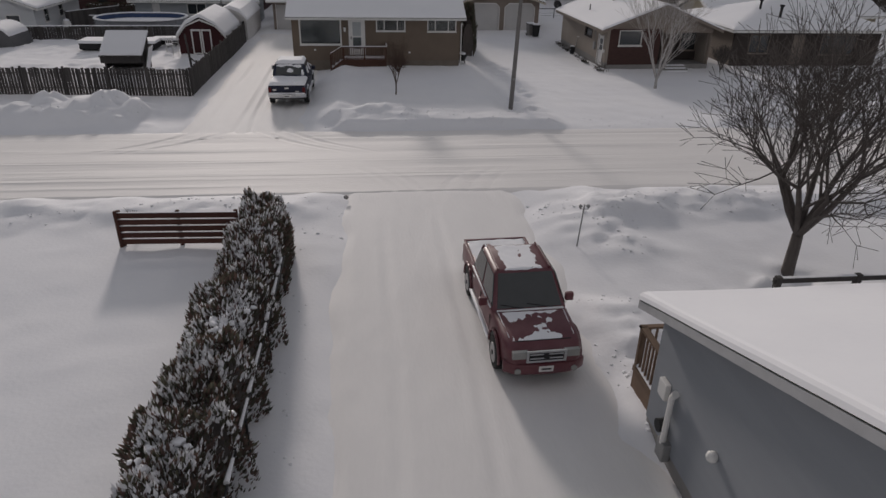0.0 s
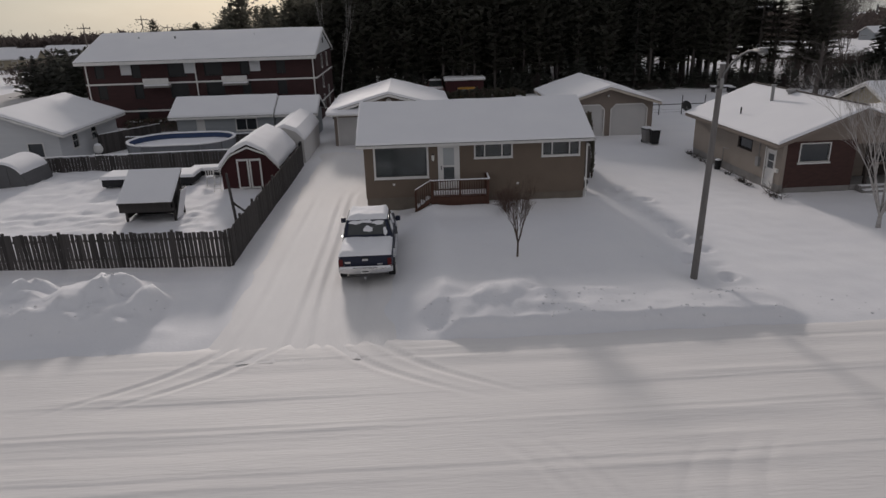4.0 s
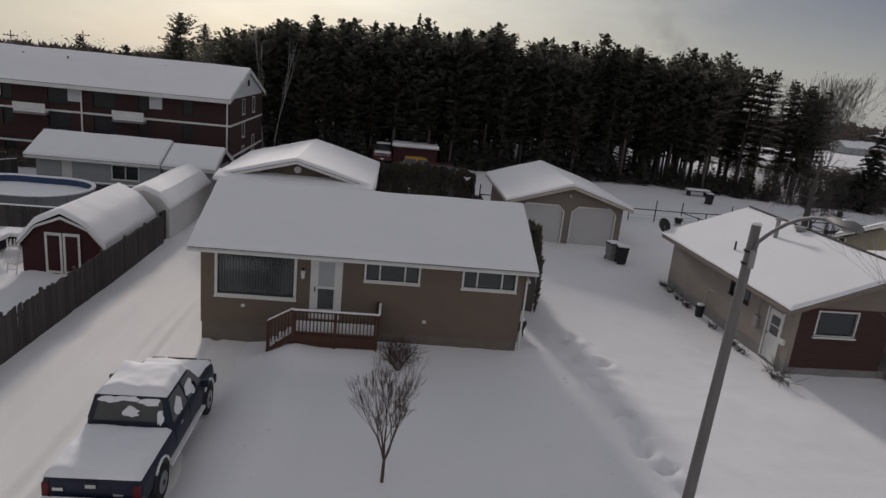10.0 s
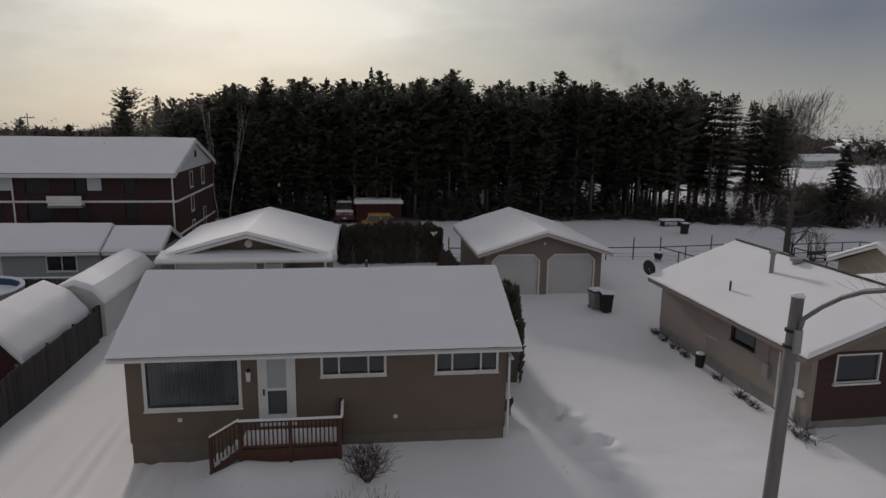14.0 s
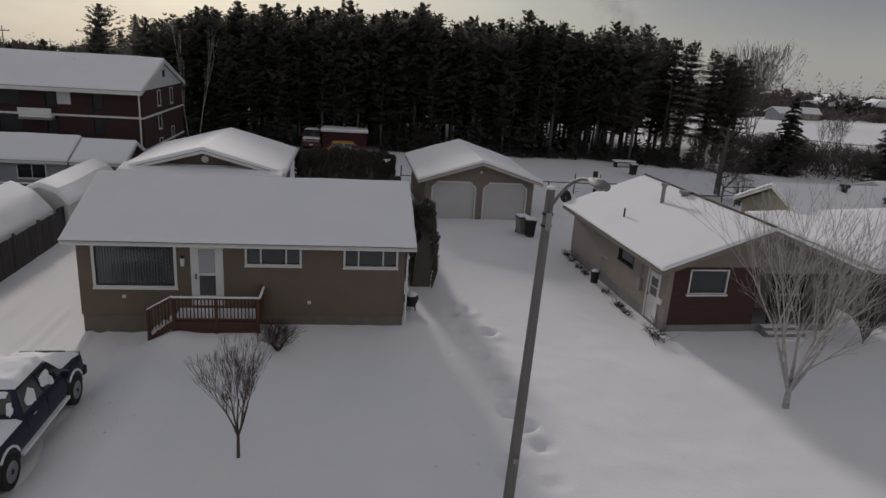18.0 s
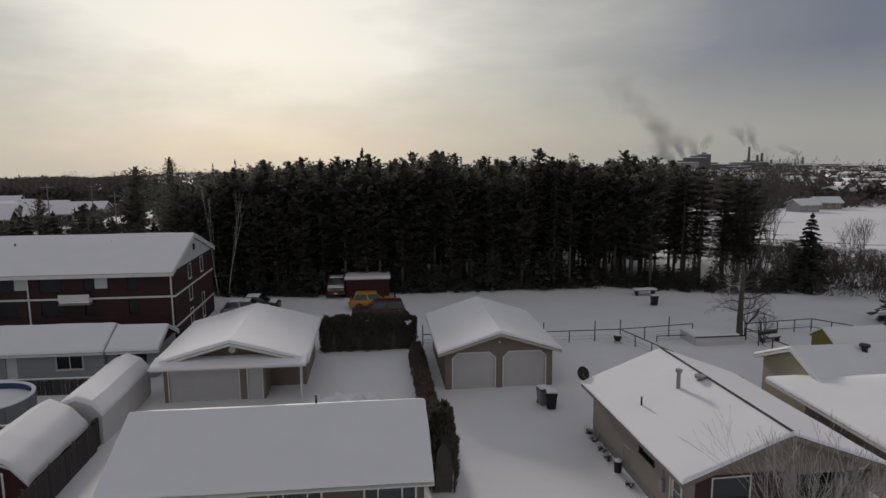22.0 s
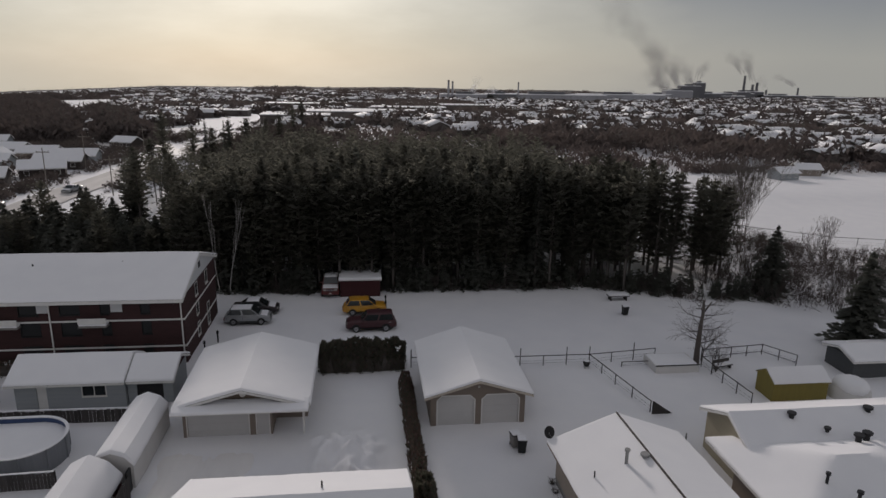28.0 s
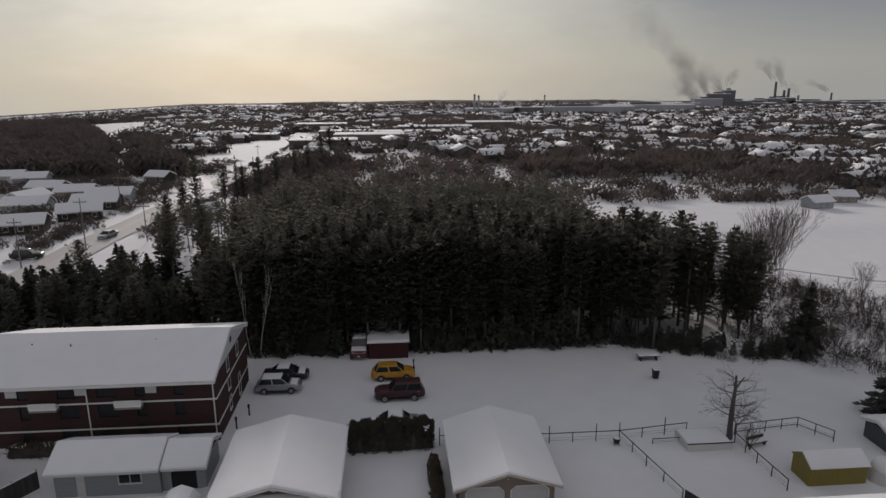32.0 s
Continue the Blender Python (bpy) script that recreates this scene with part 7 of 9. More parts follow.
# ---- fences, poles and small things near the street ----
def slat_fence():
    f = thing("fence", "low red-brown horizontal slat fence with snow on its slats", "fence", (-7.8, 19.3, 0), -2)
    n = 5
    for i in range(n):
        z = 0.10 + i * 0.212
        sl = part("slat", B(((0, -0.02, z), (3.5, 0.02, z + 0.165))), RAILWOOD, f)
        part("snow_strip", B(((0.03, -0.018, z + 0.165), (3.47, 0.03, z + 0.183))), SNOW, sl)
    for x in (0.03, 1.75, 3.45):
        part("post", B(((x - 0.05, 0.021, -0.2), (x + 0.05, 0.12, 1.16))), RAILWOOD, f)
    part("post", B(((-0.06, -0.06, -0.2), (0.04, 0.02, 1.18))), RAILWOOD, f)


slat_fence()


def log_rail():
    f = thing("fence", "dark low timber rail fence behind the grey house", "fence", (9.9, 14.35, 0))
    part("rail", B(((0, -0.05, 0.86), (9.0, 0.05, 1.0))), FENCE, f, bevel=0.01)
    for i in range(5):
        part("post", B(((0.05 + i * 2.2, -0.07, -0.2), (0.2 + i * 2.2, 0.07, 1.04))), FENCE, f)
    part("rail_snow", B(((0.1, -0.045, 1.001), (8.9, 0.045, 1.02))), SNOW, f)


log_rail()


def stake():
    s = thing("marker_stake", "thin leaning drive marker stake", "stake", (5.95, 18.3, 0))
    part("stake", Shape().tube((0, 0, -0.2), (0.12, 0.05, 1.45), 0.022, 0.02, 6), GALV, s)
    part("crossbar", Shape().tube((-0.02, 0.05, 1.32), (0.26, 0.05, 1.30), 0.012, 0.012, 6), GALV, s)
    for x in (0.0, 0.24):
        part("reflector", Shape().tube((x, 0.03, 1.40), (x, 0.07, 1.40), 0.055, 0.055, 12), GALV, s)
        part("bracket", Shape().tube((x, 0.05, 1.30), (x, 0.05, 1.36), 0.012, 0.012, 6), GALV, s)


stake()
bp = thing("stone", "small dark stone lying on the snow bank", "stone", (-1.2, 22.6, 0.12))
part("stone", Shape().ball((0, 0, 0), 0.09, 8, 5, 0.2, 0.7), CONCRETE, bp, smooth=True)


def street_lamp():
    """A leaning pole whose arm reaches out over the street."""
    l = thing("street_lamp", "leaning wooden pole with curved metal arm and cobra-head street lamp", "street lamp", (7.15, 34.85, -0.06))
    top = Vector((0.26, 0.16, 7.46))
    at = lambda z: Vector((top.x * z / top.z, top.y * z / top.z, z))
    part("pole", Shape().tube(at(-0.3), top, 0.125, 0.085, 16), LAMPPOLE, l, smooth="angle")
    part("pole_cap", Shape().tube(top, top + Vector((0, 0, 0.05)), 0.1, 0.07, 16), SNOW, l, smooth=True)
    pts = [at(6.95) + Vector((0.02, -0.09, 0))] + [Vector((0.26 + 0.015 * k, 0.0 - 0.32 * k, 7.18 + 0.30 * k - 0.028 * k * k)) for k in range(6)]
    ring = [(math.cos(math.pi * i / 4), math.sin(math.pi * i / 4)) for i in range(8)]
    vs = []
    for i, p in enumerate(pts):
        d = (pts[min(i + 1, len(pts) - 1)] - pts[max(i - 1, 0)]).normalized()
        u = Vector((1, 0, 0))
        w = d.cross(u).normalized()
        vs += [p + (u * c + w * sn) * 0.033 for c, sn in ring]
    n = len(pts)
    part("arm", Shape().add(vs, [(i * 8 + j, i * 8 + (j + 1) % 8, (i + 1) * 8 + (j + 1) % 8, (i + 1) * 8 + j) for i in range(n - 1) for j in range(8)]), LAMPMETAL, l, smooth=True)
    e = pts[-1]
    rows = [(0.0, 0.045, 0.04), (-0.12, 0.09, 0.08), (-0.36, 0.13, 0.10), (-0.60, 0.12, 0.08), (-0.72, 0.06, 0.03)]
    vs = []
    for dy, w, hh in rows:
        vs += [(e.x + w * math.cos(t), e.y + dy, e.z + (hh if math.sin(t) > 0 else 0.05) * math.sin(t)) for t in (2 * math.pi * i / 10 for i in range(10))]
    n = len(rows)
    hd = part("lamp_head", Shape().add(vs, [(i * 10 + j, i * 10 + (j + 1) % 10, (i + 1) * 10 + (j + 1) % 10, (i + 1) * 10 + j) for i in range(n - 1) for j in range(10)] + [tuple(range(9, -1, -1)), tuple(range(10 * (n - 1), 10 * n))]), LAMPMETAL, l, smooth="angle")
    part("lens", Shape().ball((e.x, e.y - 0.46, e.z - 0.02), 0.105, 14, 6, 0, 0.75), LENS_CLEAR, hd, "clear glass bowl", smooth=True)
    part("photocell", Shape().tube((e.x, e.y - 0.2, e.z + 0.08), (e.x, e.y - 0.2, e.z + 0.17), 0.04, 0.04, 8), DARKMETAL, hd)
    part("snow_cover", Shape().ball((e.x, e.y - 0.40, e.z + 0.075), 0.08, 10, 5, 0.1, 0.35), SNOW, hd, smooth=True)
    for z in (6.72, 6.95):
        part("bracket", Shape().tube(at(z), at(z + 0.04), 0.112, 0.112, 14), DARKMETAL, l)
    part("bracket_plate", Shape().box((-0.05, -0.03, 0), (0.05, 0.03, 0.34)), GALV, l).location = at(6.68) + Vector((0.0, -0.12, 0))
    part("pole_tag", B(((0.0, -0.135, 1.6), (0.1, -0.12, 1.72))), GALV, l)


street_lamp()


def wheelie_bin(x, y, turn, label, group="garage bins", m=None):
    b = thing("wheelie_bin", label, "bin", (x, y, ground_z(x, y) - 0.02), turn, group)
    s = Shape().add([(-0.24, -0.26, 0.08), (0.24, -0.26, 0.08), (0.24, 0.26, 0.08), (-0.24, 0.26, 0.08), (-0.30, -0.33, 0.95), (0.30, -0.33, 0.95), (0.30, 0.33, 0.95), (-0.30, 0.33, 0.95)],
                    [(0, 3, 2, 1), (4, 5, 6, 7), (0, 1, 5, 4), (1, 2, 6, 5), (2, 3, 7, 6), (3, 0, 4, 7)])
    part("body", s, m or BLACKPL, b, bevel=0.02)
    lid = part("lid", B(((-0.32, -0.36, 0.951), (0.32, 0.36, 1.01))), BLACKPL, b, bevel=0.015)
    part("snow_cover", B(((-0.30, -0.33, 1.011), (0.30, 0.33, 1.11))), SNOW, lid, bevel=0.04)
    for i in (-0.2, 0.2):
        part("wheel", Shape().tube((i - 0.03, 0.30, 0.10), (i + 0.03, 0.30, 0.10), 0.10, 0.10, 12), RUBBER, b)
    part("handle", Shape().tube((-0.25, 0.40, 0.92), (0.25, 0.40, 0.92), 0.018, 0.018, 6), BLACKPL, b)


wheelie_bin(13.65, 59.1, 10, "grey wheelie bin with snow on its lid", m=CONCRETE)
wheelie_bin(13.95, 58.4, -8, "black wheelie bin standing before the garage, snow on its lid")
wheelie_bin(31.05, 83.6, 0, "dark waste bin standing alone in the snowfield", "field bins")


def bucket(x, y, label, h=0.42, r=0.17, m=None, group="pots along the wall"):
    b = thing("planter", label, "planter", (x, y, 0.0), 0, group)
    part("pot", Shape().tube((0, 0, -0.05), (0, 0, h), r * 0.8, r, 14), m or BLACKPL, b)
    part("snow_cover", Shape().ball((0, 0, h - 0.02), r * 0.95, 12, 6, 0.05, 0.6), SNOW, b, smooth=True)


bucket(15.0, 50.7, "dark planter heaped with snow by the tan wall", 0.55, 0.2)


def wall_tuft(x, y, label, r, seed):
    """A low clump of dead plants pressed down by snow."""
    random.seed(seed)
    t = thing("garden_plant", label, "plant", (x, y, ground_z(x, y)), 0, "dead plants along the wall")
    s = Shape()
    for _ in range(70):
        a, l = random.uniform(0, 6.28), r * random.uniform(0.5, 1.2)
        p = Vector((random.gauss(0, 0.3) * r, random.gauss(0, 0.45) * r, 0))
        s.tube(p, p + Vector((math.cos(a) * l * 0.7, math.sin(a) * l, l * random.uniform(0.3, 1.1))), 0.012, 0.004, 3, False)
    part("dead_foliage", s, BARK, t, weld=False)
    for _ in range(3):
        c = Shape().ball((random.gauss(0, 0.35) * r, random.gauss(0, 0.5) * r, r * random.uniform(0.15, 0.4)), r * random.uniform(0.15, 0.32), 8, 5, 0.2, 0.5)
        part("snow_cap", c, SNOW, t, smooth=True, weld=False)


for i, (x, y, r) in enumerate(((15.0, 47.7, 0.42), (14.98, 46.9, 0.3), (15.05, 49.4, 0.3), (15.0, 51.9, 0.34), (15.05, 52.9, 0.4), (15.0, 54.0, 0.36), (15.05, 54.9, 0.4))):
    wall_tuft(x, y, "dead garden plants bent under snow along the tan wall", r * 0.75, 500 + i)
wall_tuft(15.25, 44.7, "low dark bush at the brick corner, dusted with snow", 0.6, 520)


def grill(x, y, label):
    g = thing("barbecue", label, "barbecue", (x, y, ground_z(x, y) - 0.25))
    for a in (-0.2, 0.2):
        for b in (-0.16, 0.16):
            part("leg", Shape().tube((a, b, -0.1), (a * 0.8, b * 0.8, 0.5), 0.02, 0.02, 6), DARKMETAL, g)
    part("firebox", Shape().tube((0, 0, 0.42), (0, 0, 0.72), 0.20, 0.31, 16), DARKMETAL, g, bevel=0.01, smooth="angle")
    part("hood", Shape().ball((0, 0, 0.72), 0.31, 16, 8, 0, 0.75), BLACKPL, g, smooth=True)
    part("snow_cover", Shape().ball((0, 0, 0.86), 0.24, 14, 6, 0.05, 0.6), SNOW, g, smooth=True)


grill(6.15, 47.2, "black barbecue with a cap of snow beside the house wall")
grill(22.5, 70.7, "dark barbecue standing out by the wire fence")


def dish():
    d = thing("satellite_dish", "grey satellite dish bracketed to the tan house eave", "satellite dish", (14.97, 55.9, 0.35))
    part("post", Shape().tube((0.42, -0.3, 1.95), (0, 0, 2.2), 0.03, 0.03, 8).tube((0, 0, 2.2), (0, 0, 2.55), 0.03, 0.03, 8), GALV, d)
    s, n = Shape(), 16
    vs = [(0, 0.10, 0)] + [(r * math.cos(2 * math.pi * i / n), 0.10 - 0.5 * r * r, r * math.sin(2 * math.pi * i / n)) for r in (0.18, 0.38) for i in range(n)]
    s.add(vs, [(0, 1 + i, 1 + (i + 1) % n) for i in range(n)] + [(1 + i, 1 + n + i, 1 + n + (i + 1) % n, 1 + (i + 1) % n) for i in range(n)])
    dd = part("reflector", s, DARKMETAL, d, smooth=True)
    dd.location, dd.rotation_euler = (0, -0.05, 2.6), (radians(-25), 0, radians(20))
    part("feed_arm", Shape().tube((0, 0, 2.4), (0.12, -0.42, 2.45), 0.015, 0.015, 6), GALV, d)


dish()


def wire_fence(pts, h, label, every=2.2, top=True, mid=False, tall=()):
    """Posts with a top rail along a line of points."""
    f = thing("fence", label, "fence", (0, 0, 0), 0, "wire fences")
    for (x0, y0), (x1, y1) in zip(pts, pts[1:]):
        l = math.hypot(x1 - x0, y1 - y0)
        n = max(1, round(l / every))
        for i in range(n + (1 if (x1, y1) == pts[-1] else 0)):
            x, y = x0 + (x1 - x0) * i / n, y0 + (y1 - y0) * i / n
            hh = h + (0.7 if i in tall else 0)
            g = ground_z(x, y)
            part("post", Shape().tube((x, y, g - 0.2), (x, y, g + hh), 0.045, 0.04, 7), FENCE, f)
        g, k = ground_z(x0, y0), ground_z(x1, y1)
        if top:
            part("rail", Shape().tube((x0, y0, g + h - 0.04), (x1, y1, k + h - 0.04), 0.04, 0.04, 6), FENCE, f)
        if mid:
            part("rail", Shape().tube((x0, y0, g + 0.35), (x1, y1, k + 0.35), 0.03, 0.03, 6), FENCE, f)
        part("wire", Shape().tube((x0, y0, g + h * 0.5), (x1, y1, k + h * 0.5), 0.008, 0.008, 4).tube((x0, y0, g + h * 0.25), (x1, y1, k + h * 0.25), 0.008, 0.008, 4), DARKMETAL, f)


wire_fence([(7.6, 72.0), (16.9, 71.5), (23.0, 71.5), (29.3, 72.3)], 0.95, "wire fence with dark posts across the back lots", 2.0, tall=(0, 2))
wire_fence([(23.0, 71.5), (23.8, 67.4), (24.75, 62.8)], 0.95, "wire fence between the back gardens", 2.0)
wire_fence([(32.6, 70.2), (32.7, 66.9), (33.0, 63.2)], 1.0, "dark rail fence beside the mustard shed", 1.8)
wire_fence([(33.2, 71.4), (36.2, 71.8), (39.4, 72.2), (41.0, 69.6)], 1.05, "dark board rail fence at the end garden", 1.6, mid=True)
wire_fence([(25.6, 70.6), (28.4, 70.7)], 0.5, "low timber edge in the snow", 3.0)
wd = thing("board", "grey triangular board leaning at the fence end", "board", (24.75, 62.5, 0))
part("board", Shape().prism([(0, 0), (1.6, 0), (0, 1.1)], "y", -0.02, 0.02), FENCE, wd)
for i, (x, y) in enumerate(((5.96, 86.5), (6.0, 81.7), (-9.6, 78.9), (-10.2, 76.4), (6.0, 88.2))):
    po = thing("parking_post", "dark parking plug-in post in the lot", "post", (x, y, ground_z(x, y)), 0, "parking posts")
    part("post", B(((-0.06, -0.06, -0.2), (0.06, 0.06, 1.15))), DARKMETAL, po, bevel=0.01)
    part("outlet_box", B(((-0.09, -0.08, 0.85), (0.09, 0.08, 1.1))), DARKMETAL, po)


def red_shed():
    s = thing("shed", "dark red flat-roofed storage shed under snow at the lot's edge", "shed", (3.3, 92.5, -0.5))
    simple_walls(s, -2.2, 2.2, -1.3, 1.3, -0.2, 1.95, SHED_RED, 0.1)
    part("door", B(((-0.5, -1.33, 0.0), (0.5, -1.301, 1.8))), SHED_RED, s)
    part("roof", B(((-2.35, -1.45, 1.95), (2.35, 1.45, 2.05))), SHINGLE, s)
    snow_cover(s, -2.38, 2.38, -1.48, 1.48, lambda u, v: 2.05, lambda u, v, z: (u, v, z), 0.2, 0.4, 61.0)
    part("fascia", B(((-2.37, -1.48, 1.93), (2.37, -1.451, 2.04))), WHITE, s)


red_shed()


def end_garden():
    s = thing("shed", "mustard-yellow garden shed with snowy lean-to roof", "shed", (37.1, 64.7, -0.05))
    simple_walls(s, -2.2, 2.4, -1.1, 1.1, -0.2, 1.55, SHED_YELLOW, 0.1)
    gable_end(s, "x", -1.1, 1.1, 1.55, 2.3, -2.2, 0.1, SHED_YELLOW)
    gable_roof(s, -2.2, 2.5, -1.2, 1.3, 1.55, 2.3, "x", 0.12, 0.06, seed=63.0, edge=SHED_YELLOW, step=0.3)
    d = thing("dome_shelter", "small pale dome shelter heaped with snow", "shelter", (41.7, 64.0, -0.05))
    s2, n, m = Shape(), 18, 6
    vs = []
    for j in range(m + 1):
        for i in range(n):
            a, t = 2 * math.pi * i / n, math.pi / 2 * j / m
            vs.append((1.7 * math.cos(t) * math.cos(a), 1.4 * math.cos(t) * math.sin(a), 1.5 * math.sin(t) ** 0.8 if t else -0.1))
    s2.add(vs, [(j * n + i, j * n + (i + 1) % n, (j + 1) * n + (i + 1) % n, (j + 1) * n + i) for j in range(m) for i in range(n)])
    part("cover", s2, TARP, d, smooth=True)
    part("snow_cover", Shape().ball((0, 0, 0.95), 1.35, 18, 8, 0.03, 0.55), SNOW, d, smooth=True)
    hh = thing("outbuilding", "dark grey outbuilding with snowy roof beneath the spruce", "shed", (47.2, 68.6, -0.2))
    simple_walls(hh, -3.0, 3.0, -1.7, 1.7, -0.2, 1.8, mat("slate_siding", (0.09, 0.095, 0.10), None, 0.8), 0.15)
    gable_roof(hh, -3.3, 3.3, -2.0, 2.0, 1.8, 2.4, "x", 0.18, seed=64.0)
    for x in (-2.9, 2.75):
        gable_end(hh, "x", -1.7, 1.7, 1.8, 2.25, x, 0.15, mat("slate_siding", (0.09, 0.095, 0.10)))
    tub = thing("snow_box", "low white-sided box full of snow, dark rail along its top", "planter box", (29.9, 70.4, -0.3))
    part("wall", Shape().wall(front(-1.3), -1.9, 1.9, -0.1, 0.85, 0.08), TARP, tub)
    part("wall", Shape().wall(front(1.22), -1.9, 1.9, -0.1, 0.85, 0.08), TARP, tub)
    part("wall", Shape().wall(left_side(-1.9), -1.22, 1.22, -0.1, 0.85, 0.08), TARP, tub)
    part("wall", Shape().wall(right_side(1.9), -1.22, 1.22, -0.1, 0.85, 0.08), TARP, tub)
    part("top_rail", Shape().tube((-1.95, -1.3, 0.92), (1.95, -1.3, 0.92), 0.05, 0.05, 8), DARKMETAL, tub)
    snow_cover(tub, -1.85, 1.85, -1.22, 1.25, lambda a, b: 0.72, lambda a, b, c: (a, b, c), 0.18, 0.3, 5.0)
    be = thing("bench", "dark bench seat half buried in snow", "bench", (34.2, 69.6, -0.15), 15)
    part("seat", B(((-0.9, -0.25, 0.38), (0.9, 0.25, 0.45))), FENCE, be)
    part("backrest", B(((-0.9, 0.25, 0.5), (0.9, 0.3, 0.85))), FENCE, be)
    for x in (-0.75, 0.75):
        part("leg", B(((x - 0.05, -0.2, -0.1), (x + 0.05, 0.2, 0.38))), FENCE, be)
    part("snow_cover", B(((-0.88, -0.24, 0.451), (0.88, 0.24, 0.6))), SNOW, be, bevel=0.05)
    t = thing("picnic_table", "low table under snow in the open field", "table", (32.1, 88.4, -0.5))
    part("tabletop", B(((-1.2, -0.45, 0.5), (1.2, 0.45, 0.56))), FENCE, t)
    part("snow_cover", B(((-1.18, -0.43, 0.561), (1.18, 0.43, 0.72))), SNOW, t, bevel=0.06)
    for x in (-0.9, 0.9):
        part("leg", B(((x - 0.05, -0.4, -0.1), (x + 0.05, 0.4, 0.5))), FENCE, t)
    ps = thing("post", "tall thin grey post between the two houses", "post", (24.1, 56.2, 0))
    part("post", Shape().tube((0, 0, -0.2), (0, 0, 2.2), 0.05, 0.05, 8), GALV, ps)
    kg = thing("fence_board", "dark post at the garden end", "post", (-10.05, 56.3, 0))
    part("panel", B(((-0.06, -0.3, -0.1), (0.06, 0.3, 1.45))), DARKMETAL, kg)


end_garden()


# ---- conifers ----
def spray(cr, p, u, v, w, slim=0.55):
    """One flat spray of needles at p, along u, as wide as v says."""
    cr.add([p - u * w * 0.7, p + v * w * slim + u * w * 0.1, p + u * w * 1.1, p - v * w * slim + u * w * 0.2], [(0, 1, 2), (0, 2, 3)])


def conifer_shapes(h, bare, width, whorls, seed, spruce=False, clumps=6, per=6, tier=False):
    """Trunk and crown of one conifer: whorls of limbs carrying small sprays of needles, with gaps between."""
    random.seed(seed)
    tr, cr = Shape(), Shape()
    bend = random.uniform(-0.2, 0.2)
    tr.tube((0, 0, -0.4), (bend * 0.4, 0, h * 0.5), 0.0125 * h, 0.0095 * h, 6, False).tube((bend * 0.4, 0, h * 0.5), (bend, 0, h * 0.97), 0.0095 * h, 0.02, 5, False)
    for _ in range(0 if spruce else 7):   # dead stubs under the crown
        z, a = h * random.uniform(0.14, bare), random.uniform(0, 6.28)
        l = random.uniform(0.4, 1.2)
        tr.tube((0, 0, z), (l * math.cos(a), l * math.sin(a), z + random.uniform(-0.2, 0.15)), 0.02, 0.008, 3, False)
    dense = (6 / max(clumps, 3)) ** 0.45
    lean = random.uniform(0, 6.28)
    for k in range(whorls):
        t = k / (whorls - 1)
        z = h * (bare + (1 - bare) * t * 0.985)
        if spruce:
            rad = width * (1 - t) ** 0.85 + 0.10
        elif tier:
            rad = width * min(1.0, 0.70 + 0.9 * t) * (1 - t ** 3.4) ** 0.8 * random.uniform(0.7, 1.15) + 0.12
        else:
            rad = width * min(1.0, 0.55 + 1.1 * t) * (1 - t ** 4.6) ** 0.75 * random.uniform(0.65, 1.2) + 0.10
        n = per if t < 0.85 else max(4, per - 2)
        a0 = random.uniform(0, 6.28)
        for i in range(n):
            if random.random() < (0.06 if spruce else 0.12):
                continue
            a = a0 + 2 * math.pi * i / n + random.uniform(-0.35, 0.35)
            l = rad * random.uniform(0.4 if tier else 0.65, 1.2) * (1 + 0.2 * math.cos(a - lean))
            d, s = Vector((math.cos(a), math.sin(a), 0)), Vector((-math.sin(a), math.cos(a), 0))
            if spruce:
                drop, jit = -0.28 * l, 0.15
            elif tier:
                drop, jit = random.uniform(-0.02, 0.16) * l, 0.10
            else:
                drop, jit = (random.uniform(0.0, 0.25) + 0.5 * t * t) * l, 0.35 * (1 - 0.6 * t)
            base = Vector((bend * z / h, 0, z + random.uniform(-jit, jit)))
            if not spruce and t < 0.5:
                tr.tube(base, base + d * l * 0.8 + Vector((0, 0, drop * 0.8)), 0.03, 0.012, 3, False)
            for c in range(clumps):
                f = (c + 0.7 + random.uniform(-0.25, 0.25)) / clumps
                p = base + d * l * f + Vector((0, 0, drop * f * f)) + s * random.uniform(-0.22, 0.22) * l * (1.3 - f)
                if spruce:
                    w = (0.36 if h < 9 else 0.27) * (0.6 + 0.28 * rad) * (1.25 - 0.45 * f) * random.uniform(0.7, 1.35) * dense
                else:
                    w = (0.24 if tier else 0.18 + 0.05 * rad) * (1.2 - 0.3 * f) * random.uniform(0.7, 1.3) * dense
                for q in range(3 if clumps > 4 else 2):
                    tilt = random.uniform(-0.45, 0.45) if spruce else random.uniform(-0.15, 0.25) if tier else random.uniform(-0.1, 0.9)
                    u = (d + s * random.uniform(-0.7, 0.7) + Vector((0, 0, tilt))).normalized()
                    v = (s + Vector((0, 0, random.uniform(-0.7, 0.7) * (0.4 if tier else 1))) + d * random.uniform(-0.3, 0.3)).normalized()
                    off = Vector((random.uniform(-1, 1), random.uniform(-1, 1), random.uniform(-0.5, 0.8))) * (0.0 if spruce else 0.16)
                    spray(cr, p + off, u, v, w)
    tips = [(0.0, 0.0, 0.0)] if spruce else [(random.gauss(0, 0.22) * width * 0.5, random.gauss(0, 0.22) * width * 0.5, random.uniform(-0.045, 0.0)) for _ in range(5)]
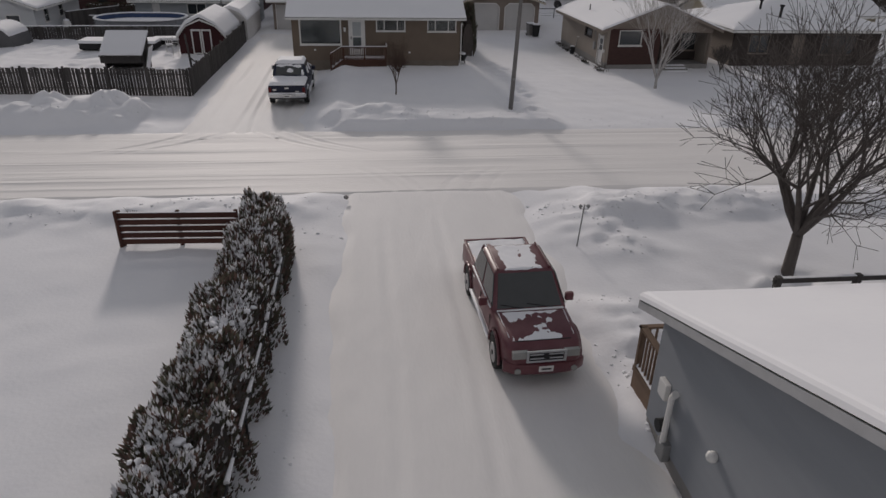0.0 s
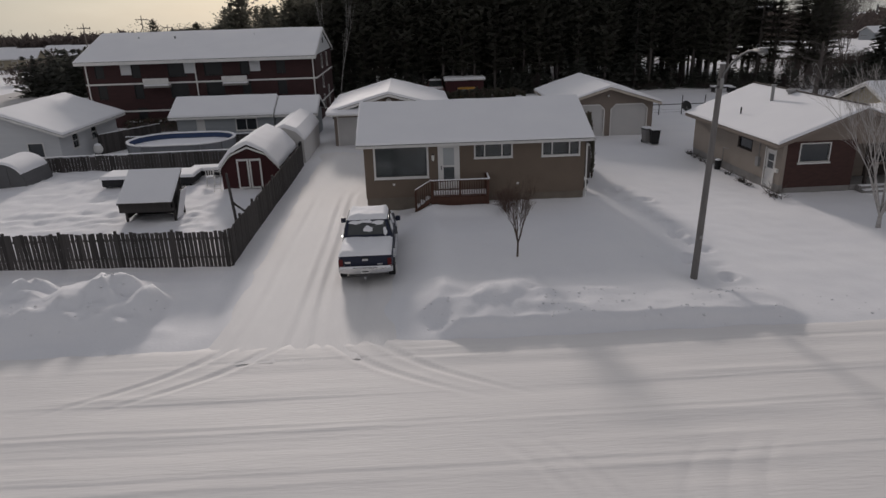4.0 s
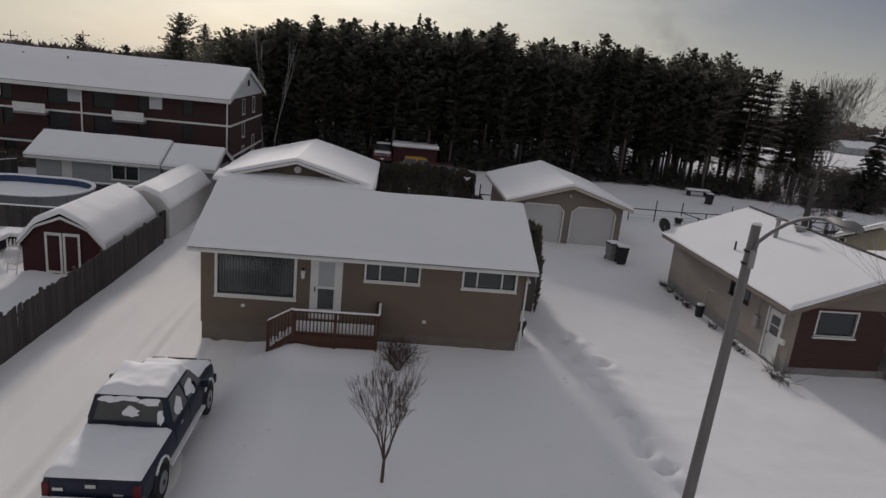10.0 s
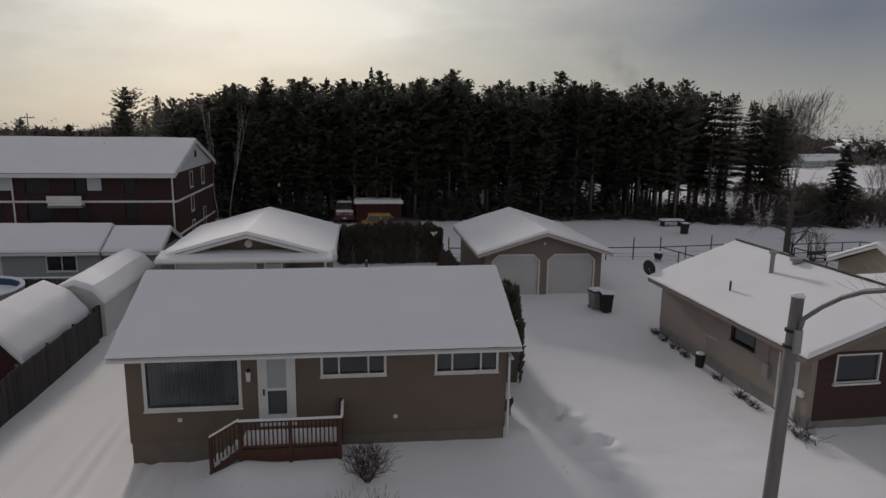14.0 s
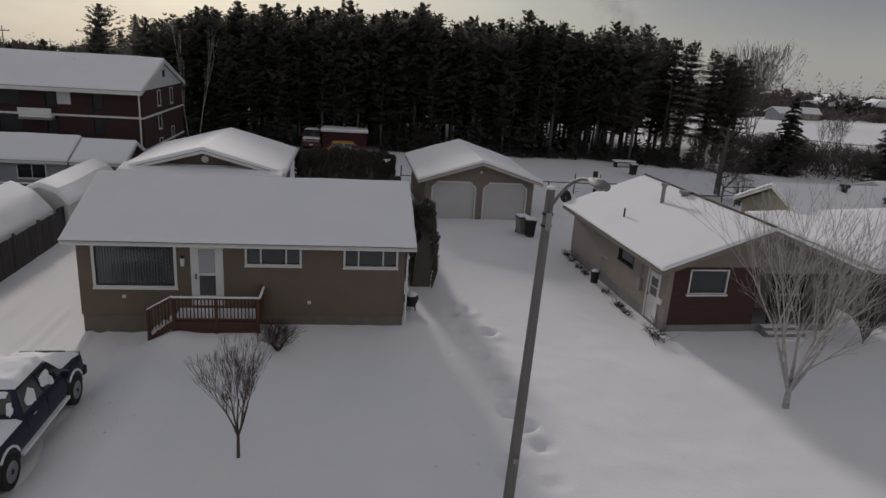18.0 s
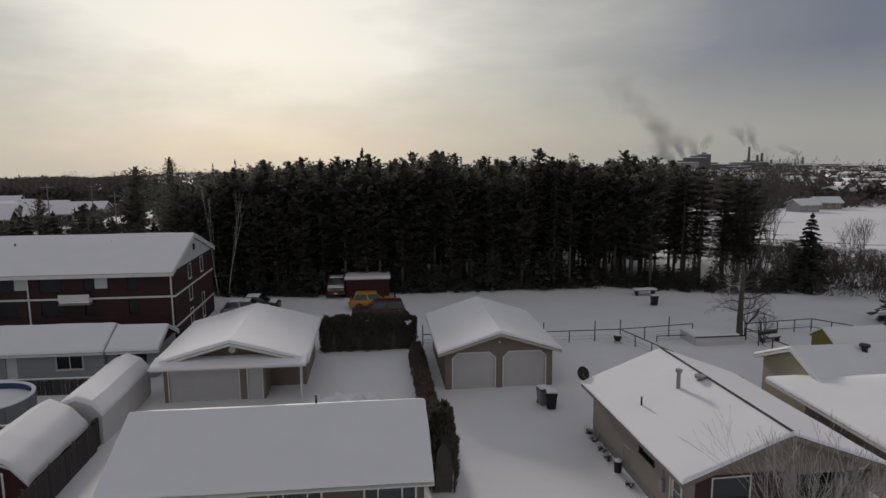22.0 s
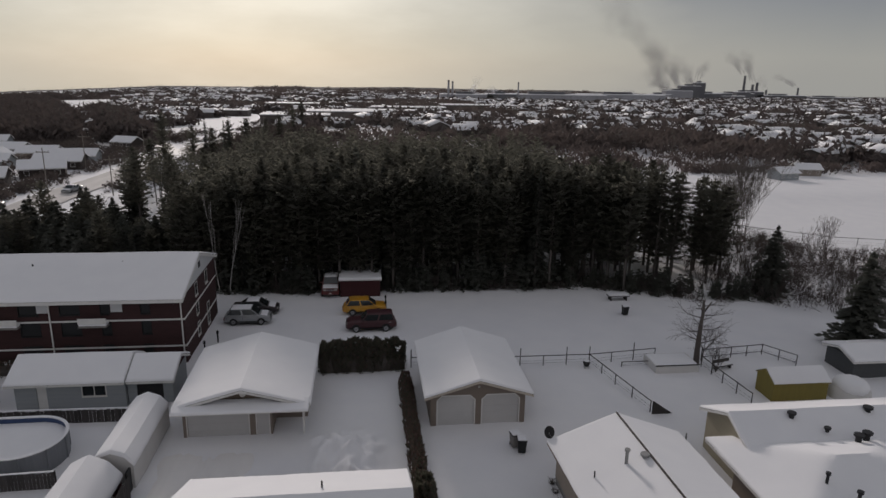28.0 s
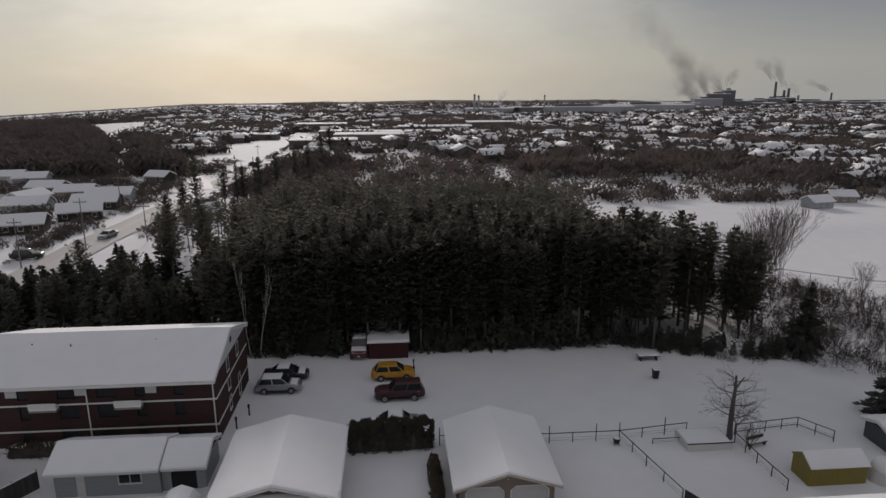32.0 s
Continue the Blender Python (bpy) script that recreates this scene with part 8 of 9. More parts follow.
    for j in range(4 * clumps if clumps > 3 else 6):   # slim leaders
        f = random.random()
        ox, oy, dz = tips[j % len(tips)]
        p = Vector((bend + ox + random.gauss(0, 0.10) * (1.15 - f), oy + random.gauss(0, 0.10) * (1.15 - f), h * (0.955 + dz + 0.065 * f)))
        u = Vector((random.uniform(-0.7, 0.7), random.uniform(-0.7, 0.7), 1.0)).normalized()
        v = Matrix.Rotation(random.uniform(0, 6.28), 3, u) @ u.orthogonal().normalized()
        spray(cr, p, u, v, 0.15 + 0.12 * (1 - f), 0.45)
    return tr, cr


def tree_master(name, label, m, *args, **kw):
    tr, cr = conifer_shapes(*args, **kw)
    t = part("trunk", tr.mesh("trunk", smooth=True, weld=False), BARK)
    t.name = name
    tagged(t, label, "tree", "edge of the pine wood")
    part("crown", cr, m, t, weld=False)
    return t


MASTERS = [
    tree_master("pine_tree", "tall dark pine with a bare lower trunk at the wood's edge", NEEDLE, 13.6, 0.30, 2.1, 26, 101),
    tree_master("pine_tree", "tall dark pine with an uneven crown at the wood's edge", NEEDLE, 13.0, 0.26, 2.3, 26, 102),
    tree_master("pine_tree", "tall straight pine with a narrow crown", NEEDLE, 14.1, 0.34, 1.9, 26, 103),
    tree_master("pine_tree", "broad dark pine with drooping lower limbs", NEEDLE, 12.8, 0.22, 2.5, 26, 104),
    tree_master("spruce_tree", "pointed dark spruce among the pines", NEEDLE_B, 14.2, 0.14, 1.9, 26, 105, spruce=True),
    tree_master("spruce_tree", "slim pointed spruce at the wood's edge", NEEDLE_B, 12.9, 0.18, 1.5, 24, 106, spruce=True),
    tree_master("pine_tree", "layered pine with open tiers of limbs", NEEDLE, 13.2, 0.22, 3.0, 14, 107, clumps=11, per=8, tier=True),
    tree_master("spruce_tree", "broad bushy spruce in the thicket behind the apartment block", NEEDLE_B, 8.0, 0.03, 2.9, 18, 108, spruce=True, per=8),
    tree_master("pine_tree", "big round-headed pine standing apart from the wood", NEEDLE, 12.6, 0.50, 2.8, 12, 109, clumps=8, per=8),
]


def wood_height(x):
    """How the treetops rise and fall along the wood, over the usual 13.6 m."""
    return float(np.interp(x, (-20, -13.5, -7, 0, 12, 16, 20, 24, 29, 34, 40, 42, 47, 51), (10.4, 11.8, 13.9, 14.3, 14.6, 13.5, 13.9, 14.7, 14.8, 14.2, 13.6, 13.3, 11.8, 10.2))) / 13.9


for i, t in enumerate(MASTERS[:7]):
    t.matrix_basis = pose(-9.5 + i * 6.6, 94.6 + (i % 3) * 0.7, -0.5, 0, 0, i * 50)
    t.scale = (1.0, 1.0, wood_height(-9.5 + i * 6.6))
MASTERS[7].matrix_basis = pose(-33.0, 104.5, -0.3)
MASTERS[8].matrix_basis = pose(-26.2, 112.5, 0.0)
MASTERS[8].scale = (0.95, 0.95, 1.0)

random.seed(77)
taken = [(-9.5 + i * 6.6, 95.4) for i in range(7)]


def front_edge(x):
    """Where the wood begins, along the street's direction."""
    if x < -12:
        return 92.9 + 0.5 * (-12 - x)
    return 93.0 if x < 30 else 93.0 - 0.5 * (x - 30)


count = 0
while count < 190:
    x = random.uniform(-18, 34.5)
    y = front_edge(x) + abs(random.gauss(0, 1)) * 5.0
    if y > 114 or any((x - a) ** 2 + (y - b) ** 2 < 2.0 for a, b in taken):
        continue
    taken.append((x, y))
    k = random.choices(range(7), (5, 5, 5, 3, 1.2 if x < 4 else 0.2, 1.2 if x < 4 else 0.2, 0.5 if x < 26 else 6))[0]
    c = copy_thing(MASTERS[k], pose(x, y, ground_z(x, y), 0, 0, random.uniform(0, 360)))
    s = wood_height(x) * random.uniform(0.84, 1.04)
    c.scale = (s * 1.02, s * 1.02, s)
    count += 1

# open row of tiered pines down the wood's bright side
for i, (x, y, s) in enumerate(((34.9, 93.6, 1.0), (36.6, 96.4, 1.02), (38.4, 93.4, 0.96), (39.8, 98.2, 1.02), (41.2, 94.8, 0.98), (43.0, 99.4, 0.98), (44.4, 95.8, 0.94), (46.2, 98.6, 0.94), (47.8, 95.2, 0.9),
                               (49.0, 98.4, 0.9), (37.2, 101.8, 1.04), (41.8, 104.0, 1.0), (45.6, 103.4, 0.94), (35.2, 107.5, 1.04),
                               (35.8, 99.0, 1.02), (38.9, 105.6, 1.02), (40.6, 101.4, 1.0), (43.9, 106.4, 0.98), (47.6, 101.2, 0.94), (49.6, 103.8, 0.92), (42.4, 97.0, 0.96), (45.2, 93.4, 0.88), (36.0, 104.2, 1.02), (46.9, 96.6, 0.96), (40.2, 96.4, 1.0), (48.2, 99.6, 0.92))):
    c = copy_thing(MASTERS[6 if x > 42 and i % 3 else (6, 1, 6, 3, 6, 0)[i % 6]], pose(x, y, ground_z(x, y), 0, 0, i * 77))
    q = s * 0.5 + wood_height(x) * 0.52
    c.scale = (q * 1.08, q * 1.08, q)
# thicket of bushy spruces behind the apartment block
for i, (x, y, s) in enumerate(((-46.5, 108.5, 0.62), (-43.5, 105.5, 0.75), (-41.3, 108.5, 0.82), (-38.4, 106.5, 0.70), (-38.7, 113.5, 0.96), (-35.6, 109.0, 0.84), (-35.0, 116.5, 0.92), (-32.8, 112.6, 1.0),
                               (-30.6, 106.8, 0.9), (-29.2, 110.0, 0.78), (-27.6, 104.2, 0.82), (-25.0, 101.0, 0.7), (-22.4, 99.4, 0.74), (-45.0, 112.5, 0.7), (-41.5, 115.2, 0.8), (-24.4, 106.0, 0.66), (-20.4, 103.5, 0.8), (-48.8, 104.6, 0.55))):
    c = copy_thing(MASTERS[7 if i % 4 else 3], pose(x, y, ground_z(x, y), 0, 0, i * 67))
    q = s if i % 4 else s * 0.72
    c.scale = (q, q, q)

random.seed(78)
for i in range(34):
    x = random.uniform(-52, -20)
    y = random.uniform(100.5, 119) if x < -28 else random.uniform(97, 107)
    if x < -42 and y > 114:
        continue
    c = copy_thing(MASTERS[7 if i % 5 else 1], pose(x, y, ground_z(x, y), 0, 0, i * 67))
    q = random.uniform(0.6, 0.88) * (1 if i % 5 else 0.72) * (0.8 if x < -42 else 1)
    c.scale = (q * 1.1, q * 1.1, q)

# pines between the wood and the main road
random.seed(92)
for i, (x, y, s) in enumerate(((-22.0, 109.2, 0.62), (-21.5, 113.0, 0.8), (-28.5, 118.0, 0.8), (-24.0, 120.5, 0.75), (-19.5, 122.0, 0.9), (-30.5, 124.0, 0.8), (-26.5, 129.0, 0.85), (-22.0, 132.0, 0.8), (-34.0, 131.0, 0.7),
                               (-29.5, 138.0, 0.8), (-36.0, 142.0, 0.8), (-40.9, 177.1, 1.0), (-38.5, 160.0, 0.8), (-35.9, 183.0, 0.85), (-33.3, 192.0, 0.9), (-31.5, 204.0, 0.85), (-29.5, 219.0, 0.95), (-27.0, 240.0, 0.8), (-25.5, 262.0, 0.9), (-24.0, 296.0, 0.9), (-23.7, 330.0, 1.0))):
    c = copy_thing(MASTERS[(1, 0, 3, 2)[i % 4]], pose(x, y, ground_z(x, y), 0, 0, i * 61))
    c.scale = (s * 1.05, s * 1.05, s * random.uniform(0.85, 1.0))
# single conifers away from the wood
for k, x, y, s, lab in ((7, 49.2, 72.9, 1.16, "broad dark spruce standing by the grey outbuilding"), (7, 50.9, 89.6, 1.0, "open-tiered spruce standing at the scrub's edge"),
                        (5, -20.6, 147.0, 1.0, "dark spruce beside the far road"),
                        (4, -34.5, 190.0, 0.9, "tall spruce beside the far road"), (5, -33.0, 205.0, 0.9, "tall spruce beside the far road")):
    c = copy_thing(MASTERS[k], pose(x, y, ground_z(x, y), 0, 0, random.uniform(0, 360)))
    c.scale = (s, s, s)
    tagged(c, lab, "tree", "single conifers")


def scatter(name, label, category, shapes, places, material, kind="stuff"):
    """Many copies of a few shapes joined into one mesh. places: (x, y, z, scale, turn, which)."""
    base = [(np.array(q.v, dtype=np.float32), np.array([i for f in q.f for i in f], dtype=np.int32), np.array([len(f) for f in q.f], dtype=np.int32)) for q in shapes]
    vs, loops, sizes, n = [], [], [], 0
    for x, y, z, k, a, which in places:
        v, lo, sz = base[which]
        ca, sa = math.cos(a) * k, math.sin(a) * k
        w = np.empty_like(v)
        w[:, 0] = v[:, 0] * ca - v[:, 1] * sa + x
        w[:, 1] = v[:, 0] * sa + v[:, 1] * ca + y
        w[:, 2] = v[:, 2] * k + z
        vs.append(w)
        loops.append(lo + n)
        sizes.append(sz)
        n += len(v)
    co, lo, sz = np.concatenate(vs), np.concatenate(loops), np.concatenate(sizes)
    me = bpy.data.meshes.new(name)
    me.vertices.add(len(co))
    me.vertices.foreach_set("co", co.ravel())
    me.loops.add(len(lo))
    me.loops.foreach_set("vertex_index", lo)
    me.polygons.add(len(sz))
    me.polygons.foreach_set("loop_start", np.concatenate(([0], np.cumsum(sz)[:-1])).astype(np.int32))
    me.update(calc_edges=True)
    me.materials.append(material)
    return tagged(new(name, me), label, category, kind=kind)


inner = [conifer_shapes(h, b, w, n, s, sp, 3, 5) for h, b, w, n, s, sp in ((13.0, 0.45, 2.2, 13, 201, False), (12.2, 0.42, 2.3, 13, 202, False), (12.6, 0.40, 2.3, 13, 203, False), (11.6, 0.45, 2.2, 12, 204, False))]
random.seed(88)
deep, tries = [], 0
while len(deep) < 330 and tries < 20000:
    tries += 1
    x, y = random.uniform(-34, 36), random.uniform(100, 155)
    if y < front_edge(x) + 5 or x < -18 and y < 138 or x < -25 and y > 150:
        continue
    if any((x - a) ** 2 + (y - b) ** 2 < 4.2 for a, b, *_ in deep):
        continue
    deep.append((x, y, ground_z(x, y), random.uniform(0.82, 1.02) * (0.75 if x < -18 else 1.0), random.uniform(0, 6.28), random.randrange(4)))
under, low = [conifer_shapes(4.2, 0.04, 1.5, 9, s, True, 2, 6)[1] for s in (211, 212)], []
for _ in range(46):
    x = random.uniform(-20, 32)
    y = front_edge(x) + random.uniform(0.5, 26)
    if x > 10 and random.random() < 0.45:
        continue
    low.append((x, y, ground_z(x, y), random.uniform(0.3, 0.8), random.uniform(0, 6.28), random.randrange(2)))
for _ in range(150):   # young growth filling the thicket behind the apartment block
    x, y = random.uniform(-52, -21), random.uniform(99, 119)
    if x > -28 and y > 108 or x < -42 and y > 114:
        continue
    low.append((x, y, ground_z(x, y), random.uniform(0.8, 1.35), random.uniform(0, 6.28), random.randrange(2)))
for _ in range(330):
    x = random.uniform(-24, 50)
    y = front_edge(x) + (0.06 * max(0.0, x - 34) ** 1.5) + random.uniform(-0.4, 2.6)
    low.append((x, y, ground_z(x, y), random.uniform(0.30, 0.66) * (1.5 if x < 27 and random.random() < 0.4 else 1.0), random.uniform(0, 6.28), random.randrange(2)))
scatter("undergrowth", "dark young conifers and brush under the pines", "undergrowth", under, low, NEEDLE_B)
scatter("pine_wood", "crowns of the dense dark pine wood", "wood", [c for _, c in inner], deep, NEEDLE)
scatter("pine_wood_trunk", "trunks within the dark pine wood", "wood", [t for t, _ in inner], deep, BARK)


def twig_bush(seed, h, n, r):
    random.seed(seed)
    s = Shape()
    for i in range(n):
        a = random.uniform(0, 6.28)
        d = Vector((math.cos(a) * 0.45, math.sin(a) * 0.45, 1)).normalized()
        grow(s, Vector((random.uniform(-r, r) * 0.3, random.uniform(-r, r) * 0.3, -0.2)), d, h * 0.42, 0.012 * h, 2, 0.5, [], 0.2, 3, 3, 0.012 * h * 0.25)
    return s


bushes = [twig_bush(301, 2.0, 6, 0.8), twig_bush(302, 2.6, 5, 0.8), twig_bush(303, 6.5, 3, 0.8), twig_bush(304, 8.0, 3, 0.6)]
random.seed(99)
brush = []
for _ in range(170):   # undergrowth at the foot of the wood
    x = random.uniform(-30, 40)
    brush.append((x, front_edge(x) + random.uniform(-0.3, 2.5), -0.4, random.uniform(0.5, 1.0), random.uniform(0, 6), random.randrange(2)))
for _ in range(1100):   # scrub beyond the open field
    x = random.uniform(44, 78)
    y = random.uniform(64, 112)
    if 43 < x < 47.5 and 70 < y < 76 or y < 70 + 0 * x or y < 95 - 0.76 * (x - 35.5) or wobble(x, y, 0.11, 7) < -0.22 or y > 116 - 0.8 * (x - 58) and x > 58:
        continue
    brush.append((x, y, 0, random.uniform(0.5, 1.0), random.uniform(0, 6), random.randrange(2)))
for x, y in ((50.5, 116), (53.5, 119), (57.0, 115)):
    brush.append((x, y, 0, 0.9, 1.0 + x, 3))
thick = []
for _ in range(430):
    x, y = random.uniform(36, 80), random.uniform(72, 116)
    if y < 95 - 0.76 * (x - 35.5) or y > 117 - 0.8 * (x - 58) and x > 58 or wobble(x, y, 0.09, 7) < -0.12 or x < 54 and y > 95:
        continue
    thick.append((x, y, -0.3, random.uniform(0.8, 2.0), random.uniform(0, 6), random.randrange(3)))
for _ in range(120):
    x = random.uniform(-20, 44)
    thick.append((x, front_edge(x) + random.uniform(-0.5, 1.0), -0.5, random.uniform(0.5, 1.1), random.uniform(0, 6), random.randrange(3)))
scatter("scrub", "leafless grey-brown scrub and undergrowth", "scrub", bushes, brush, TWIGS)



FARWOOD = mat("far_dark_wood", (0.130, 0.106, 0.100), (0.080, 0.068, 0.065), 0.95, 0.05, 0.8, 0.0, leafy=0.3)
GROVE = mat("brown_grove_twigs", (0.160, 0.130, 0.120), (0.100, 0.082, 0.077), 0.95, 0.05, 0.8, 0.0, leafy=0.4)


def low_brush_mound(places, name, label, m, seed, flakes=105, w0=0.10, w1=0.24, slim=0.34):
    """Rounded masses of fine twigs far off, each a bundle of many small flakes with gaps."""
    random.seed(seed)
    shapes = []
    for k in range(3):
        s = Shape()
        for i in range(flakes):
            a, t = random.uniform(0, 6.28), random.random()
            r = math.sqrt(random.random())
            p = Vector((r * math.cos(a), r * math.sin(a), (0.15 + 0.95 * t) * (1 - 0.5 * r * r)))
            u = Vector((random.uniform(-1, 1), random.uniform(-1, 1), random.uniform(0.2, 1.2))).normalized()
            v = u.orthogonal().normalized()
            w = random.uniform(w0, w1)
            s.add([p - u * w, p + v * w * slim, p + u * w * 1.2, p - v * w * slim], [(0, 1, 2, 3)])
        shapes.append(s)
    return scatter(name, label, "wood", shapes, places, m)


low_brush_mound(thick, "scrub_thicket", "low tangled grey-brown thicket at the wood's edge", TWIGS, 135, 130, 0.09, 0.22, 0.13)


# ---- the town on the plain ----
def far_house_shapes():
    walls, roofs = [], []
    for w, d, h, r in ((11, 8, 2.8, 1.5), (13, 8.5, 2.9, 1.6), (9, 8, 3.4, 1.8), (16, 9, 3.0, 1.2)):
        walls.append(Shape().prism([(-d / 2, -1), (d / 2, -1), (d / 2, h), (0, h + r), (-d / 2, h)], "x", -w / 2, w / 2))
        o = 0.6
        roofs.append(Shape().prism([(-d / 2 - o, h - 0.15), (0, h + r), (d / 2 + o, h - 0.15), (d / 2 + o, h + 0.2), (0, h + r + 0.38), (-d / 2 - o, h + 0.2)], "x", -w / 2 - o, w / 2 + o))
    return walls, roofs


random.seed(123)
FW, FR = far_house_shapes()
town, groves, firs, gardens = [], [], [], []
seen = {}
for _ in range(7000):
    y = 200 + 2160 * random.random() ** 1.6
    half = 0.95 * y + 60
    x = random.uniform(-0.9 * half, half)
    gap = 14 + y * 0.005
    cell = (int(x / gap), int(y / gap))
    if cell in seen:
        continue
    seen[cell] = True
    z = ground_z(x, y)
    if x < -0.30 * y - 20 and y < 900 or -75 < x < -34 and y < 560 or y < 284 and x < 96 or x < 40 - 0.1 * y and y < 330:
        continue
    if noise.noise(Vector((x * 0.007, y * 0.005, 4))) > 0.12 and y < 1700:
        for _k in range(5):
            groves.append((x + random.uniform(-8, 8), y + random.uniform(-8, 8), z, random.uniform(2.5, 6), random.uniform(0, 6), random.randrange(3)))
        continue
    town.append((x, y, z, random.uniform(0.7, 1.0) * (1 + y / 3500), random.choice((0, 1.5708)) + random.uniform(-0.2, 0.2) + 0.2, random.randrange(4)))
    for _k in range(random.randrange(6, 12) if y < 620 else random.randrange(3, 7)):
        gardens.append((x + random.uniform(-11, 11), y + random.uniform(-11, 7), z, random.uniform(2.0, 5.0) * (1 + y / 2600), random.uniform(0, 6), random.randrange(3)))
    for _k in range(random.randrange(0, 4)):
        firs.append((x + random.uniform(-9, 9), y + random.uniform(-7, 7), z, random.uniform(0.5, 1.0) * (1 + y / 4000), 0, random.randrange(2)))
scatter("town_wall", "house walls of the distant snowy town", "town", FW, town, TOWNWALL)
scatter("town_roof", "snow-covered house roofs of the distant town", "town", FR, town, SNOW)
far_fir = [conifer_shapes(11, 0.1, 2.4, 8, 401, True, 1, 5)[1], conifer_shapes(12, 0.25, 2.4, 7, 402, False, 1, 5)[1]]
for _ in range(520):   # brown mixed wood right behind the pines, and along the gully
    x, y = random.uniform(-30, 80), random.uniform(152, 296)
    if x > 36 and y < 0.35 * (x - 36) + 160 or x > 46 and y < 186 or 214 < y < 226 and x > 30:
        continue
    groves.append((x, y, ground_z(x, y), random.uniform(1.8, 4.4), random.uniform(0, 6), random.randrange(3)))
for _ in range(90):
    x = random.uniform(55, 190)
    y = 182 + random.uniform(-4, 26) + 0.05 * (x - 55)
    groves.append((x, y, ground_z(x, y), random.uniform(1.2, 3.4), random.uniform(0, 6), random.randrange(3)))
for _ in range(120):
    x, y = random.uniform(52, 125), random.uniform(204, 268)
    if wobble(x, y, 0.03, 17) < -0.15:
        continue
    groves.append((x, y, ground_z(x, y), random.uniform(3, 6.5), random.uniform(0, 6), random.randrange(3)))
for _ in range(70):
    x, y = random.uniform(-32, 130), random.uniform(178, 330)
    if x > 40 and y < 200:
        continue
    firs.append((x, y, ground_z(x, y), random.uniform(0.6, 0.95), 0, random.randrange(2)))
for x, y in ((110, 176), (113, 181), (120, 184), (98, 190), (133, 188), (91, 200)):
    firs.append((x, y, ground_z(x, y), 0.7, 0, 0))
for _ in range(46):
    x = random.uniform(84, 150)
    groves.append((x, 180.5 + random.uniform(0, 6) + 0.05 * (x - 84), -1.2, random.uniform(1.3, 2.8), random.uniform(0, 6), random.randrange(3)))
for x, y in ((112.5, 178.5), (115.5, 180.0), (124.5, 178.5), (101.0, 181.0)):
    firs.append((x, y, ground_z(x, y), 0.62, 0, 0))
# wooded hill on the left of the plain and tree belts towards the horizon
hill = []
def lane_x(y):
    return float(np.interp(y, (246, 274, 392, 450, 800), (-80, -92, -141, -165, -330)))


def side_road_x(y):
    return float(np.interp(y, (226, 255, 306, 352, 500), (-53, -64, -83, -103, -150)))


for _ in range(2300):
    y = 262 + 900 * random.random() ** 1.7
    if random.random() < 0.22 and y < 480:   # the strip between lane and side road
        x = random.uniform(lane_x(y) + 6, side_road_x(y) - 5)
    else:
        x = lane_x(y) - 7 - random.random() ** 1.2 * (0.62 * y)
    if random.random() < 0.16:
        firs.append((x, y, ground_z(x, y), random.uniform(0.5, 0.85) * (1 + y / 3000), 0, random.randrange(2)))
    hill.append((x, y, ground_z(x, y) - 0.5, random.uniform(4.0, 7.2) * (1 + y / 2500), random.uniform(0, 6), random.randrange(3)))
for _ in range(520):
    y = random.uniform(1300, 4300)
    x = random.uniform(-0.8, 0.35) * y
    groves.append((x, y, ground_z(x, y) - 2, random.uniform(10, 20) if x > -0.15 * y else random.uniform(4, 8), random.uniform(0, 6), random.randrange(3)))
low_brush_mound(gardens, "town_trees", "bare garden trees and hedges between the distant houses", FARWOOD, 134, 22, 0.22, 0.42, 0.5)
low_brush_mound(hill, "hill_wood", "dark mixed wood on the rise beyond the main road", FARWOOD, 133, 95, 0.12, 0.26, 0.34)
low_brush_mound(groves, "far_wood", "leafless brown groves scattered through the town and plain", GROVE, 131, 70, 0.12, 0.28, 0.36)
scatter("far_fir_trees", "dark conifers scattered through the distant town", "wood", far_fir, firs, NEEDLE_B)


def horizon_hills():
    """Low wooded rise along the horizon."""
    m = mat("far_forest", (0.052, 0.050, 0.052), (0.030, 0.030, 0.033), 0.95, 0.004, 0.06, 0.0)
    xs = steps((-4200, 4200, 60))
    s = Shape()
    vs = []
    for x in xs:
        t = sm(1400, 2100, x)
        top = 5 + 11 * sm(-1500, 300, x) + 12 * sm(-2200, -300, x) * wobble(x, 0, 0.0016, 3) + 4 * wobble(x, 0, 0.012, 3) - 30 * t
        for y, h in ((3900, -2), (4150, max(2, top * 0.8)), (4500, max(3, top)), (4850, -4)):
            vs.append((x, y, ground_z(x, y) + h))
    n = len(xs)
    s.add(vs, [(i * 4 + j, (i + 1) * 4 + j, (i + 1) * 4 + j + 1, i * 4 + j + 1) for i in range(n - 1) for j in range(3)])
    tagged(part("backdrop", s, m, smooth=True), "low dark wooded rise along the horizon", "hill", kind="structure")


horizon_hills()


wire_fence([(59.0, 121.5), (74.0, 110.3), (96.0, 104.0)], 1.3, "wire fence along the edge of the snowfield", 4.0)


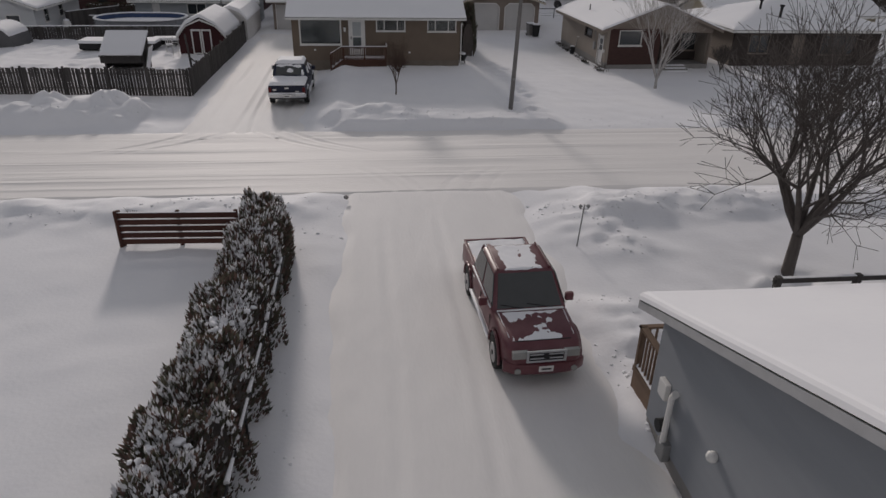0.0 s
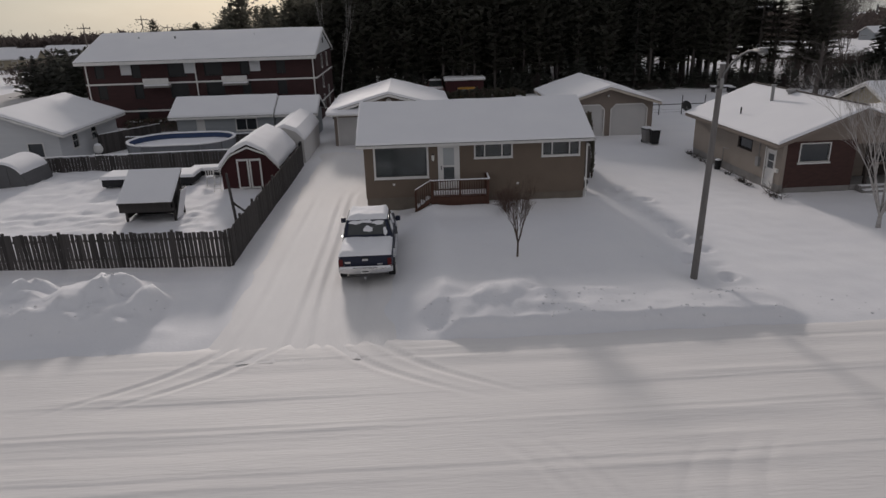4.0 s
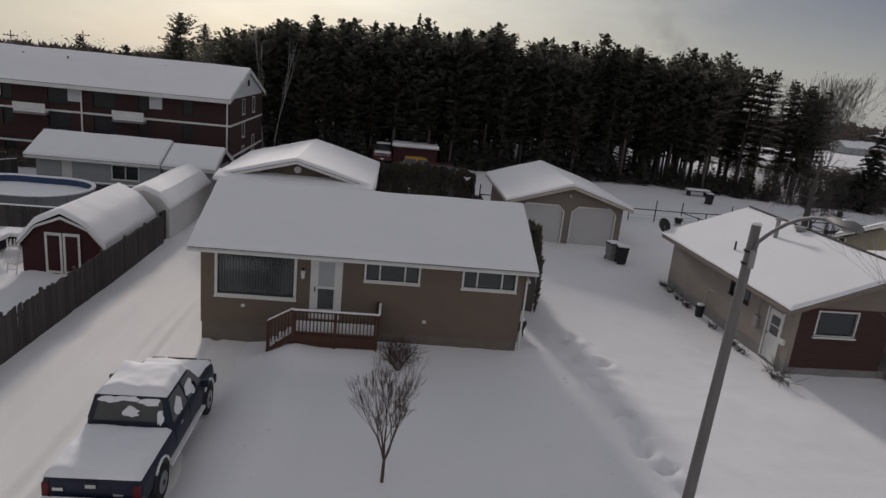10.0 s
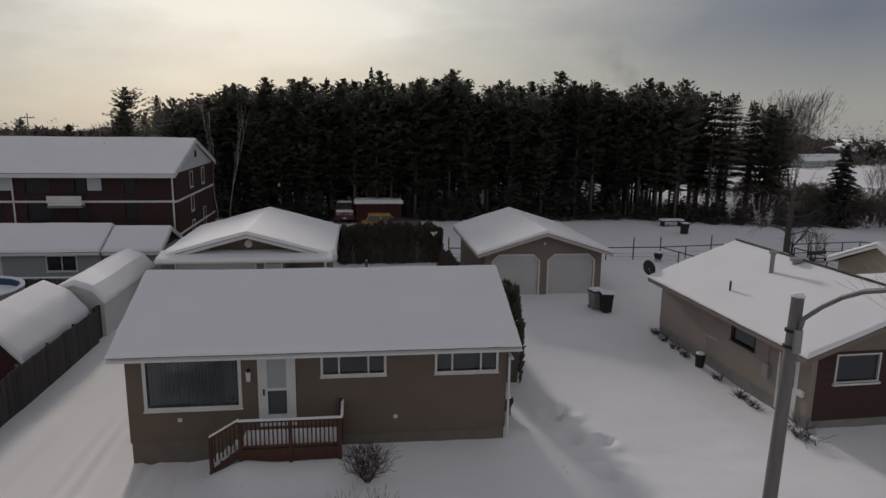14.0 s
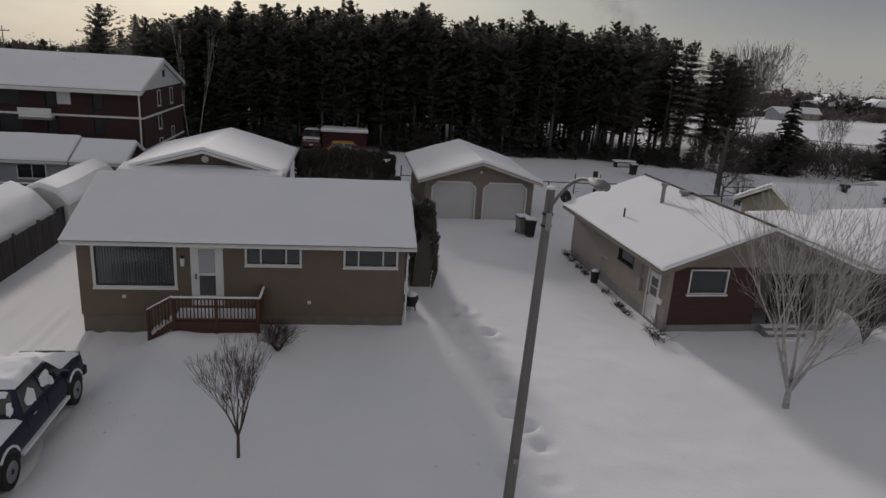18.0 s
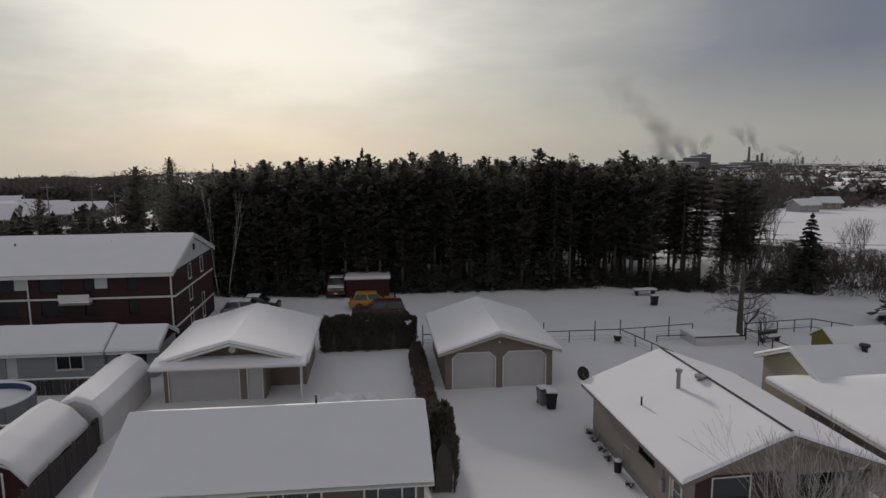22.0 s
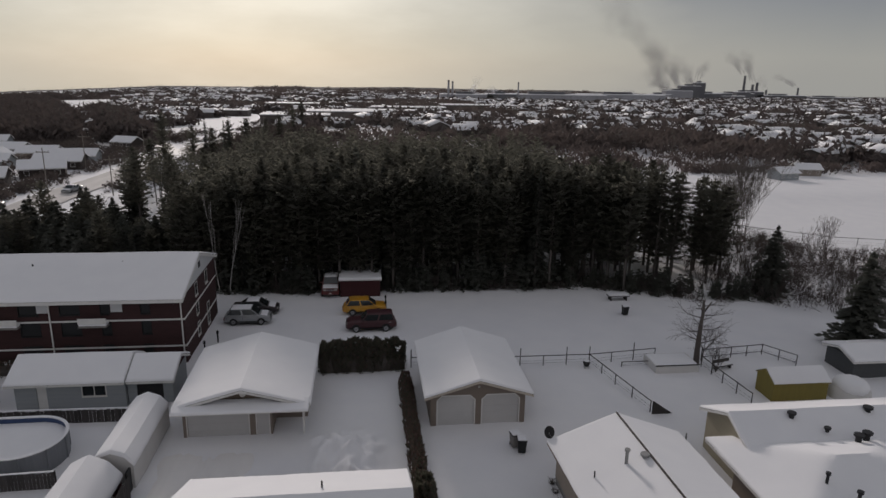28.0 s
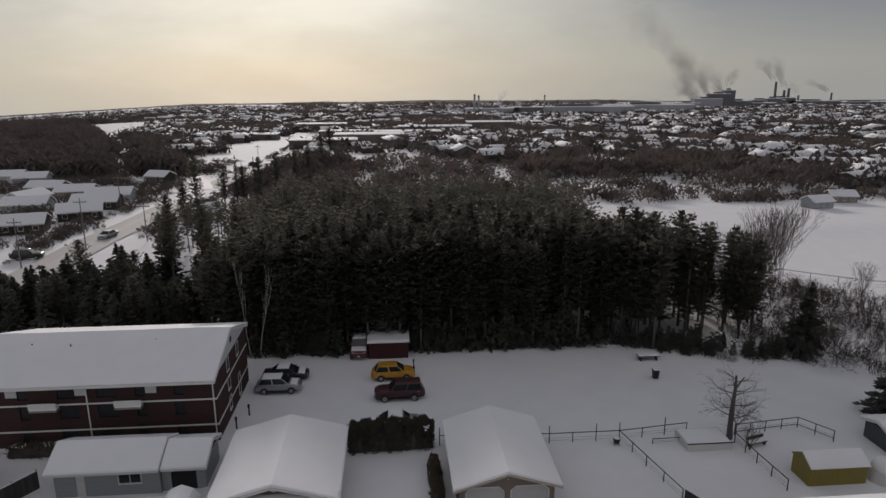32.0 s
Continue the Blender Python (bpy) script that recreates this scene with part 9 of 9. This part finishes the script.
# ---- far road with its houses and poles ----
def far_road():
    pts = [(-52, 60), (-52.5, 100), (-53.0, 120), (-52.5, 145), (-51.5, 169), (-52, 219), (-51, 254), (-47, 270), (-42, 288), (-40, 356), (-34, 511), (-25, 700), (-12, 900)]
    s, vs = Shape(), []
    fine = []
    for (x0, y0), (x1, y1) in zip(pts, pts[1:]):
        n = max(1, int((y1 - y0) / 8))
        fine += [(x0 + (x1 - x0) * i / n, y0 + (y1 - y0) * i / n) for i in range(n)]
    for x, y in fine:
        for d in (-3.9, -2.0, 0, 2.0, 3.9):
            vs.append((x + d, y, ground_z(x + d, y) + 0.25 - 0.02 * abs(d)))
    n = len(fine)
    s.add(vs, [(i * 5 + j, i * 5 + j + 1, (i + 1) * 5 + j + 1, (i + 1) * 5 + j) for i in range(n - 1) for j in range(4)])
    tagged(part("road", s, mat("far_road_snow", (0.58, 0.56, 0.55), (0.42, 0.40, 0.39), 0.8, 0.15, 1.5, 0.1, stretch=(3, 0.2, 1))), "wide snowy main road beyond the wood", "road", kind="structure")
    for name, way, half in (("side road climbing past the houses", ((-53, 226), (-58, 242), (-64, 255), (-83, 306), (-103, 352), (-128, 420), (-150, 500)), 3.4), ("lane between the woods", ((-80, 246), (-92, 274), (-116, 330), (-141, 392), (-165, 450)), 4.5)):
        s, vs = Shape(), []
        for x, y in way:
            for d in (-half, half):
                vs.append((x + d, y, ground_z(x + d, y) + 0.3))
        s.add(vs, [(2 * i, 2 * i + 1, 2 * i + 3, 2 * i + 2) for i in range(len(way) - 1)])
        tagged(part("road", s, SNOW_ROAD), "snowy " + name, "road", kind="structure")


far_road()


def utility_pole(x, y, h, label="wooden utility pole with a crossarm beside the main road"):
    z = ground_z(x, y)
    p = thing("utility_pole", label, "utility pole", (x, y, z), 0, "main road poles")
    part("pole", Shape().tube((0, 0, -0.3), (0, 0, h), 0.12, 0.08, 8), POLEWOOD, p)
    part("crossarm", B(((-1.1, -0.06, h - 0.8), (1.1, 0.06, h - 0.66))), POLEWOOD, p)
    for a in (-0.95, -0.4, 0.4, 0.95):
        part("insulator", Shape().tube((a, 0, h - 0.66), (a, 0, h - 0.5), 0.05, 0.04, 6), DARKMETAL, p)


for x, y, h in ((-56.4, 131, 10), (-51.5, 143.4, 11), (-42.5, 148.7, 9), (-43.5, 166, 9), (-49.5, 196, 9), (-63, 190, 10), (-60, 225, 10), (-45, 245, 9), (-36, 300, 9), (-50, 300, 9), (-34, 360, 9)):
    utility_pole(x, y, h - 1.5)


def lane_house(x, y, w, d, turn, label, m):
    z = ground_z(x, y)
    h = thing("house", label, "house", (x, y, z), turn, "houses along the main road")
    simple_walls(h, -w / 2, w / 2, -d / 2, d / 2, -0.6, 2.6, m, 0.2)
    for i in range(3):
        u = -w / 2 + w * (i + 0.5) / 3
        window(h, front(-d / 2 - 0.02), u - 0.6, u + 0.6, 1.0, 2.0, trim=0.08)
    gable_end(h, "x", -d / 2, d / 2, 2.6, 4.1, -w / 2, 0.2, m)
    gable_end(h, "x", -d / 2, d / 2, 2.6, 4.1, w / 2 - 0.2, 0.2, m)
    gable_roof(h, -w / 2 - 0.5, w / 2 + 0.5, -d / 2 - 0.6, d / 2 + 0.6, 2.5, 4.3, "x", 0.2, seed=x, step=1.5)
    return h


LANE = ((-66.5, 176, 11, 8, 20, "low snow-roofed bungalow set beside the main road", DARKSIDING), (-84, 188, 12, 8, 8, "grey bungalow in a row beside the road", GREY_SIDING), (-84, 214, 12, 8, 4, "tan bungalow behind the roadside row", TAN), (-100, 190, 12, 8, 10, "dark-sided house at the foot of the hill", DARKSIDING), (-71, 161, 10, 8, 14, "snow-roofed brown house close to the junction", DARKSIDING),
        (-112, 246, 12, 8, 8, "grey house above the main road, snowy roof", GREY_SIDING), (-69, 191, 13, 8, 6, "low brown bungalow beside the main road", DARKSIDING), (-72, 207, 14, 8, 4, "long bungalow with snowy roof behind the main road", GREY_SIDING),
        (-84, 160, 10, 8, 12, "snow-roofed house close to the main road", BEIGE), (-96, 223, 12, 8, -6, "snow-roofed dark house in a side yard", DARKSIDING), (-121, 252, 9, 9, 4, "pale square house above the main road", WHITE_SIDING),
        (-90, 200, 11, 8, 70, "gabled house behind leafless trees", WHITE_SIDING), (-38.5, 170.5, 9, 7, 40, "small house half hidden by spruces", BEIGE), (-92, 176, 12, 8, 5, "snow-roofed house at the yard's end", TAN),
        (-110, 205, 12, 8, 15, "snow-roofed house below the wooded hill", GREY_SIDING), (-72, 247, 9, 7, -20, "brown house by the side road", DARKSIDING), (-128, 230, 12, 8, 0, "snow-roofed house under the hill", TAN),
        (106.5, 172, 9, 7, 10, "small grey house at the edge of the snowfield", GREY_SIDING), (118, 180, 10, 7, -10, "small house behind spruces by the snowfield", TAN))
for a in LANE:
    hs = lane_house(*a)
    hs.scale = (0.62, 0.62, 0.7) if a[0] > 100 else (0.8, 0.8, 0.88)
random.seed(140)
yard = []
for _ in range(420):
    x, y = random.uniform(-135, -64), random.uniform(150, 300)
    if any(abs(x - a[0]) < 8 and abs(y - a[1]) < 7 for a in LANE):
        continue
    yard.append((x, y, ground_z(x, y), random.uniform(1.0, 3.2), random.uniform(0, 6), random.randrange(3)))
for _ in range(1150):
    x, y = random.uniform(-140, -60), random.uniform(140, 310)
    if any(abs(x - a[0]) < 6.2 and abs(y - a[1]) < 5 for a in LANE) or y > 224 and (abs(x - lane_x(y)) < 6 or abs(x - side_road_x(y)) < 5):
        continue
    yard.append((x, y, ground_z(x, y), random.uniform(0.8, 2.2), random.uniform(0, 6), random.randrange(3)))
for _ in range(260):
    y = random.uniform(120, 420)
    x = float(np.interp(y, (120, 169, 254, 288, 356, 511), (-53, -51.5, -51, -42, -40, -34))) + (-8.5 if random.random() < 0.5 else 7.5) + random.gauss(0, 1.2)
    if x > -50 and y < 150 or x < -50 and 222 < y < 262:
        continue
    yard.append((x, y, ground_z(x, y), random.uniform(0.6, 1.7), random.uniform(0, 6), random.randrange(3)))
for _ in range(330):
    x, y = random.uniform(-40, -12), random.uniform(138, 300)
    if x < -18 and y < 158 or x < -30 and y < 205:
        continue
    yard.append((x, y, ground_z(x, y), random.uniform(2.0, 4.5), random.uniform(0, 6), random.randrange(3)))
low_brush_mound(yard, "garden_trees", "leafless garden trees and bushes among the roadside houses", TWIGS, 141)


# flat-roofed stores between the main road and the town
for x, y, w, d, h in ((-30, 372, 34, 14, 4.5), (-8, 420, 40, 16, 5), (-58, 640, 46, 18, 5), (-28, 520, 38, 14, 4), (16, 470, 44, 16, 5), (40, 560, 60, 18, 5.5), (-84, 470, 30, 14, 4), (110, 640, 70, 20, 5)):
    b = thing("store_building", "long flat-roofed store with a snowy roof in the town", "store", (x, y, ground_z(x, y)), 0, "town stores")
    part("wall_block", B(((-w / 2, -d / 2, -2), (w / 2, d / 2, h))), TOWNWALL, b)
    part("roof_snow", B(((-w / 2 - 0.3, -d / 2 - 0.3, h), (w / 2 + 0.3, d / 2 + 0.3, h + 0.4))), SNOW, b)


# ---- the mill on the skyline ----
def chimney(x, y, h, r, label, m=None):
    z = ground_z(x, y)
    c = thing("chimney", label, "chimney", (x, y, z), 0, "mill chimneys")
    part("shaft", Shape().tube((0, 0, -2), (0, 0, h), r, r * 0.7, 12), m or MILL_LIGHT, c)
    part("band", Shape().tube((0, 0, h - 3), (0, 0, h - 1), r * 0.8, r * 0.8, 12), MILL, c)


def mill():
    for x, h, r in ((148, 33, 2.2), (155, 31, 2.0)):
        chimney(x, 1160, h, r, "pale concrete mill chimney")
    chimney(268, 1160, 32, 1.6, "slim pale mill chimney")
    for x, y, h, r in ((1148, 1960, 68, 4.5), (1182, 1970, 44, 5), (1196, 1970, 50, 5), (1222, 1960, 30, 4), (1325, 1960, 38, 3.5)):
        chimney(x, y, h, r, "dark mill stack on the skyline", MILL)
    blocks = ((736, 1640, 60, 20, 14), (790, 1650, 70, 26, 24), (822, 1655, 50, 26, 36), (850, 1660, 26, 20, 44), (880, 1665, 60, 24, 18), (950, 1700, 90, 24, 12), (1080, 1900, 120, 30, 16),
              (1165, 1950, 70, 30, 22), (1260, 1950, 160, 30, 14), (1420, 1960, 200, 30, 11), (180, 1170, 90, 20, 9), (240, 1170, 50, 20, 11), (330, 1180, 200, 20, 12), (485, 1250, 170, 20, 13), (1020, 1750, 40, 20, 22))
    for i, (x, y, w, d, h) in enumerate(blocks):
        z = ground_z(x, y)
        b = thing("mill_building", "blocky mill building on the far plain, snow on its flat roof", "factory", (x, y, z), 0, "mill buildings")
        part("wall_block", B(((-w / 2, -d / 2, -3), (w / 2, d / 2, h))), MILL_LIGHT if i in (0, 1, 10, 12, 13) else MILL, b)
        part("roof_snow", B(((-w / 2, -d / 2, h), (w / 2, d / 2, h + 1.2))), SNOW, b)
        part("roof_plant", B(((-w / 5, -d / 4, h + 1.2), (w / 8, d / 4, h + 5))), MILL, b)


mill()


def plume(x, y, z, drift, rise, r0, r1, seed, dense=1.0, m=None):
    """A widening trail of thin smoke: three drifting sheets of it, dense in the middle and fading outwards."""
    random.seed(seed)
    s, dens, n, across = Shape(), [], 40, 12
    for layer in range(3):
        vs = []
        sway = random.uniform(0, 6)
        for i in range(n + 1):
            t = i / n
            r = (r0 + (r1 - r0) * t) * (1 + 0.22 * math.sin(t * 11 + sway) + 0.12 * math.sin(t * 23 + 2 * sway))
            cx = x + drift * t + 0.35 * r * math.sin(t * 7 + sway)
            cz = z + rise * t ** 0.8
            for k in range(across + 1):
                e = 2 * k / across - 1
                vs.append((cx + e * r * 0.8, y + layer * 14 + 6 * math.sin(t * 5 + e * 2), cz + e * r * 0.65 * (1 if drift < 0 else -1)))
                dens.append(dense * 0.80 * max(0.0, 1 - e * e) ** 1.4 * min(1.0, t * 12 + 0.25) * (1 - t) ** 1.2)
        c = across + 1
        s.add(vs, [(i * c + k, i * c + k + 1, (i + 1) * c + k + 1, (i + 1) * c + k) for i in range(n) for k in range(across)])
    ob = part("smoke_plume", s, m or SMOKE, smooth=True, weld=False)
    ob.data.attributes.new("cover", "FLOAT", "POINT").data.foreach_set("value", dens)
    return tagged(ob, "white steam rising from the mill" if m else "thin grey smoke drifting from the mill", "smoke", kind="stuff")


for px, py, up, drift, rise, r0, r1, dense in ((850, 1660, 48, 26, 52, 4, 14, 1.0), (800, 1650, 30, -90, 110, 9, 36, 1.0), (760, 1640, 18, -190, 260, 12, 62, 0.55), (770, 1645, 16, -70, 60, 12, 32, 1.0), (835, 1650, 34, -60, 70, 8, 30, 1.0),
                                               (1148, 1960, 68, -62, 74, 5, 20, 1.0), (1190, 1970, 48, -52, 100, 6, 24, 1.0), (1325, 1960, 38, -80, 40, 4, 14, 0.9), (1230, 1960, 30, -40, 40, 6, 16, 0.5)):
    plume(px, py, ground_z(px, py) + up, drift, rise, r0, r1, px, dense)
for px, py, up, drift, rise, r0, r1 in ((190, 1165, 6, 14, 34, 4, 9), (240, 1165, 8, -22, 14, 5, 9), (128, 1160, 2, -22, 8, 5, 8), (700, 1630, 6, -70, 14, 8, 14)):
    plume(px, py, ground_z(px, py) + up, drift, rise, r0, r1, px, 1.0, STEAM)
